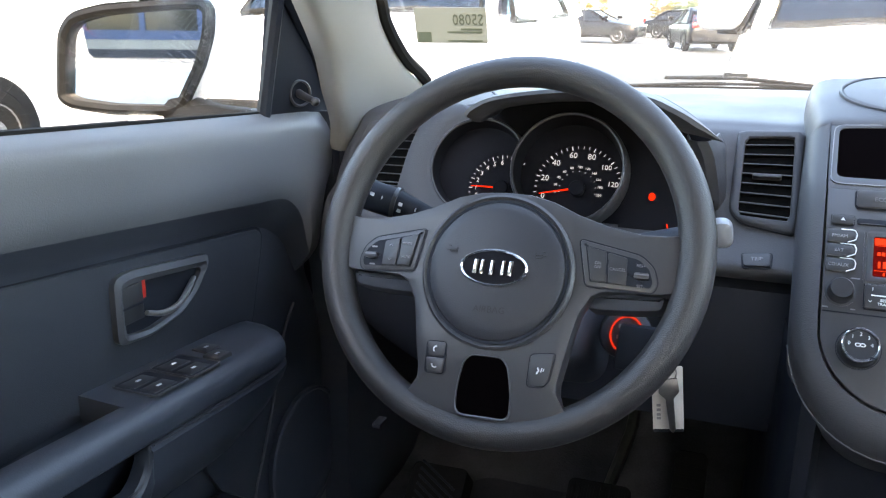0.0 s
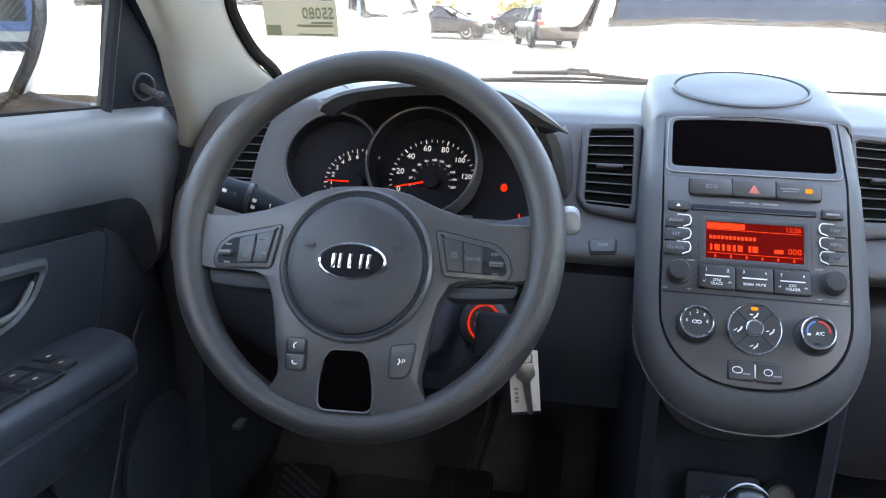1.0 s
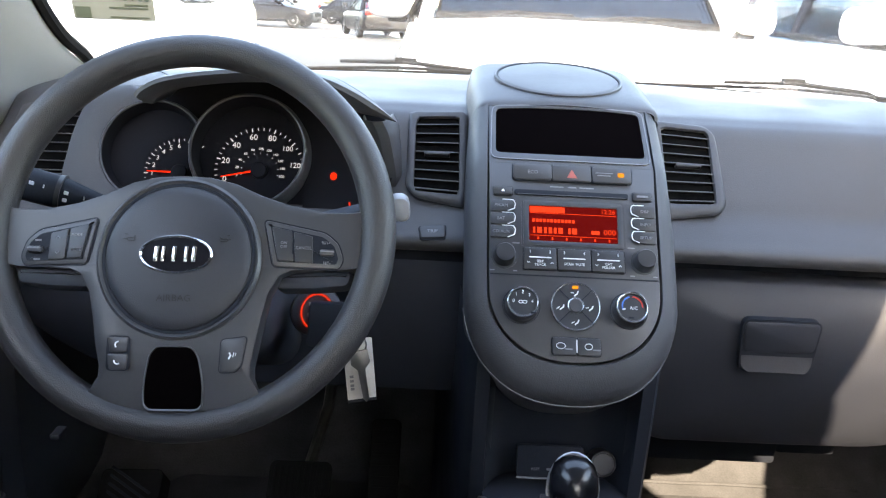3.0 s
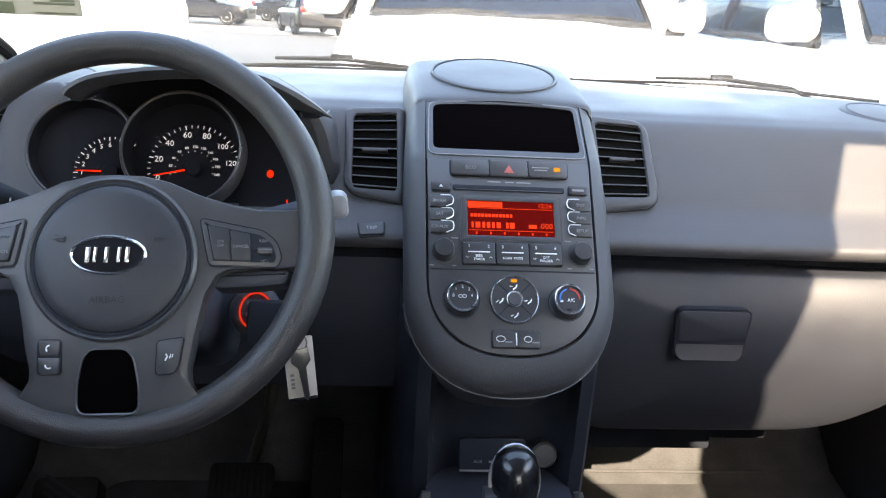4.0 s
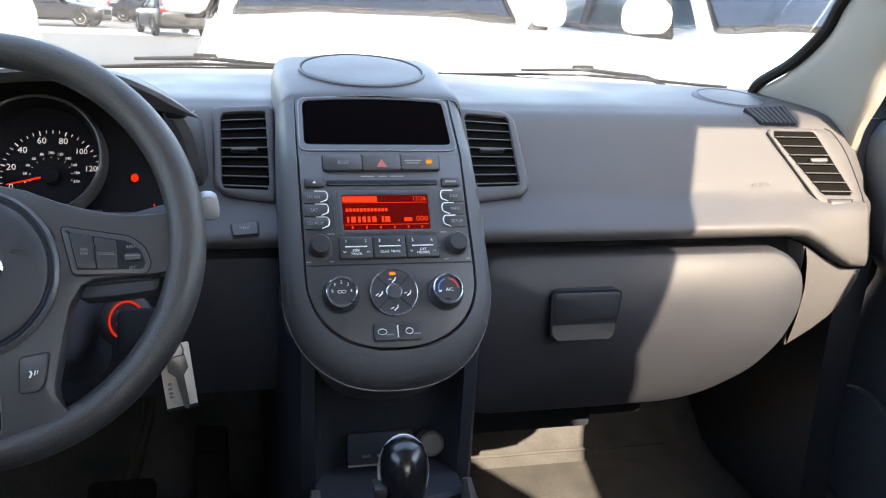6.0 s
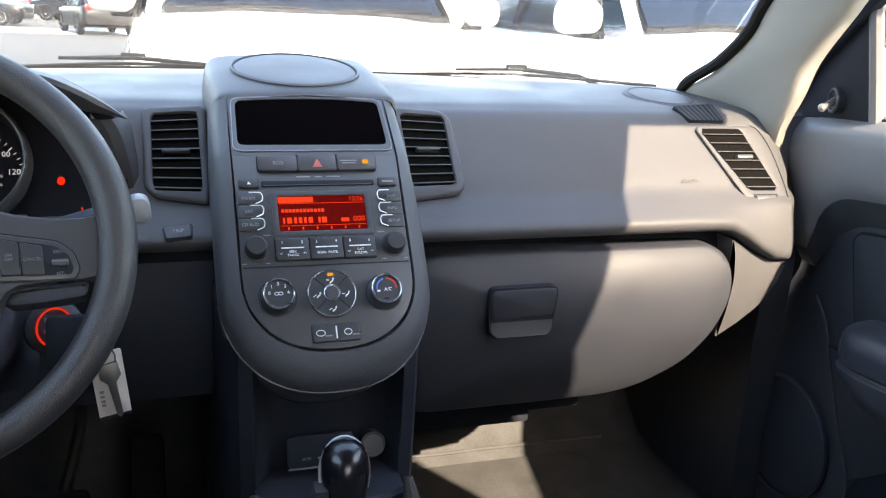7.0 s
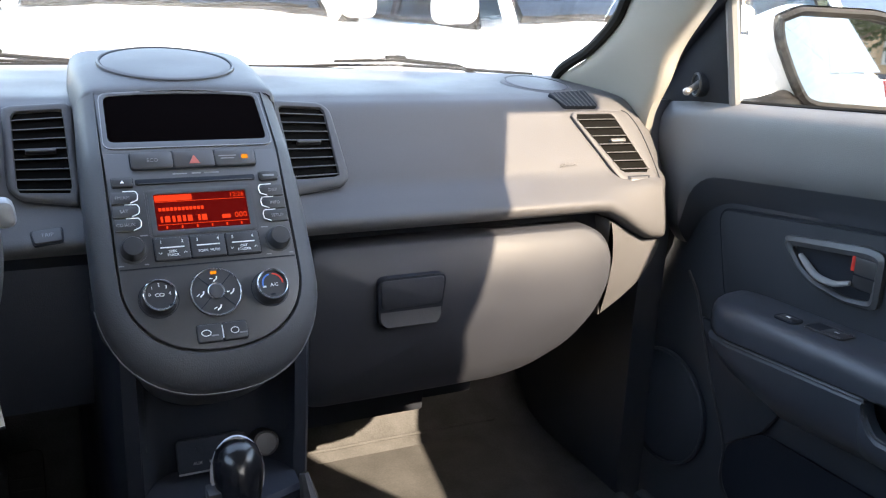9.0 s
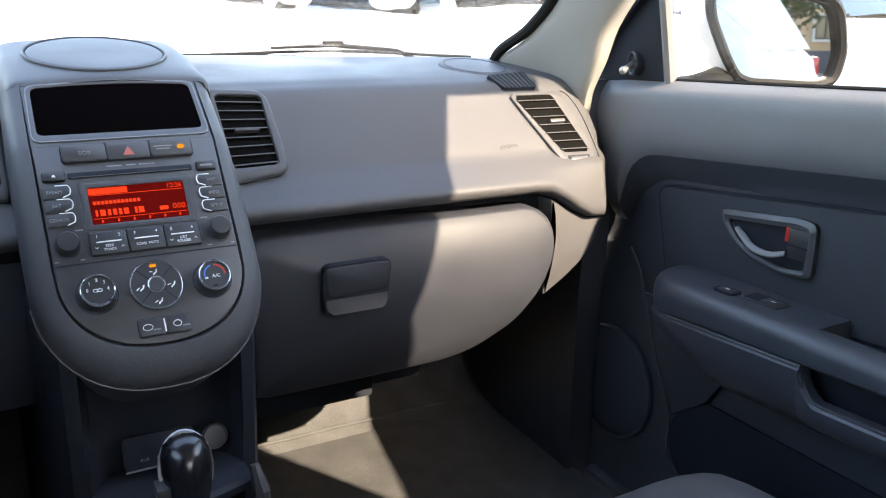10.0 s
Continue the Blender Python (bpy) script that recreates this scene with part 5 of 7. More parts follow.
part("warning_lamp", slab(disc(0.0040, 0.099, -0.006, 12, 0.0046), 0.0006, CL, 0, lift=0.0022), NEEDLE, fuel, "red warning lamp")
bm = bmesh.new()
sweep(bm, [CL @ Vector((0.122, -0.047, 0.004)), CL @ Vector((0.119, -0.036, 0.004))], 0.0009, 5)
part("needle", bm, NEEDLE, fuel)

# ---- column, stalks, ignition ----
column = thing("steering_column", "black steering column shroud with stalks", "steering column", (-0.365, 0.1, 0.90))
bm = bmesh.new()
loops = []
for n, w, h in ((-0.02, 0.045, 0.04), (-0.05, 0.062, 0.055), (-0.10, 0.070, 0.062), (-0.19, 0.072, 0.070), (-0.26, 0.070, 0.070)):
    loops.append([WHEEL @ Vector((u, v - 0.020 - 0.02 * (n < -0.04), n)) for u, v in rrect(2 * w, 2 * h, 0.03)])
rings(bm, loops)
part("shroud", bm, DASH_LOW, column)
bm = bmesh.new()
sweep(bm, [(-0.43, 0.045, 1.000), (-0.475, 0.036, 1.020), (-0.515, 0.030, 1.034), (-0.552, 0.026, 1.044)], [0.008, 0.0110, 0.0165, 0.0170], 18)
left_stalk = part("stalk", bm, BLACK, column, "black light stalk with white marks")
bm = bmesh.new()
sweep(bm, [(-0.5105, 0.0306, 1.0329), (-0.5150, 0.0300, 1.0340)], 0.0178, 18)
part("collar", bm, BUTTON, left_stalk)
for t, w in ((0.15, 0.0014), (0.36, 0.0042), (0.62, 0.0012), (0.76, 0.0046)):
    c = Vector((-0.475 - 0.077 * t, 0.036 - 0.010 * t, 1.020 + 0.024 * t))
    fr = plane_frame(c + Vector((0, -0.0165, 0.004)), (-0.92, -0.12, 0.29), (-0.29, 0.0, -0.92))
    for dv in (-0.004, 0.0035):
        part("stalk_mark", slab(rrect(w, 0.0036, 0.0004, 0, dv), 0.0006, fr, 0), WHITE_MARK, left_stalk)
bm = bmesh.new()
sweep(bm, [(-0.30, 0.045, 1.00), (-0.245, 0.038, 1.018), (-0.198, 0.032, 1.032)], [0.008, 0.009, 0.0095], 12)
right_stalk = part("stalk", bm, DASH_LOW, column, "black wiper stalk")
part("stalk_end", slab(rrect(0.020, 0.026, 0.008), 0.020, plane_frame((-0.177, 0.022, 1.034), (1, 0.1, 0.05), (-0.1, 0, 1)), 0.006), GREY_LINE, column, "pale grey stalk end")
IG = plane_frame((-0.2590, 0.026, 0.9225), (1, 0.18, 0), (0, 0.35, 1))
part("ignition_ring", hoop(disc(0.0166, n=40, ry=0.0190), disc(0.0145, n=40, ry=0.0168), 0.006, IG, lift=0.003, round_=0.001), RED_RING, column, "red lit ring round the ignition lock")
part("ignition_lock", lathe(bmesh.new(), [(0.027, -0.03), (0.025, -0.003), (0.0205, -0.001), (0.0165, 0.001), (0.001, 0.001)], IG, 36), DASH_LOW, column)
for du, dv in ((-0.007, 0.008), (-0.008, -0.003), (0.0, -0.012)):
    part("lock_mark", slab(rrect(0.003, 0.004, 0.0006, du, dv), 0.0004, IG, 0, lift=0.0016), GREY_MARK, column)
keys = thing("car_key", "black car key in the ignition with a paper tag", "key", (-0.22, 0.0, 0.83))
bm = bmesh.new()
box(bm, (-0.003, -0.024, 0.0), (0.050, 0.020, 0.030), 0.005, plane_frame((-0.262, 0.014, 0.918), (0.96, 0.1, -0.05), (0.05, 0.3, 1)))
part("key_head", bm, BLACK, keys)
TAGF = plane_frame((-0.213, 0.020, 0.862), (1, 0.15, 0.12), (-0.10, 0.0, 1))
part("paper_tag", slab(rrect(0.030, 0.070, 0.002), 0.0012, TAGF, 0.0003), PAPER, keys, "off-white paper key tag")
part("tag_band", slab(rrect(0.030, 0.003, 0.0005, 0, -0.0335), 0.0004, TAGF, 0, lift=0.0004), BLACK, keys)
for dv in (-0.006, -0.011, -0.016, -0.020):
    part("tag_writing", slab(rrect(0.004, 0.0028, 0.0004, -0.009, dv), 0.0003, TAGF, 0, lift=0.0003), GREY_MARK, keys)
part("spare_key", slab([(-0.009, 0.024), (0.009, 0.024), (0.010, 0.010), (0.004, 0.003), (0.003, -0.030), (0.0, -0.034), (-0.003, -0.030), (-0.004, 0.003), (-0.010, 0.010)], 0.002, at(TAGF, 0.002, 0.0, 0.006, 4), 0.0005), STEEL, keys, "worn metal key")
bm = bmesh.new()
sweep(bm, [TAGF @ Vector((0.009 * math.cos(radians(a)), 0.030 + 0.010 * math.sin(radians(a)), 0.004)) for a in range(0, 360, 30)], 0.0009, 5, closed=True)
part("key_ring", bm, STEEL, keys)

# ---- front doors ----
def door_front(z):
    pts = [(0.42, 0.245), (0.78, 0.240), (0.84, 0.220), (0.89, 0.195), (0.93, 0.180), (0.97, 0.175), (1.01, 0.188), (1.04, 0.212), (1.06, 0.224), (1.10, 0.222), (1.13, 0.215)]
    for (z0, y0), (z1, y1) in zip(pts, pts[1:]):
        if z <= z1:
            t = min(max((z - z0) / (z1 - z0), 0), 1)
            return y0 + (y1 - y0) * t
    return pts[-1][1]


def belt(y):
    return 1.122 - 0.06 * y + 0.25 * max(-0.45 - y, 0)


def band(y):
    """Height at which the upper door pad turns under."""
    z = 1.0235 - 0.090 * y
    if y > 0.118:
        return max(0.957 - 4 * (y - 0.118), 0.935)
    if y > 0.058:
        z -= 0.056 * (1 - math.sqrt(max(1 - ((y - 0.058) / 0.060) ** 2, 0)))
    return z


def door_x(z, b, top):
    """How far out the door's skin stands; b: its crease, top: its belt."""
    t = (z - b) / (top - b)
    if t > 1:
        t = 1
    if t >= 0:
        return 0.668 + 0.016 * (2 * t - 1) ** 4 * (1 if t > 0.5 else 0.6) + 0.010 * max(t - 0.85, 0) / 0.15
    k = min((b - z) / 0.035, 1)
    return 0.6775 + 0.030 * k * k * (3 - 2 * k)


def outward(ob, k):
    """Enlarges a thing about the driver's eye, so that it stands further out in the same direction."""
    eye = Vector((-0.140, -0.787, 1.227))
    m = Matrix.Translation(eye) @ Matrix.Scale(k, 4) @ Matrix.Translation(-eye)
    for child in ob.children_recursive:
        if not child.name.startswith("window_frame"):
            child.data.transform(m)


for s, side in SIDES:
    door = thing("door_1" if s < 0 else "door_2", "charcoal car door panel with armrest and inside handle", "car door", (s * 0.72, -0.35, 0.42), "front doors", "structure")
    # The lower panel's darker colour carries the shade where the door turns under.
    for name, material, lo, hi, n, words in (("upper_pad", DOOR_PAD, 1, 2, 18, "padded charcoal vinyl top"), ("lower_panel", DOOR_LOWER, 0, 1, 34, "dark moulded lower panel")):
        rows = []
        for i in range(49):
            f = (i / 48) ** 1.7
            split = 1.0
            for _ in range(5):
                y_at = door_front(split) - (0.98 + door_front(split)) * f
                split = band(y_at)
            marks = (0.42, split, belt(y_at))
            col = []
            for j in range(n + 1):
                z = marks[lo] + (marks[hi] - marks[lo]) * j / n
                y = door_front(z) - (0.98 + door_front(z)) * f
                roll = 0.02 * max(1 - f * 22, 0) ** 2
                col.append((s * (door_x(z, split, marks[2]) + roll), y, z))
            rows.append(col)
        part(name, sheet(rows, 0.004 * s), material, door, words)
    bm = bmesh.new()
    box(bm, (s * 0.715, -0.98, 0.42), (s * 0.745, 0.245, 1.06), 0.004)
    part("door_core", bm, BLACK, door)
    bm = bmesh.new()
    box(bm, (s * 0.747, -0.98, 0.42), (s * 0.79, 0.245, 1.08), 0.012)
    part("outer_shell", bm, WHITE_PAINT, door, "white painted outer skin")
    # padded insert with its seam
    ins = soften([(0.072, 0.970), (0.040, 0.845), (-0.95, 0.90), (-0.95, 1.078), (-0.30, 1.009)] if s > 0 else [(0.060, 0.981), (0.020, 0.850), (-0.95, 0.90), (-0.95, 1.085), (-0.30, 1.016)], 0.022, 5)
    fr = plane_frame((s * 0.705, 0, 0), (0, 1, 0), (0, 0, 1))
    if s > 0:
        fr = plane_frame((s * 0.705, 0, 0), (0, -1, 0), (0, 0, 1))
        ins = [(-a, b) for a, b in ins]
    ins = turned(ins)
    part("insert_seam", slab(inset(ins, -0.0035), 0.004, fr, 0, lift=0.0016), BLACK, door)
    part("insert", slab(ins, 0.006, fr, 0.003, lift=0.0045), DOOR_CLOTH, door, "dark cloth insert")
    # inside handle
    flip = -1 if s > 0 else 1
    P = lambda pts: turned([(a * flip, b) for a, b in pts])
    moved = lambda pts: P([(a + k, b + dz) for a, b in pts])
    k, dz = (-0.007, -0.006) if s > 0 else (-0.012, 0.008)
    hb_out = P([(a + k, b + dz) for a, b in soften([(-0.047, 0.972), (-0.047, 0.961), (-0.068, 0.938), (-0.097, 0.921), (-0.145, 0.914), (-0.189, 0.918), (-0.188, 0.984), (-0.165, 0.9865)], 0.010, 4)])
    hb_in = P([(a + k, b + dz) for a, b in soften([(-0.061, 0.962), (-0.061, 0.957), (-0.078, 0.939), (-0.102, 0.927), (-0.146, 0.921), (-0.178, 0.925), (-0.178, 0.972), (-0.165, 0.974)], 0.007, 4)])
    hs = part("handle_bezel", hoop(hb_out, hb_in, 0.012, fr, lift=0.011, round_=0.003), HANDLE_GREY, door, "grey handle surround")
    part("handle_cup", slab(hb_in, 0.002, fr, 0, lift=0.0052), BLACK, hs)
    bm = bmesh.new()
    lever = smooth_line([(-0.073, 0.953, 0.010), (-0.088, 0.947, 0.015), (-0.107, 0.937, 0.018), (-0.132, 0.935, 0.018), (-0.152, 0.941, 0.014)], 4)
    sweep(bm, [fr @ Vector(((a + k) * flip, b + dz, c)) for a, b, c in lever], [0.0034 + 0.0012 * math.sin(math.pi * i / (len(lever) - 1)) for i in range(len(lever))], 10, flat=0.7)
    part("lever", bm, LEVER, hs, "satin grey plastic pull lever")
    part("lock_tab", slab(moved([(-0.152, 0.936), (-0.180, 0.936), (-0.180, 0.973), (-0.152, 0.973)]), 0.006, fr, 0.002, lift=0.0125), BUTTON, hs)
    part("lock_split", slab(moved([(-0.151, 0.9515), (-0.181, 0.9515), (-0.181, 0.9535), (-0.151, 0.9535)]), 0.002, fr, 0, lift=0.0130), BLACK, hs)
    part("lock_mark", slab(moved([(-0.147, 0.955), (-0.152, 0.955), (-0.152, 0.974), (-0.147, 0.974)]), 0.004, fr, 0.0005, lift=0.0115), RED_MARK, hs, "red lock mark")
    # armrest: wrapped top with a round nose, pull cup, grip and bolster
    top0, top1, seam0, seam1 = (0.881, -0.06, 0.850, -0.050) if s < 0 else (0.8745, -0.02, 0.8262, -0.056)

    def arm_top(y):
        return top0 + top1 * y

    def seam(y):
        return seam0 + seam1 * y

    def arm_ring(y, x_in, f, x_out=0.716):
        t, low = arm_top(y), seam(y)
        m = (t + low) / 2
        q = [(x_out, t + 0.002), (0.668, t), (x_in + 0.024, t - 0.001), (x_in + 0.011, t - 0.004), (x_in + 0.003, t - 0.011), (x_in, m), (x_in + 0.001, low + 0.004), (x_in + 0.005, low), (x_out, low)]
        return [(s * (x_out + (x - x_out) * f), y, m + (z - m) * (0.5 + 0.5 * f)) for x, z in q]

    bm = bmesh.new()
    rings(bm, [arm_ring(y, 0.622, f) for y, f in ((0.020, 0.25), (0.014, 0.55), (0.002, 0.78), (-0.014, 0.91), (-0.034, 0.98), (-0.055, 1), (-0.10, 1), (-0.18, 1), (-0.250, 1))])
    arm = part("armrest", bm, DOOR_LOWER, door, "smooth charcoal armrest")
    bm = bmesh.new()
    ringb = lambda y: [(s * x, y, z) for x, z in ((0.656, arm_top(y) - 0.008), (0.654, arm_top(y) - 0.002), (0.646, arm_top(y) - 0.001), (0.633, arm_top(y) - 0.004), (0.625, arm_top(y) - 0.011), (0.622, (arm_top(y) + seam(y)) / 2), (0.623, seam(y) + 0.004), (0.627, seam(y)), (0.656, seam(y)))]
    rings(bm, [ringb(y) for y in (-0.249, -0.35, -0.45, -0.55)])
    part("grab_bar", bm, DOOR_LOWER, arm, "grab bar beside the pull cup")
    bm = bmesh.new()
    rings(bm, [arm_ring(y, x, 1) for y, x in ((-0.551, 0.622), (-0.75, 0.624), (-0.95, 0.63))])
    part("arm_pad", bm, DOOR_LOWER, arm)
    bm = bmesh.new()
    box(bm, (s * 0.650, -0.551, seam(-0.3) + 0.002), (s * 0.712, -0.249, seam(-0.3) + 0.008), 0.002)
    part("cup_floor", bm, BLACK, arm)
    bm = bmesh.new()
    sweep(bm, [(s * 0.712, y, arm_top(y) + 0.001) for y in (-0.256, -0.4, -0.55)], 0.0030, 8)
    part("cup_edge", bm, TRIM, arm, "rounded edge of the pull cup")

    # bolster: in front whole, behind it a grip opening under the seam
    def deep(y):
        return 0.078 * min(1.0, math.sqrt(max(0.004 - y, 0.0004) / 0.13))

    for name, y0, y1, cut in (("bolster", 0.0, -0.249, 0.0), ("grip", -0.249, -0.95, 0.037)):
        rows = []
        for i in range(21):
            y = y0 + (y1 - y0) * (i / 20) ** (2.4 if cut else 1.0)
            k = cut * min(1.0, math.sqrt(max(-0.249 - y, 0) / 0.022)) if cut else 0.0
            hi, lo = seam(y) - 0.0022 - k, seam(y) - max(deep(y), k + 0.012)
            f = min(1.0, 0.80 + 0.2 * math.sqrt(min(max(-y, 0) / 0.055, 1.0)))
            rows.append([(s * (0.716 + (x - 0.716) * f), y, z) for x, z in ((0.640, hi), (0.628, hi - 0.0005), (0.6255, hi - 0.004), (0.627, hi * 0.6 + lo * 0.4), (0.636, hi * 0.25 + lo * 0.75), (0.655, lo), (0.712, lo - 0.012))])
        part(name, sheet(rows, 0.003 * s), DOOR_LOWER, door, "dark bolster under the armrest" if not cut else "lower grip of the door")
    bm = bmesh.new()
    box(bm, (s * 0.660, -0.95, seam(-0.25) - 0.055), (s * 0.700, -0.20, seam(-0.25) + 0.004), 0.004)
    part("grip_hollow", bm, BLACK, door)
    bm = bmesh.new()
    rim = smooth_line([(0.6265, -0.2485, seam(-0.25) - 0.001), (0.6262, -0.251, seam(-0.25) - 0.014), (0.6262, -0.257, seam(-0.25) - 0.026), (0.6262, -0.272, seam(-0.27) - 0.0365), (0.6262, -0.32, seam(-0.32) - 0.0385), (0.6262, -0.42, seam(-0.42) - 0.0385), (0.6262, -0.60, seam(-0.60) - 0.0385)], 4)
    sweep(bm, [(s * x, y, z) for x, y, z in rim], 0.0020, 8)
    part("grip_rim", bm, TRIM, door, "rim of the lower grip")
    bm = bmesh.new()
    sweep(bm, [(s * 0.6235, y, seam(y) - 0.0012) for y in (-0.045, -0.10, -0.17, -0.246)], 0.0009, 6)
    part("seam_line", bm, SLAT, door, "pale seam under the armrest")
    # switches
    tilt = plane_frame((s * 0.655, 0, arm_top(0) + 0.0006), (1, 0, 0), (0, 1, top1))

    def switch(x, y, w, l, name="window_switch", mark=True, lift=0.0022):
        ob = part(name, slab(rrect(w, l, 0.002, s * (x - 0.655), y), 0.006, tilt, 0.0018, lift=lift), BUTTON, door)
        if mark:
            part("switch_mark", slab(rrect(0.0030, 0.0060, 0.0004, s * (x - 0.655), y), 0.0004, tilt, 0, lift=lift + 0.0004), WHITE_MARK, ob)
        return ob

    if s < 0:
        for y in (-0.1480, -0.1990):
            part("switch_well", slab(rrect(0.050, 0.046, 0.004, s * 0.008, y), 0.002, tilt, 0, lift=0.0010), BLACK, door)
            part("well_edge", hoop(rrect(0.053, 0.049, 0.005, s * 0.008, y), rrect(0.0495, 0.0455, 0.004, s * 0.008, y), 0.002, tilt, lift=0.0016, round_=0.0004), TRIM, door)
            for x in (0.675, 0.651):
                switch(x, y - 0.003, 0.019, 0.032)
        switch(0.677, -0.0960, 0.021, 0.024, "lock_switch", True)
        switch(0.655, -0.1070, 0.021, 0.024, "lock_switch", True)
    else:
        part("switch_well", slab(rrect(0.026, 0.050, 0.004, 0.014, -0.1600), 0.002, tilt, 0, lift=0.0010), BLACK, door)
        part("well_edge", hoop(rrect(0.029, 0.053, 0.005, 0.014, -0.1600), rrect(0.0255, 0.0495, 0.004, 0.014, -0.1600), 0.002, tilt, lift=0.0016, round_=0.0004), TRIM, door)
        switch(0.669, -0.1700, 0.020, 0.028)
        part("switch_well", slab(rrect(0.022, 0.034, 0.008, 0.0035, -0.1090), 0.002, tilt, 0, lift=0.0010), BLACK, door)
        switch(0.6585, -0.1090, 0.015, 0.026, "lock_switch", True)
    # lower map pocket, its edge and the speaker
    fr2 = plane_frame((s * 0.7035, 0, 0), (0, -s, 0), (0, 0, 1))
    wedge = [(0.075, 0.81), (0.064, 0.79), (0.030, 0.709), (0.000, 0.645), (-0.030, 0.668), (-0.061, 0.692), (-0.085, 0.73), (-0.09, 0.81)]
    hollow = soften([(-0.002, 0.645), (-0.002, 0.588), (-0.033, 0.556), (-0.95, 0.50), (-0.95, 0.70), (-0.062, 0.692)], 0.016, 3)
    flat = lambda pts: turned([(y * -s, z) for y, z in pts])
    part("map_pocket", slab(flat(wedge), 0.006, fr2, 0.002, lift=0.008), DOOR_LOWER, door, "moulded front of the lower map pocket")
    part("pocket_hollow", slab(flat(hollow), 0.004, fr2, 0.0, lift=0.006), BLACK, door, "dark opening of the map pocket")
    bm = bmesh.new()
    edge = smooth_line([(0.110, 0.870), (0.086, 0.84), (0.066, 0.79), (0.031, 0.709), (0.000, 0.645), (-0.003, 0.588), (-0.033, 0.556)], 4)
    sweep(bm, [(s * 0.695, y, z) for y, z in edge], 0.0020, 6)
    part("pocket_edge", bm, TRIM, door)
    sp = plane_frame((s * 0.7040, 0.138, 0.64), (0, -s, 0), (0, 0, 1))
    spk = part("speaker_grille", lathe(bmesh.new(), [(0.087, -0.004), (0.087, 0.003), (0.080, 0.006), (0.046, 0.009), (0.001, 0.010)], sp, 44), DASH_LOW, door, "round black speaker grille")
    part("speaker_ring", hoop(disc(0.0925, n=44), disc(0.0875, n=44), 0.006, at(sp, 0, 0, 0.006), round_=0.002), DASH_LOW, spk)

    # window frame, sash triangle, mirror adjuster and glass
    bm = bmesh.new()
    sweep(bm, [(s * 0.694, y, belt(y) - 0.001) for y in (0.065, -0.2, -0.45, -0.7, -0.96)], 0.0035, 6)
    part("belt_seal", bm, RUBBER, door, "black rubber belt seal")
    rows = [[(s * 0.688, y, belt(y) - 0.006), (s * 0.715, y, belt(y) - 0.018), (s * 0.752, y, belt(y) - 0.042)] for y in (0.235, 0.06, -0.2, -0.45, -0.7, -0.97)]
    part("belt_cap", sheet(rows, 0.004 * s), BLACK, door)
    bm = bmesh.new()
    sweep(bm, [(s * x, y, z) for x, y, z in ((0.695, 0.055, 1.09), (0.683, 0.060, 1.17), (0.672, 0.066, 1.245), (0.668, 0.060, 1.29))], 0.0085, 8)
    part("sash_bar", bm, BLACK if s < 0 else DOOR_PAD, door, "slim window channel")
    tri = [(0.062, 1.108), (0.225, 1.098), (0.215, 1.130), (0.165, 1.190), (0.105, 1.245), (0.062, 1.26)]
    tf = plane_frame((s * 0.700, 0, 1.1), (0, -s, 0), (-s * 0.14, 0, 1))
    part("sash_cover", slab(turned([(y * -s, z - 1.1) for y, z in tri]), 0.015, tf, 0.003, lift=0.010), BLACK, door, "black triangular mirror cover")
    kf = plane_frame((s * 0.683, 0.122, 1.136), (0.35 * -s, -s * 0.94, 0), (0, 0, 1))
    kn = part("adjuster_boot", lathe(bmesh.new(), [(0.017, -0.012), (0.017, 0.002), (0.015, 0.004), (0.012, 0.002), (0.004, 0.001)], kf, 28), BLACK, door)
    part("adjuster_collar", hoop(disc(0.0165, n=28), disc(0.0135, n=28), 0.004, at(kf, 0, 0, 0.0045), round_=0.001), TRIM, kn)
    n = kf.to_3x3() @ Vector((0, 0, 1))
    tip = kf.translation + Vector((-s * 0.030, -0.012, -0.008))
    bm = bmesh.new()
    sweep(bm, [kf.translation, kf.translation * 0.5 + tip * 0.5, tip], [0.0055, 0.0045, 0.0042], 10)
    bmesh.ops.create_uvsphere(bm, u_segments=12, v_segments=8, radius=0.0055, matrix=Matrix.Translation(tip))
    part("adjuster_lever", bm, TRIM if s < 0 else SATIN, kn, "mirror adjuster lever")
    gl = [(s * 0.708, 0.055, 1.09), (s * 0.708, -0.45, 1.13), (s * 0.700, -0.96, 1.28), (s * 0.602, -0.96, 1.51), (s * 0.604, -0.31, 1.51), (s * 0.655, -0.05, 1.335), (s * 0.678, 0.055, 1.25)]
    bm = bmesh.new()
    rings(bm, [gl, [(x + s * 0.004, y, z) for x, y, z in gl]])
    g = part("window_glass", bm, WINDSCREEN, door, "clear door glass")
    g.visible_shadow = False
    bm = bmesh.new()
    sweep(bm, [(s * (0.748 if s > 0 else 0.728), 0.28, 1.118), (s * (0.735 if s > 0 else 0.715), 0.227, 1.182), (s * (0.724 if s > 0 else 0.704), 0.139, 1.254), (s * (0.705 if s > 0 else 0.686), -0.009, 1.361), (s * 0.668, -0.20, 1.490), (s * 0.602, -0.345, 1.525), (s * 0.600, -0.6, 1.525), (s * 0.600, -0.97, 1.52), (s * 0.70, -0.97, 1.14)], 0.014, 8)
    part("window_frame", bm, BLACK, door, "black window frame")
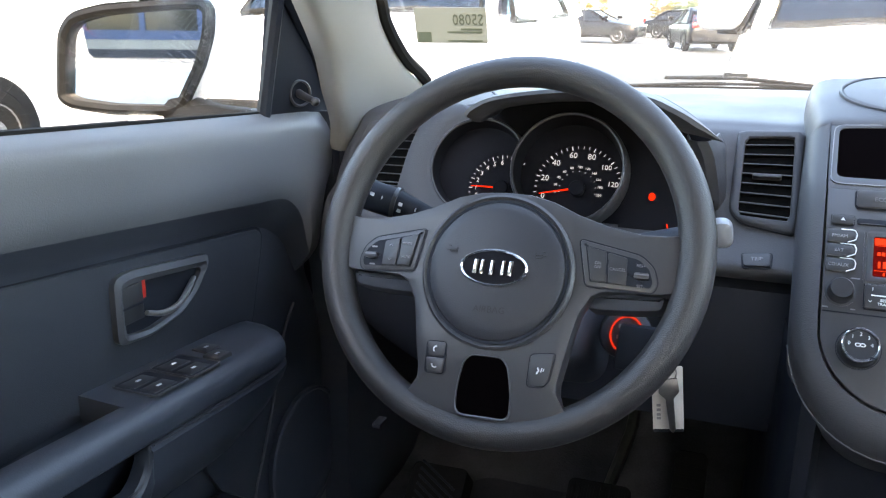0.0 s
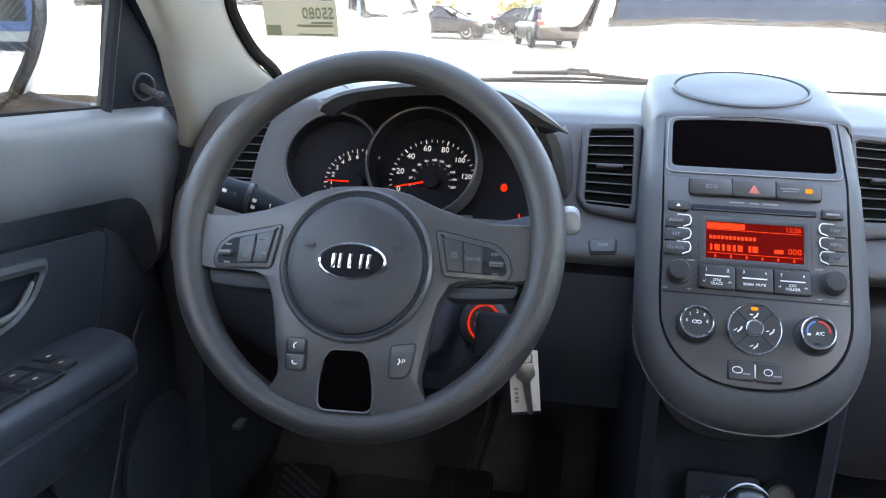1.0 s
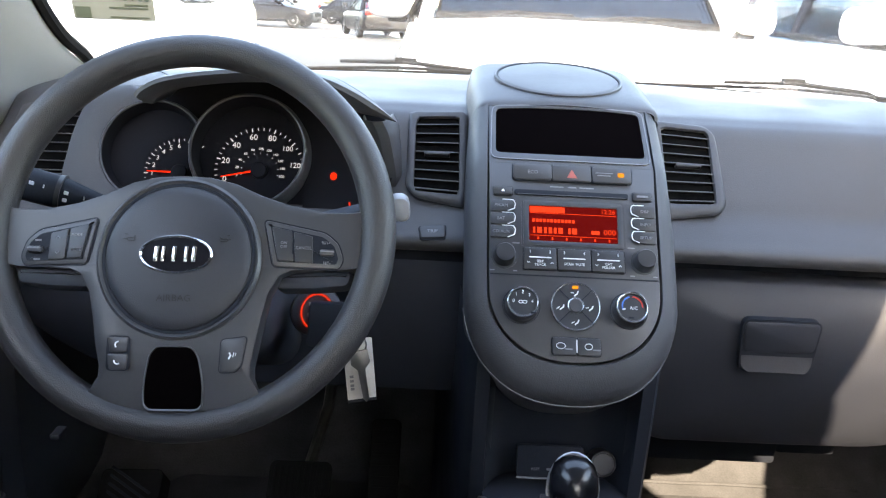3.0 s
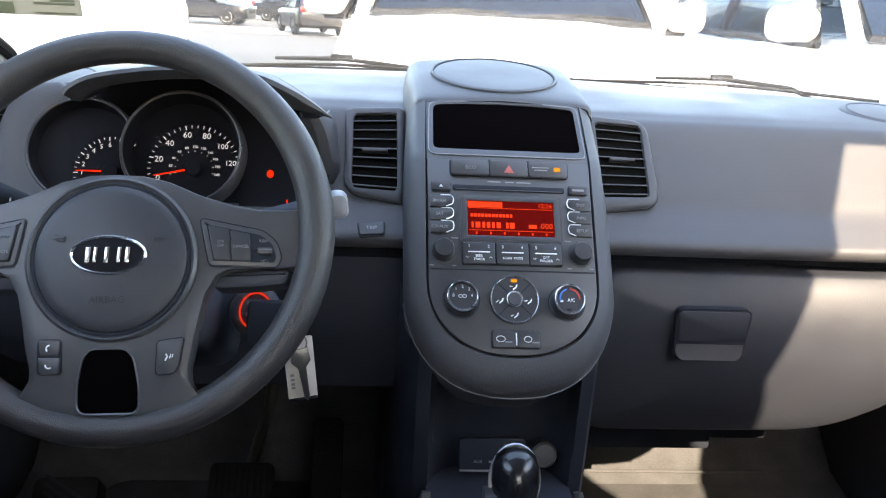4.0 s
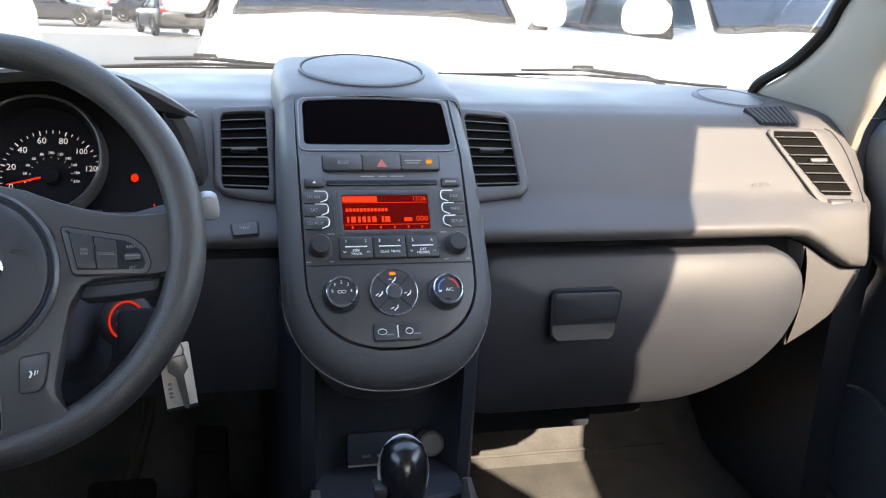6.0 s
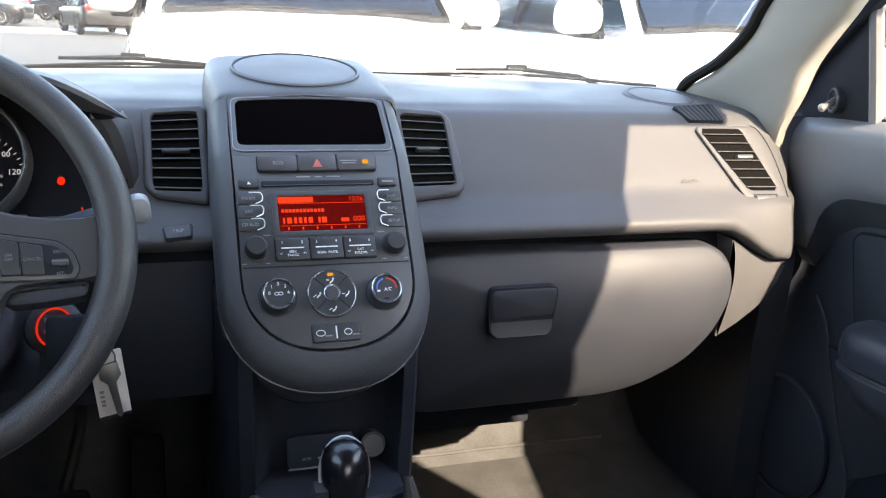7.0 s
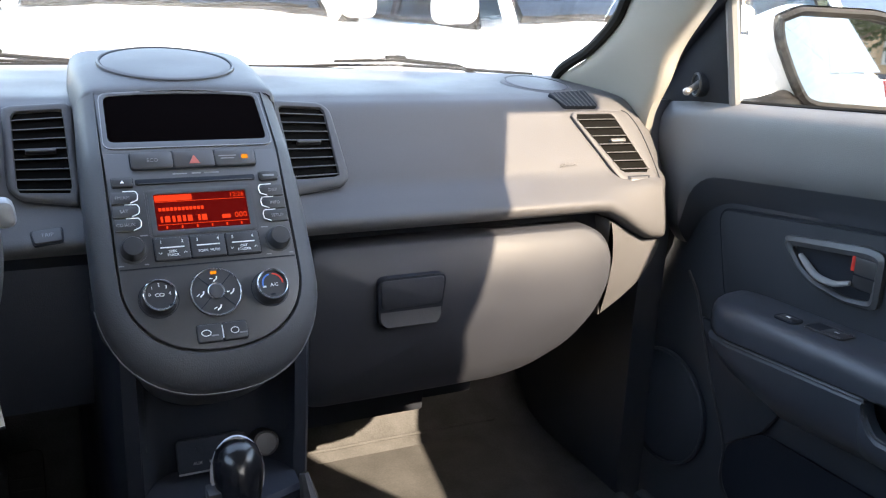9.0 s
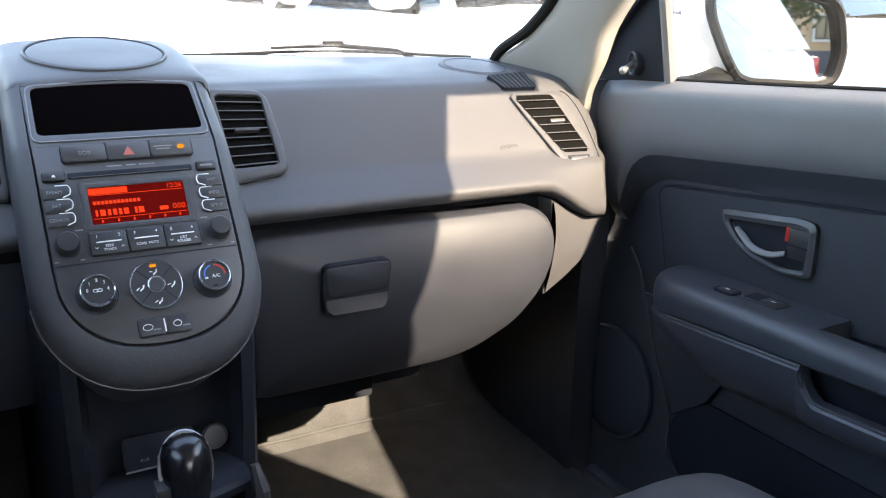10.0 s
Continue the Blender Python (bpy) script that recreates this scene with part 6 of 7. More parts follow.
    # Unseen strip added below the frame to block the sun from the windscreen pillar.
    rows = [[(s * x, y, z), (s * (x + 0.012), y, z - deep / 2), (s * (x + 0.016), y, z - deep)] for x, y, z, deep in ((0.712, 0.03, 1.333, 0.03), (0.700, -0.009, 1.361, 0.058), (0.685, -0.11, 1.429, 0.070), (0.668, -0.20, 1.490, 0.08), (0.640, -0.27, 1.507, 0.07))]
    part("pillar_sunshade", sheet(rows, 0.012 * s), BLACK, door, "added black strip, out of view, that keeps sun off the pillar")

    # outside mirror
    mir = thing("door_mirror", "white door mirror with a grey inner edge", "door mirror", (s * 0.86, 0.06, 1.10), "door mirrors")
    if s < 0:
        outline = [(-0.1145, -0.046), (-0.108, 0.010), (-0.1035, 0.040), (-0.086, 0.0615), (-0.043, 0.072), (0.0473, 0.0793), (0.090, 0.081), (0.1035, 0.070), (0.1015, 0.039), (0.087, -0.002), (0.059, -0.052), (0.039, -0.063), (-0.042, -0.063), (-0.096, -0.057)]
    else:
        outline = [(0.152, -0.048), (0.158, -0.0135), (0.1435, 0.045), (0.125, 0.066), (0.06, 0.078), (-0.06, 0.080), (-0.094, 0.066), (-0.095, 0.052), (-0.0875, 0.026), (-0.0606, -0.022), (-0.036, -0.056), (-0.010, -0.065), (0.1108, -0.0715), (0.142, -0.064)]
    outline = soften(outline, 0.012, 3)
    ol = turned(outline)
    mf = plane_frame((s * 0.90, 0.10, 1.165), (0.974, -0.228 * s, 0), (0, 0, 1))
    rim_in = inset(ol, 0.012)
    part("mirror_rim", hoop(ol, rim_in, 0.03, mf, lift=0.006, round_=0.004), MIRROR_RIM, mir, "grey plastic inner edge")
    gf = mf @ Matrix.Rotation(radians(-0.5 if s < 0 else -1.5), 4, "X")
    part("mirror_glass", slab(inset(ol, 0.0105), 0.003, gf, 0, lift=-0.006), MIRROR, mir, "tinted mirror glass")
    bm = bmesh.new()
    loops = []
    for f, z in ((1.03, 0.0), (1.04, -0.03), (0.98, -0.06), (0.85, -0.09), (0.55, -0.11), (0.2, -0.115)):
        loops.append([mf @ Vector((a * f, b * f, z)) for a, b in ol])
    rings(bm, loops, cap0=False)
    part("mirror_shell", bm, WHITE_PAINT, mir, "white painted shell")
    bm = bmesh.new()
    sweep(bm, [(s * 0.72, 0.11, 1.085), (s * 0.80, 0.12, 1.09), (s * 0.87, 0.13, 1.105)], [0.03, 0.028, 0.025], 10)
    part("mirror_arm", bm, MIRROR_RIM, mir, "dark grey mirror arm")
    outward(door, 1.07)
    outward(mir, 1.07)

# ---- lower console, selector, pedals ----
console = thing("floor_console", "black floor console with a storage cubby and sockets", "console", (0, -0.1, 0.41))
# cheeks of the column under the stack
for s in (-1, 1):
    rows = []
    for i in range(13):
        t = i / 12
        z = 0.42 + 0.50 * t
        front = 0.005 + 0.05 * (1 - t) ** 1.5 if z > 0.6 else 0.02
        rows.append([(s * x, y, z) for x, y in ((0.072, 0.06), (0.074, front + 0.012), (0.080, front), (0.090, front + 0.004), (0.097, front + 0.02), (0.104, 0.10), (0.112, 0.22), (0.125, 0.42))])
    part("cheek", sheet(rows, 0.003 * s), BLACK, console, "rounded side of the console")
bm = bmesh.new()
box(bm, (-0.08, 0.055, 0.42), (0.08, 0.075, 0.90), 0.002)
part("back_wall", bm, BLACK, console)
rows = []
for i in range(25):
    x = -0.0790 + 0.158 * i / 24
    rows.append([(x, 0.052 - 0.040 * abs(x / 0.0790) ** 5, z) for z in (0.725, 0.78, 0.84, 0.90)])
part("cubby_wall", sheet(rows, -0.002), BLACK, console, "rounded inside of the cubby")
# hollow of the cubby with its lit shelf edge
rows = []
for i in range(13):
    u = -0.078 + 0.156 * i / 12
    e = 1 - (u / 0.078) ** 2
    rows.append([(u, 0.052, 0.735), (u, 0.02, 0.733), (u, -0.012 - 0.018 * e, 0.730), (u, -0.016 - 0.018 * e, 0.725), (u, -0.010 - 0.018 * e, 0.712), (u, 0.03, 0.69)])
part("cubby_shelf", sheet(rows, -0.003), KNEE, console, "rounded shelf of the cubby")
plate = part("socket_plate", slab(rrect(0.072, 0.034, 0.004, -0.006, 0), 0.01, plane_frame((0, 0.028, 0.762), (1, 0, 0), (0, 0.35, 1)), 0.001, lift=0.004), BLACK, console)
SF = plane_frame((0, 0.028, 0.762), (1, 0, 0), (0, 0.35, 1))
part("usb_socket", slab(rrect(0.018, 0.006, 0.001, 0.008, 0.006), 0.002, SF, 0, lift=0.0045), BLACK, plate)
part("aux_socket", slab(disc(0.0035, -0.020, 0.006, 14), 0.002, SF, 0, lift=0.0045), BLACK, plate)
for u, word in ((-0.022, "AUX"), (-0.006, ""), (0.009, "USB")):
    if not word:
        part("socket_mark", slab(rrect(0.008, 0.0026, 0.0004, u, -0.008), 0.0004, SF, 0, lift=0.0044), GREY_MARK, plate)
    else:
        lettering("socket_mark", word, 0.0046, at(SF, u, -0.008, 0.0044), GREY_MARK, plate)
part("plate_lip", slab(rrect(0.072, 0.0016, 0.0005, -0.006, -0.0175), 0.003, SF, 0, lift=0.0060), GREY_LINE, plate)
part("power_socket", lathe(bmesh.new(), [(0.0145, -0.012), (0.0145, 0.006), (0.0132, 0.008), (0.0118, 0.0075), (0.011, 0.0085), (0.001, 0.009)], at(SF, 0.050, 0.001), 32), BUTTON, console, "round power socket cap")
# tunnel with the selector
rows = []
for i in range(17):
    y = 0.04 - 0.75 * i / 16
    rows.append([(x, y, z) for x, z in ((-0.112, 0.42), (-0.105, 0.56), (-0.092, 0.632), (-0.07, 0.640), (0.07, 0.640), (0.092, 0.632), (0.105, 0.56), (0.112, 0.42))])
part("tunnel", sheet(rows, 0.003), DASH_LOW, console)
gate = part("selector_gate", slab(rrect(0.125, 0.20, 0.02), 0.006, plane_frame((0, -0.10, 0.646), (1, 0, 0), (0, 1, 0.06)), 0.002), GLOSSY, console)
for s in (-1, 1):
    bm = bmesh.new()
    sweep(bm, [(s * 0.085, -0.01, 0.63), (s * 0.083, -0.03, 0.72), (s * 0.080, -0.02, 0.745)], [0.012, 0.010, 0.005], 8)
    part("gate_edge", bm, TRIM, console)
lever = thing("gear_selector", "gear selector with a glossy black knob and silver collar", "gear lever", (-0.006, -0.12, 0.645))
bm = bmesh.new()
KN = plane_frame((-0.007, -0.118, 0.815), (1, 0, 0), (0, 0.96, -0.28))
lathe(bm, [(0.010, -0.050), (0.014, -0.035), (0.0195, -0.015), (0.0222, 0.003), (0.0215, 0.016), (0.018, 0.026), (0.011, 0.032), (0.001, 0.034)], KN @ Matrix.Diagonal((1, 1.1, 1, 1)), 32)
part("knob", bm, GLOSSY, lever, "glossy black knob")
bm = bmesh.new()
sweep(bm, [KN @ Vector((0.0230 * math.cos(a), 0.004, 0.0020 + 0.033 * math.sin(a))) for a in [radians(x) for x in range(-55, 236, 15)]], 0.0016, 6)
part("knob_trim", bm, SATIN, lever, "silver seam round the knob")
bm = bmesh.new()
box(bm, (-0.036, -0.132, 0.797), (-0.024, -0.112, 0.810), 0.002)
part("release_button", bm, BUTTON, lever)
bm = bmesh.new()
sweep(bm, [(-0.006, -0.105, 0.645), (-0.006, -0.110, 0.70), (-0.007, -0.114, 0.77)], [0.016, 0.010, 0.008], 14)
part("shaft", bm, BLACK, lever)

brake = thing("brake_pedal", "black rubber brake pedal with vertical ribs", "pedal", (-0.33, 0.34, 0.45))
PF = plane_frame((-0.325, 0.315, 0.545), (1, 0.02, 0), (0, 0.72, 0.69))
pad = part("pedal_pad", slab(rrect(0.092, 0.062, 0.010), 0.014, PF, 0.003), RUBBER, brake)
for k in range(9):
    part("rib", slab(rrect(0.0045, 0.046, 0.001, -0.036 + 0.009 * k, 0), 0.003, PF, 0.0006, lift=0.0026), RUBBER, pad)
bm = bmesh.new()
sweep(bm, [(-0.315, 0.335, 0.55), (-0.300, 0.45, 0.60), (-0.29, 0.55, 0.75)], 0.009, 8)
part("pedal_arm", bm, STEEL, brake)
gas = thing("accelerator_pedal", "black ribbed accelerator pedal", "pedal", (-0.20, 0.42, 0.42))
PF = plane_frame((-0.205, 0.40, 0.52), (1, 0, 0), (0, 0.6, 0.8))
pad = part("pedal_pad", slab(rrect(0.048, 0.16, 0.010), 0.012, PF, 0.003), RUBBER, gas)
for k in range(8):
    part("rib", slab(rrect(0.040, 0.004, 0.001, 0, -0.06 + 0.017 * k), 0.003, PF, 0.0006, lift=0.0026), RUBBER, pad)
rest = thing("foot_rest", "black foot rest with slanted ridges", "foot rest", (-0.56, 0.36, 0.42))
PF = plane_frame((-0.583, 0.300, 0.478), (1, 0.05, 0), (0, 0.72, 0.69))
pad = part("rest_pad", slab(rrect(0.092, 0.15, 0.010), 0.05, PF, 0.003), RUBBER, rest)
for k in range(10):
    part("ridge", slab(rrect(0.075, 0.004, 0.001, 0, 0), 0.003, at(PF, 0, -0.055 + 0.0125 * k, 0.0022, -32), 0.0006), BLACK, pad)
bonnet_latch = thing("bonnet_release", "small grey bonnet release mark on the knee panel", "lever", (-0.60, 0.15, 0.70))
bm = bmesh.new()
box(bm, (-0.606, 0.150, 0.690), (-0.594, 0.175, 0.697), 0.002)
part("grip", bm, DASH_LOW, bonnet_latch)

# floor mats
for s in (-1, 1):
    mat_ob = part("floor_mat", slab(rrect(0.42, 0.56, 0.04), 0.014, plane_frame((s * 0.36, 0.215, 0.4365), (1, 0, 0), (0, 1, 0.012)), 0.004), CARPET)
    tagged(mat_ob, "black carpet floor mat in the footwell", "floor mat", "floor mats")


# ---- seats ----
def seat(x):
    c = thing("car_seat", "dark grey cloth bucket seat with a separate headrest", "car seat", (x, -0.45, 0.42), "front seats")
    rows = []
    for i in range(15):
        f = i / 14
        u = -0.245 + 0.49 * f
        side = abs(u / 0.245)
        crown = 0.03 * side ** 3 - 0.02 * max(side - 0.88, 0) / 0.12
        edge = 0.05 * max(side - 0.75, 0) ** 1.2
        rows.append([(x + u, y, z) for y, z in smooth_line([(-0.19 - edge, 0.44), (-0.125 - edge, 0.52), (-0.120 - edge, 0.585), (-0.155 - edge, 0.618 + crown * 0.4), (-0.30, 0.628 + crown), (-0.50, 0.625 + crown), (-0.68, 0.60 + crown)], 3)])
    part("cushion", sheet(rows, 0.03), SEAT_CLOTH, c, "dark grey cloth cushion")
    bm = bmesh.new()
    box(bm, (x - 0.22, -0.66, 0.42), (x + 0.22, -0.20, 0.58), 0.03)
    part("seat_base", bm, DASH_LOW, c)
    loops = []
    for z, w, y, d in ((0.58, 0.22, -0.70, 0.10), (0.70, 0.245, -0.73, 0.11), (0.90, 0.235, -0.80, 0.10), (1.05, 0.20, -0.86, 0.085), (1.10, 0.16, -0.875, 0.06)):
        loops.append([(x + a, y + b, z) for a, b in rrect(2 * w, 2 * d, d * 0.7)])
    bm = bmesh.new()
    rings(bm, loops)
    part("backrest", bm, SEAT_CLOTH, c)
    bm = bmesh.new()
    rings(bm, [[(x + a, -0.90 + b, z) for a, b in rrect(2 * w, 2 * d, d * 0.7)] for z, w, d in ((1.15, 0.11, 0.03), (1.17, 0.13, 0.045), (1.26, 0.135, 0.05), (1.32, 0.11, 0.04), (1.335, 0.08, 0.02))])
    part("headrest", bm, SEAT_CLOTH, c)
    for d in (-0.06, 0.06):
        bm = bmesh.new()
        sweep(bm, [(x + d, -0.885, 1.08), (x + d, -0.90, 1.17)], 0.006, 8)
        part("headrest_post", bm, CHROME, c)


seat(0.385)
seat(-0.385)
bench = thing("rear_bench", "dark grey cloth rear bench seat", "car seat", (0, -1.55, 0.42))
bm = bmesh.new()
box(bm, (-0.64, -1.75, 0.42), (0.64, -1.25, 0.66), 0.05)
part("cushion", bm, SEAT_CLOTH, bench)
bm = bmesh.new()
box(bm, (-0.64, -1.93, 0.60), (0.64, -1.75, 1.10), 0.05)
part("backrest", bm, SEAT_CLOTH, bench)

# ---- windscreen sticker and wipers ----
tagb = thing("stock_card", "pale green stock card taped inside the windscreen", "card", (-0.565, 0.33, 1.19))
TG = plane_frame((-0.5655, 0.330, 1.2145), (1, 0.0, 0.01), (0, -0.3, 1))
part("card", slab(rrect(0.104, 0.049, 0.002), 0.0012, TG, 0), TAG, tagb)
back = TG @ Matrix.Diagonal((-1, 1, 1, 1))
lettering("card_number", "S5080", 0.0215, at(back, -0.0260, 0.0080, 0.0012), TAG_INK, tagb, thick=0.0001, wide=0.85)
for u, v, w in ((0.030, -0.0045, 0.030), (0.020, -0.0085, 0.050)):
    part("card_print", slab(rrect(w, 0.0022, 0.0003, u, v), 0.0003, TG, 0, lift=0.0008), TAG_INK, tagb)
part("card_print", slab(rrect(0.020, 0.014, 0.0003, -0.039, -0.0155), 0.0003, TG, 0, lift=0.0008), TAG_INK, tagb)
part("card_print", slab(rrect(0.050, 0.0016, 0.0003, 0.020, -0.0205), 0.0003, TG, 0, lift=0.0008), TAG_INK, tagb)
for x0, x1, y0, y1 in ((-0.44, 0.02, 0.70, 0.775), (0.24, 0.72, 0.775, 0.60)):
    w = thing("wiper", "black windscreen wiper at rest on the glass", "wiper", ((x0 + x1) / 2, 0.75, 1.1), "wipers")
    pts = smooth_line([(x0, y0 + 0.025, 1.108), ((x0 + x1) / 2, (y0 + y1) / 2 + 0.040, 1.117), (x1, y1 + 0.025, 1.109)], 6)
    bm = bmesh.new()
    sweep(bm, pts, 0.0032, 6)
    part("blade", bm, WIPER, w)
    bm = bmesh.new()
    mid = Vector(pts[len(pts) // 2]) + Vector((0, 0.008, 0.010))
    sweep(bm, [mid - Vector((0.12, -0.006, 0.004)), mid, mid + Vector((0.14, 0.015, -0.012)), mid + Vector((0.22, 0.05, -0.04))], [0.003, 0.0045, 0.004, 0.005], 6)
    part("wiper_arm", bm, WIPER, w)
    bm = bmesh.new()
    box(bm, mid + Vector((-0.02, -0.006, -0.004)), mid + Vector((0.02, 0.006, 0.008)), 0.002)
    part("wiper_joint", bm, WIPER, w)

# ---- parked cars ----
def car(name, label, paint, suv=True, pane_mat=None):
    """A car standing at the origin, its nose towards -y, 1.8 m wide and 4.5 m long."""
    c = thing(name, label, "car", (0, 0, 0))
    pane_mat = pane_mat or CAR_GLASS
    H, B = (1.68, 1.02) if suv else (1.43, 0.90)
    # lengthwise places: windscreen foot and head, roof end, rear window foot, rear pillar
    f0, f1, r1, r0 = (-1.10, -0.45, 1.75, 2.10) if suv else (-0.92, -0.15, 1.05, 1.72)
    # stations along the length: y, half width, belt height, under height
    st = [(-2.25, 0.62, 0.62, 0.35), (-2.20, 0.74, 0.74, 0.28), (-2.0, 0.84, B - 0.12, 0.24), (-1.55, 0.89, B - 0.05, 0.24), (-1.05, 0.90, B + 0.02, 0.24), (-0.2, 0.90, B + 0.02, 0.24), (0.9, 0.90, B + 0.05, 0.24), (1.6, 0.89, B + 0.06, 0.26), (2.05, 0.84, B + 0.02, 0.30), (2.2, 0.76, B - 0.12, 0.36)]
    loops = []
    for y, w, zt, zb in smooth_line(st, 3):
        half = [(w * 0.90, zb), (w, zb + 0.10), (w, (zb + zt) * 0.55), (w * 0.985, zt - 0.14), (w * 0.94, zt - 0.035), (w * 0.80, zt), (w * 0.4, zt + 0.03)]
        loops.append([(x, y, z) for x, z in half] + [(-x, y, z) for x, z in reversed(half)])
    bm = bmesh.new()
    rings(bm, loops)
    body = part("body", bm, paint, c)
    # cabin: pillars and roof round the glass
    gl = [(f0, 0.72, B + 0.03), (f1, 0.62, H - 0.10), (f1 + 0.2, 0.60, H - 0.03), ((f1 + r1) / 2, 0.60, H), (r1 - 0.25, 0.58, H - 0.04), (r1, 0.58, H - 0.12), (r0, 0.70, B + 0.06)]
    y0 = lambda i: gl[i][0]
    rows = [[(-w, y, z), (-w * 0.7, y, z + 0.02), (0, y, z + 0.03), (w * 0.7, y, z + 0.02), (w, y, z)] for y, w, z in gl[1:6]]
    part("roof", sheet(rows, 0.03), paint, c)
    for s in (-1, 1):
        bm = bmesh.new()
        sweep(bm, [(s * 0.76, f0 - 0.04, B + 0.02), (s * 0.68, (f0 + f1) / 2, (B + H) / 2), (s * 0.61, f1 + 0.05, H - 0.06)], 0.035, 8)
        part("front_pillar", bm, paint, c)
        bm = bmesh.new()
        sweep(bm, [(s * 0.83, 0.12, B), (s * 0.72, 0.16, (B + H) / 2), (s * 0.61, 0.2, H - 0.03)], 0.04, 8)
        part("door_pillar", bm, BLACK, c)
        bm = bmesh.new()
        sweep(bm, [(s * 0.82, r0 - (0.48 if suv else 0.1), B), (s * 0.71, (r0 + r1) / 2 - (0.32 if suv else 0.05), (B + H) / 2), (s * 0.60, r1 - 0.19, H - 0.03)], 0.06, 8)
        part("rear_pillar", bm, paint, c)
        pane = [(s * 0.845, f0 + 0.12, B + 0.0), (s * 0.845, r0 - (1.05 if suv else 0.15), B + 0.03), (s * 0.60, r1 - (0.95 if suv else 0.2), H - 0.05), (s * 0.615, f1 + 0.07, H - 0.07)]
        bm = bmesh.new()
        rings(bm, [pane, [(x - s * 0.006, y, z) for x, y, z in pane]])
        part("side_window", bm, SIDE_GLASS if pane_mat is CAR_GLASS else pane_mat, c)
        bm = bmesh.new()
        sweep(bm, [(x + s * 0.006, y, z) for x, y, z in pane], 0.016, 6, closed=True)
        part("window_trim", bm, RUBBER, c)
        if suv:
            quarter = [(s * 0.845, r0 - 1.06, B + 0.0), (s * 0.845, r0 - 0.05, B + 0.03), (s * 0.60, r1 - 0.05, H - 0.05), (s * 0.605, r1 - 0.96, H - 0.04)]
            bm = bmesh.new()
            rings(bm, [quarter, [(x - s * 0.02, y, z) for x, y, z in quarter]])
            part("quarter_panel", bm, paint, c)
        mir = part("side_mirror", mirror_shell(s), paint, c)
        bm = bmesh.new()
        box(bm, (s * 0.82, -0.96, B - 0.01), (s * 0.96, -0.86, B + 0.025), 0.012)
        part("mirror_foot", bm, RUBBER, mir)
        for y in (-1.42, 1.38):
            fr = plane_frame((s * 0.80, y, 0.34), (0, s, 0), (0, 0, 1))
            bm = bmesh.new()
            lathe(bm, [(0.20, -0.10), (0.30, -0.10), (0.335, -0.06), (0.335, 0.06), (0.30, 0.10), (0.24, 0.10), (0.22, 0.085)], fr, 28)
            tyre_ob = part("wheel", bm, RUBBER, c)
            bm = bmesh.new()
            lathe(bm, [(0.22, 0.06), (0.225, 0.09), (0.21, 0.092), (0.195, 0.07), (0.06, 0.085), (0.03, 0.095)], fr, 20)
            part("wheel_disc", bm, SATIN, tyre_ob)
            bm = bmesh.new()
            hoopfr = plane_frame((s * 0.895, y, 0.34), (0, s, 0), (0, 0, 1))
            a = [(0.40 * math.cos(radians(k)), 0.40 * math.sin(radians(k))) for k in range(-20, 201, 10)]
            sweep(bm, [hoopfr @ Vector((u, v, 0)) for u, v in a], 0.022, 6)
            part("wheel_arch", bm, paint, c)
        bm = bmesh.new()
        box(bm, (s * 0.52, -2.235, 0.66), (s * 0.80, -2.06, 0.80), 0.04)
        part("headlamp", bm, CHROME, c)
        bm = bmesh.new()
        box(bm, (s * 0.56, 2.12, 0.80), (s * 0.76, 2.205, 0.98), 0.03)
        part("tail_lamp", bm, RED_GLASS, c)
        bm = bmesh.new()
        box(bm, (s * 0.895, 0.28, B - 0.16), (s * 0.925, 0.44, B - 0.125), 0.008)
        part("door_handle", bm, paint, c)
    ws = [(-0.70, f0 - 0.03, B + 0.035), (0.70, f0 - 0.03, B + 0.035), (0.585, f1 + 0.03, H - 0.07), (-0.585, f1 + 0.03, H - 0.07)]
    bm = bmesh.new()
    rings(bm, [[(x, y - 0.04 * (1 - abs(x)), z) for x, y, z in ws], [(x, y + 0.01, z - 0.006) for x, y, z in ws]])
    part("windscreen", bm, pane_mat, c)
    bm = bmesh.new()
    sweep(bm, [(x, y - 0.008 - 0.02 * (1 - abs(x)), z + 0.004) for x, y, z in ws], 0.018, 6, closed=True)
    part("windscreen_trim", bm, RUBBER, c)
    rw = [(-0.68, r0 - 0.02, B + 0.08), (0.68, r0 - 0.02, B + 0.08), (0.56, r1 + 0.02, H - 0.13), (-0.56, r1 + 0.02, H - 0.13)]
    bm = bmesh.new()
    rings(bm, [rw, [(x, y - 0.01, z) for x, y, z in rw]])
    part("rear_window", bm, pane_mat, c)
    bm = bmesh.new()
    box(bm, (-0.62, -1.0, 0.5), (0.62, 1.9, B - 0.02), 0.05)
    for x in (-0.36, 0.36):
        box(bm, (x - 0.24, -0.1, 0.6), (x + 0.24, 0.08, 1.20), 0.06)
        box(bm, (x - 0.13, 0.0, 1.2), (x + 0.13, 0.1, 1.40), 0.04)
    part("seats", bm, DASH_LOW, c)
    bm = bmesh.new()
    box(bm, (-0.46, -2.27, 0.50), (0.46, -2.14, 0.68), 0.03)
    part("grille", bm, RUBBER, c)
    for x0, x1 in ((-0.62, -0.02), (0.02, 0.62)):
        bm = bmesh.new()
        sweep(bm, [(x0, f0 - 0.06, B + 0.045), ((x0 + x1) / 2, f0 - 0.05, B + 0.065), (x1, f0 - 0.02, B + 0.06)], 0.010, 6)
        part("wiper", bm, RUBBER, c)
    return c


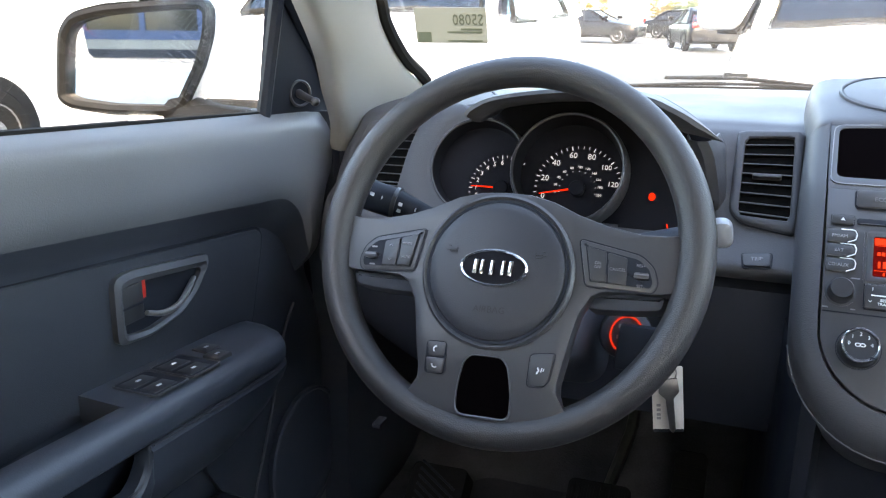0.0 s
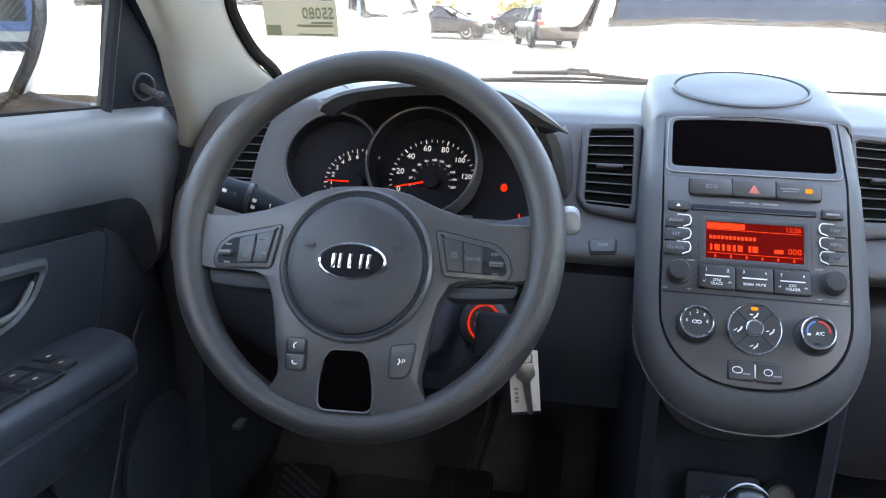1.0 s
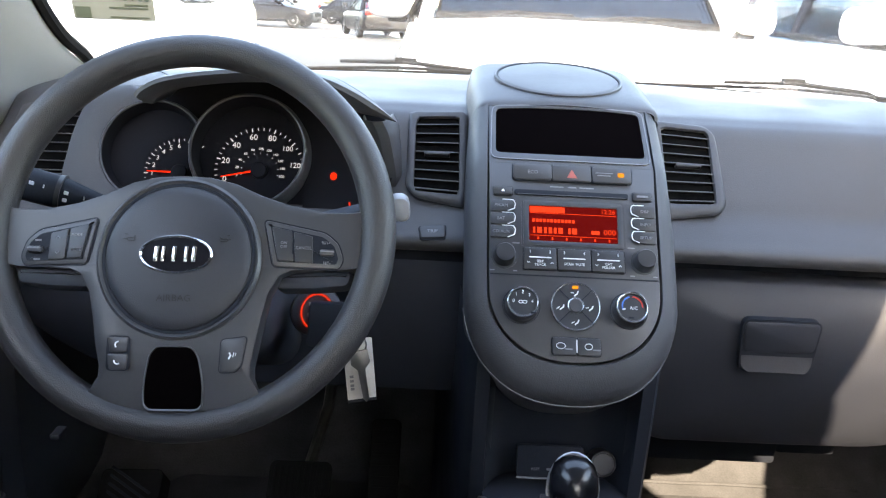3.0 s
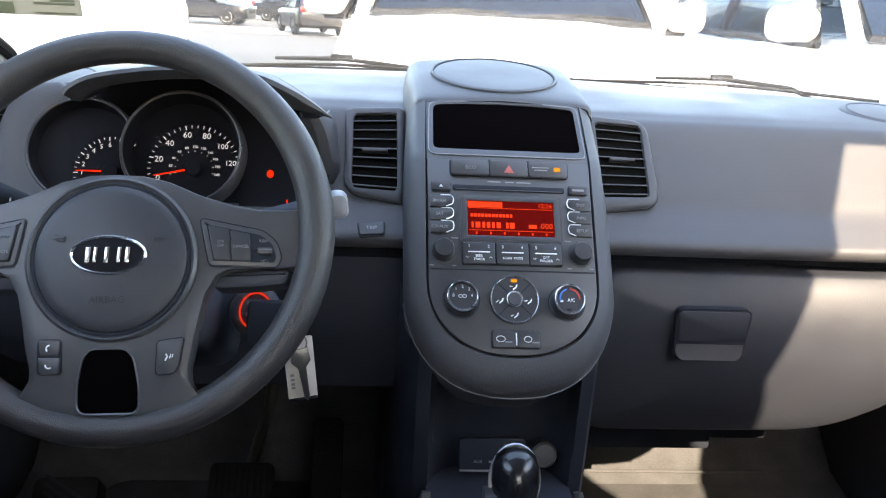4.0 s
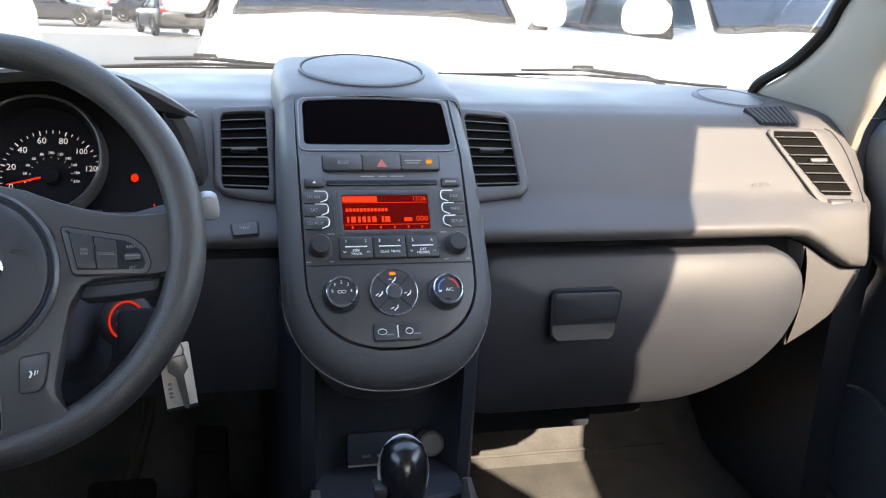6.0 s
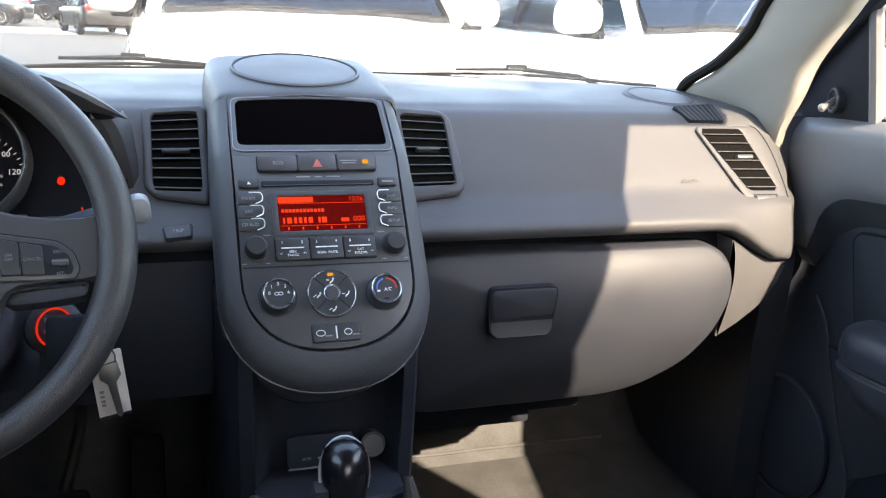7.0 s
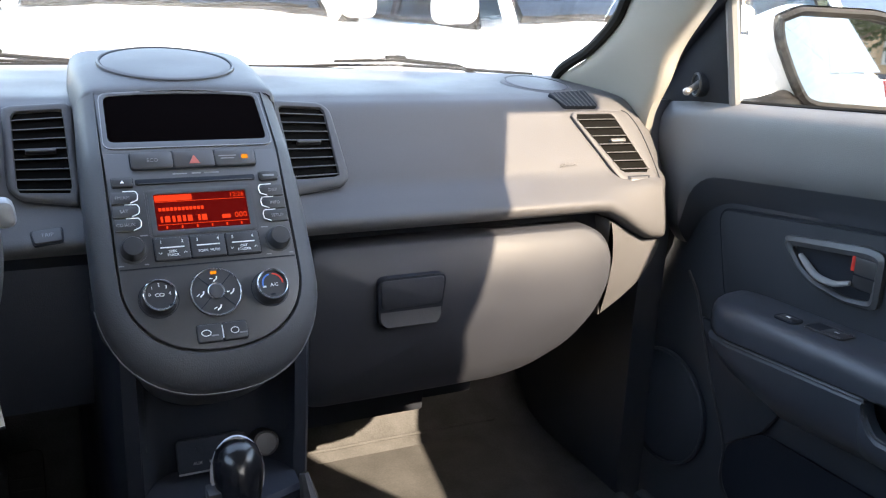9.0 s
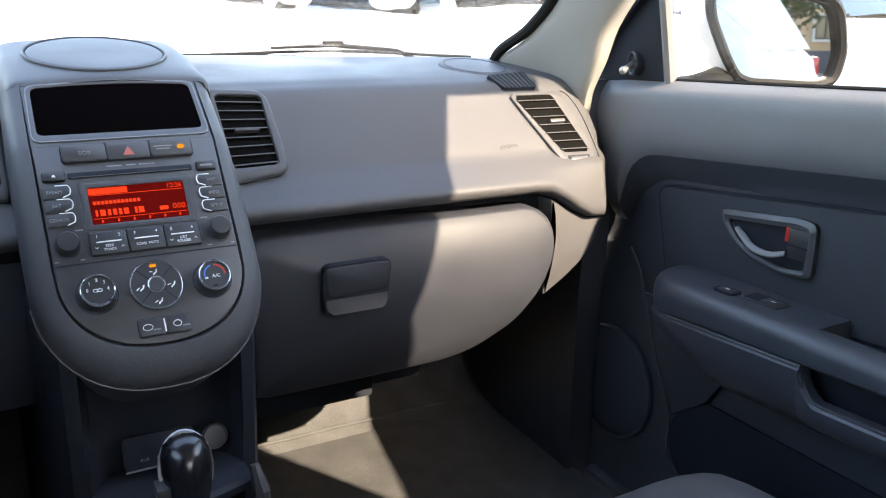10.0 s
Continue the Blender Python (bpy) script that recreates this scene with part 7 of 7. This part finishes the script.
def mirror_shell(s):
    bm = bmesh.new()
    loops = []
    for k, (y, f) in enumerate(((-0.98, 0.35), (-0.95, 0.75), (-0.90, 0.95), (-0.84, 1.0), (-0.79, 0.97), (-0.785, 0.90))):
        loops.append([(s * (0.955 + u * f), y - 0.06, 1.10 + v * f) for u, v in rrect(0.22, 0.15, 0.055)])
    rings(bm, loops)
    return bm


suv_white = car("parked_car", "white sport utility vehicle with a blue-tinted windscreen", WHITE_PAINT, True)
suv_white.matrix_basis = pose(0.573, 5.15, 0, 0, 0, 0) @ Matrix.Diagonal((1.08, 1.08, 1.12, 1))
for x, y, a, k, kz in ((-2.82, 5.6, 5, 1.17, 1.16), (2.72, 4.15, 2, 1.0, 1.12), (6.2, 4.9, -1, 1.0, 1.05)):
    copy_thing(suv_white, pose(x, y, 0, 0, 0, a)).scale = (k, k, kz)
black = car("parked_car", "black saloon parked across the lane", BLACK_PAINT, False, DARK_GLASS)
black.matrix_basis = pose(-7.9, 37.5, 0, 0, 0, 82)
copy_thing(black, pose(-4.6, 46, 0, 0, 0, 75))
copy_thing(black, pose(-2.75, 31.5, 0, 0, 0, 196))
copy_thing(suv_white, pose(2.35, -7.6, 0, 0, 0, -90)).scale = (1, 1, 1.05)


def tall_vehicle(name, label, profile, glass_spans, axles, w=0.95):
    """A boxy vehicle at the origin, its nose towards -y; profile: its side outline as (y, z)."""
    c = thing(name, label, name.split("_")[-1], (0, 0, 0))
    outline = turned(soften(profile, 0.09, 3))
    bm = bmesh.new()
    rings(bm, [[(x, y, z) for y, z in inset(outline, d)] for x, d in ((-w, 0.05), (-w + 0.02, 0.012), (-w + 0.07, 0.0), (w - 0.07, 0.0), (w - 0.02, 0.012), (w, 0.05))])
    part("body", bm, WHITE_PAINT, c)
    for s in (-1, 1):
        for span in glass_spans:
            bm = bmesh.new()
            rings(bm, [[(s * (w + d), y, z) for y, z in soften(span, 0.05, 3)] for d in (-0.01, 0.004)])
            part("side_window", bm, DARK_GLASS, c)
        for y in axles:
            fr = plane_frame((s * (w - 0.07), y, 0.36), (0, s, 0), (0, 0, 1))
            tyre = part("wheel", lathe(bmesh.new(), [(0.20, -0.10), (0.31, -0.10), (0.355, -0.06), (0.355, 0.06), (0.32, 0.105), (0.25, 0.11), (0.23, 0.095)], fr, 32), RUBBER, c)
            part("wheel_disc", lathe(bmesh.new(), [(0.23, 0.06), (0.235, 0.10), (0.20, 0.085), (0.07, 0.10), (0.03, 0.11)], fr, 24), SATIN, tyre)
            part("wheel_arch", slab(disc(0.43, n=40), 0.02, at(fr, 0, 0, 0.078), 0.004), RUBBER, tyre)
    return c


van = tall_vehicle("parked_van", "tall white van with black wheel arches", [(-2.5, 0.30), (2.5, 0.30), (2.5, 2.25), (-1.1, 2.25), (-1.9, 1.35), (-2.5, 1.15)], [[(-1.55, 1.40), (-0.65, 1.40), (-0.65, 1.95), (-1.10, 1.95)]], (-1.6, 1.5))
van.matrix_basis = pose(-6.25, 5.25, 0, 0, 0, 0)
pickup = tall_vehicle("parked_pickup", "white pickup truck with a plain flat bed side", [(-2.6, 0.35), (2.6, 0.35), (2.6, 0.91), (0.4, 0.91), (0.3, 1.75), (-0.7, 1.75), (-1.3, 1.08), (-2.6, 0.98)], [[(-1.05, 1.12), (-0.20, 1.12), (-0.20, 1.62), (-0.60, 1.62)]], (-1.7, 2.05))
pickup.matrix_basis = pose(-3.6, -6.0, 0, 0, 0, -90)


# ---- trees, kerb and buildings ----
def tree(x, y, h, leaf, seed, label):
    rnd = random.Random(seed)
    t = thing("tree", label, "tree", (x, y, 0), "trees")
    bm = bmesh.new()
    sweep(bm, [(x, y, 0), (x + 0.05, y, h * 0.3), (x + 0.1, y, h * 0.6)], [0.16, 0.12, 0.06], 8)
    for k in range(9):
        a = rnd.uniform(0, 6.28)
        z0 = h * rnd.uniform(0.25, 0.55)
        p = Vector((x + 0.05, y, z0))
        q = p + Vector((math.cos(a), math.sin(a), 0.8)) * h * rnd.uniform(0.15, 0.28)
        sweep(bm, [p, (p + q) / 2 + Vector((0, 0, 0.1)), q], [0.06, 0.04, 0.015], 5)
    part("trunk", bm, BARK, t)
    vs, fs = [], []
    clumps = []
    for k in range(46):
        a, b = rnd.uniform(0, 6.28), rnd.uniform(-0.75, 1)
        r = h * 0.27 * rnd.uniform(0.35, 1.0) ** 0.6
        clumps.append((Vector((x + r * math.cos(a) * math.sqrt(1 - b * b * 0.9), y + r * math.sin(a) * math.sqrt(1 - b * b * 0.9), h * 0.62 + r * 1.25 * b)), h * rnd.uniform(0.05, 0.10)))
    for c, r in clumps:
        for k in range(60):
            d = Vector((rnd.gauss(0, 1), rnd.gauss(0, 1), rnd.gauss(0, 0.8)))
            p = c + d * r * 0.55
            u = Vector((rnd.gauss(0, 1), rnd.gauss(0, 1), rnd.gauss(0, 1))).normalized() * h * 0.016
            w = u.orthogonal().normalized() * h * 0.009
            i = len(vs)
            vs += [p - u, p + w, p + u, p - w]
            fs.append((i, i + 1, i + 2, i + 3))
    me = bpy.data.meshes.new("crown")
    me.from_pydata([tuple(v) for v in vs], [], fs)
    tagged(link("crown", me, leaf, t, smooth=False), kind="stuff")


for k, (x, y, h, leaf, label) in enumerate(((-9.9, 48.8, 2.5, LEAF_YELLOW, "small tree with yellowing leaves"), (-6.4, 49, 2.7, LEAF_YELLOW, "small tree with yellowing leaves"), (-5.2, 49.5, 2.7, LEAF, "green tree behind the lane"), (-4.1, 49, 2.4, LEAF_YELLOW, "small tree with yellowing leaves"), (-12.5, 55, 7.0, LEAF, "green tree behind the lane"), (-1.5, 56, 7.0, LEAF_YELLOW, "small tree with yellowing leaves"), (3.5, 60, 8.0, LEAF, "green tree behind the lane"), (4.9, -10.5, 3.3, LEAF, "slim green tree beside the building"), (6.1, -12.0, 3.4, LEAF, "slim green tree beside the building"))):
    tree(x, y, h, leaf, 11 + k, label)
bm = bmesh.new()
box(bm, (-30, 47.8, 0), (30, 48.2, 0.16), 0.03)
tagged(part("kerb", bm, CONCRETE), "pale concrete kerb along the lane", "kerb", kind="structure")
for y in (30.0,):
    bm = bmesh.new()
    box(bm, (-30, y, 0.002), (30, y + 5.0, 0.012), 0.0)
    tagged(part("pavement", bm, CONCRETE), "sunlit pale concrete strip across the car park", "pavement", kind="structure")


def building(name, label, x0, x1, y0, y1, h, paint, wins, frame_mat):
    """A plain block with a parapet; wins: (axis, sign) faces with rows of windows."""
    b = thing(name, label, "building", ((x0 + x1) / 2, (y0 + y1) / 2, 0))
    bm = bmesh.new()
    box(bm, (x0, y0, 0), (x1, y1, h), 0.02)
    part("wall", bm, paint, b)
    bm = bmesh.new()
    box(bm, (x0 - 0.15, y0 - 0.15, h), (x1 + 0.15, y1 + 0.15, h + 0.35), 0.03)
    part("roof", bm, CONCRETE, b)
    bm = bmesh.new()
    box(bm, (x0 + 0.1, y1 - 0.05, 0), (x1 - 0.1, y1 + 0.12, 0.86), 0.02)
    part("plinth", bm, PLINTH, b, "dark painted plinth")
    for cx, cz, w, hh in wins:
        fr = plane_frame((cx, y1, cz), (-1, 0, 0), (0, 0, 1))
        win = part("window", hoop(turned(rrect(w, hh, 0.02)), turned(rrect(w * 0.86, hh - w * 0.14, 0.02)), 0.1, fr, lift=0.08), frame_mat, b)
        part("casing", hoop(turned(rrect(w * 1.22, hh + w * 0.22, 0.02)), turned(rrect(w * 1.005, hh + w * 0.005, 0.02)), 0.1, fr, lift=0.10), CONCRETE, win)
        part("pane", slab(rrect(w * 0.9, hh - w * 0.1, 0.02), 0.02, fr, 0, lift=0.02), SHOP_GLASS, win)
        part("glazing_bar", slab(rrect(w * 0.04, hh - w * 0.14, 0.01), 0.05, fr, 0, lift=0.07), frame_mat, win)
    return b


building("showroom", "showroom with large blue-framed windows behind the cars", -16, -2.2, -22, -12, 6.5, SHADED_WALL, [(-3.95, 2.2, 1.9, 2.4), (-6.6, 2.2, 1.9, 2.4), (-9.2, 2.2, 1.9, 2.4), (-11.8, 2.2, 1.9, 2.4)], BLUE_FRAME)
building("stucco_building", "tan stucco building with a dark square window", 16.3, 26, -44, -32, 2.5, STUCCO, [(17.1, 1.75, 0.9, 0.9), (19.6, 1.75, 0.9, 0.9), (22.2, 1.75, 0.9, 0.9)], BLACK)
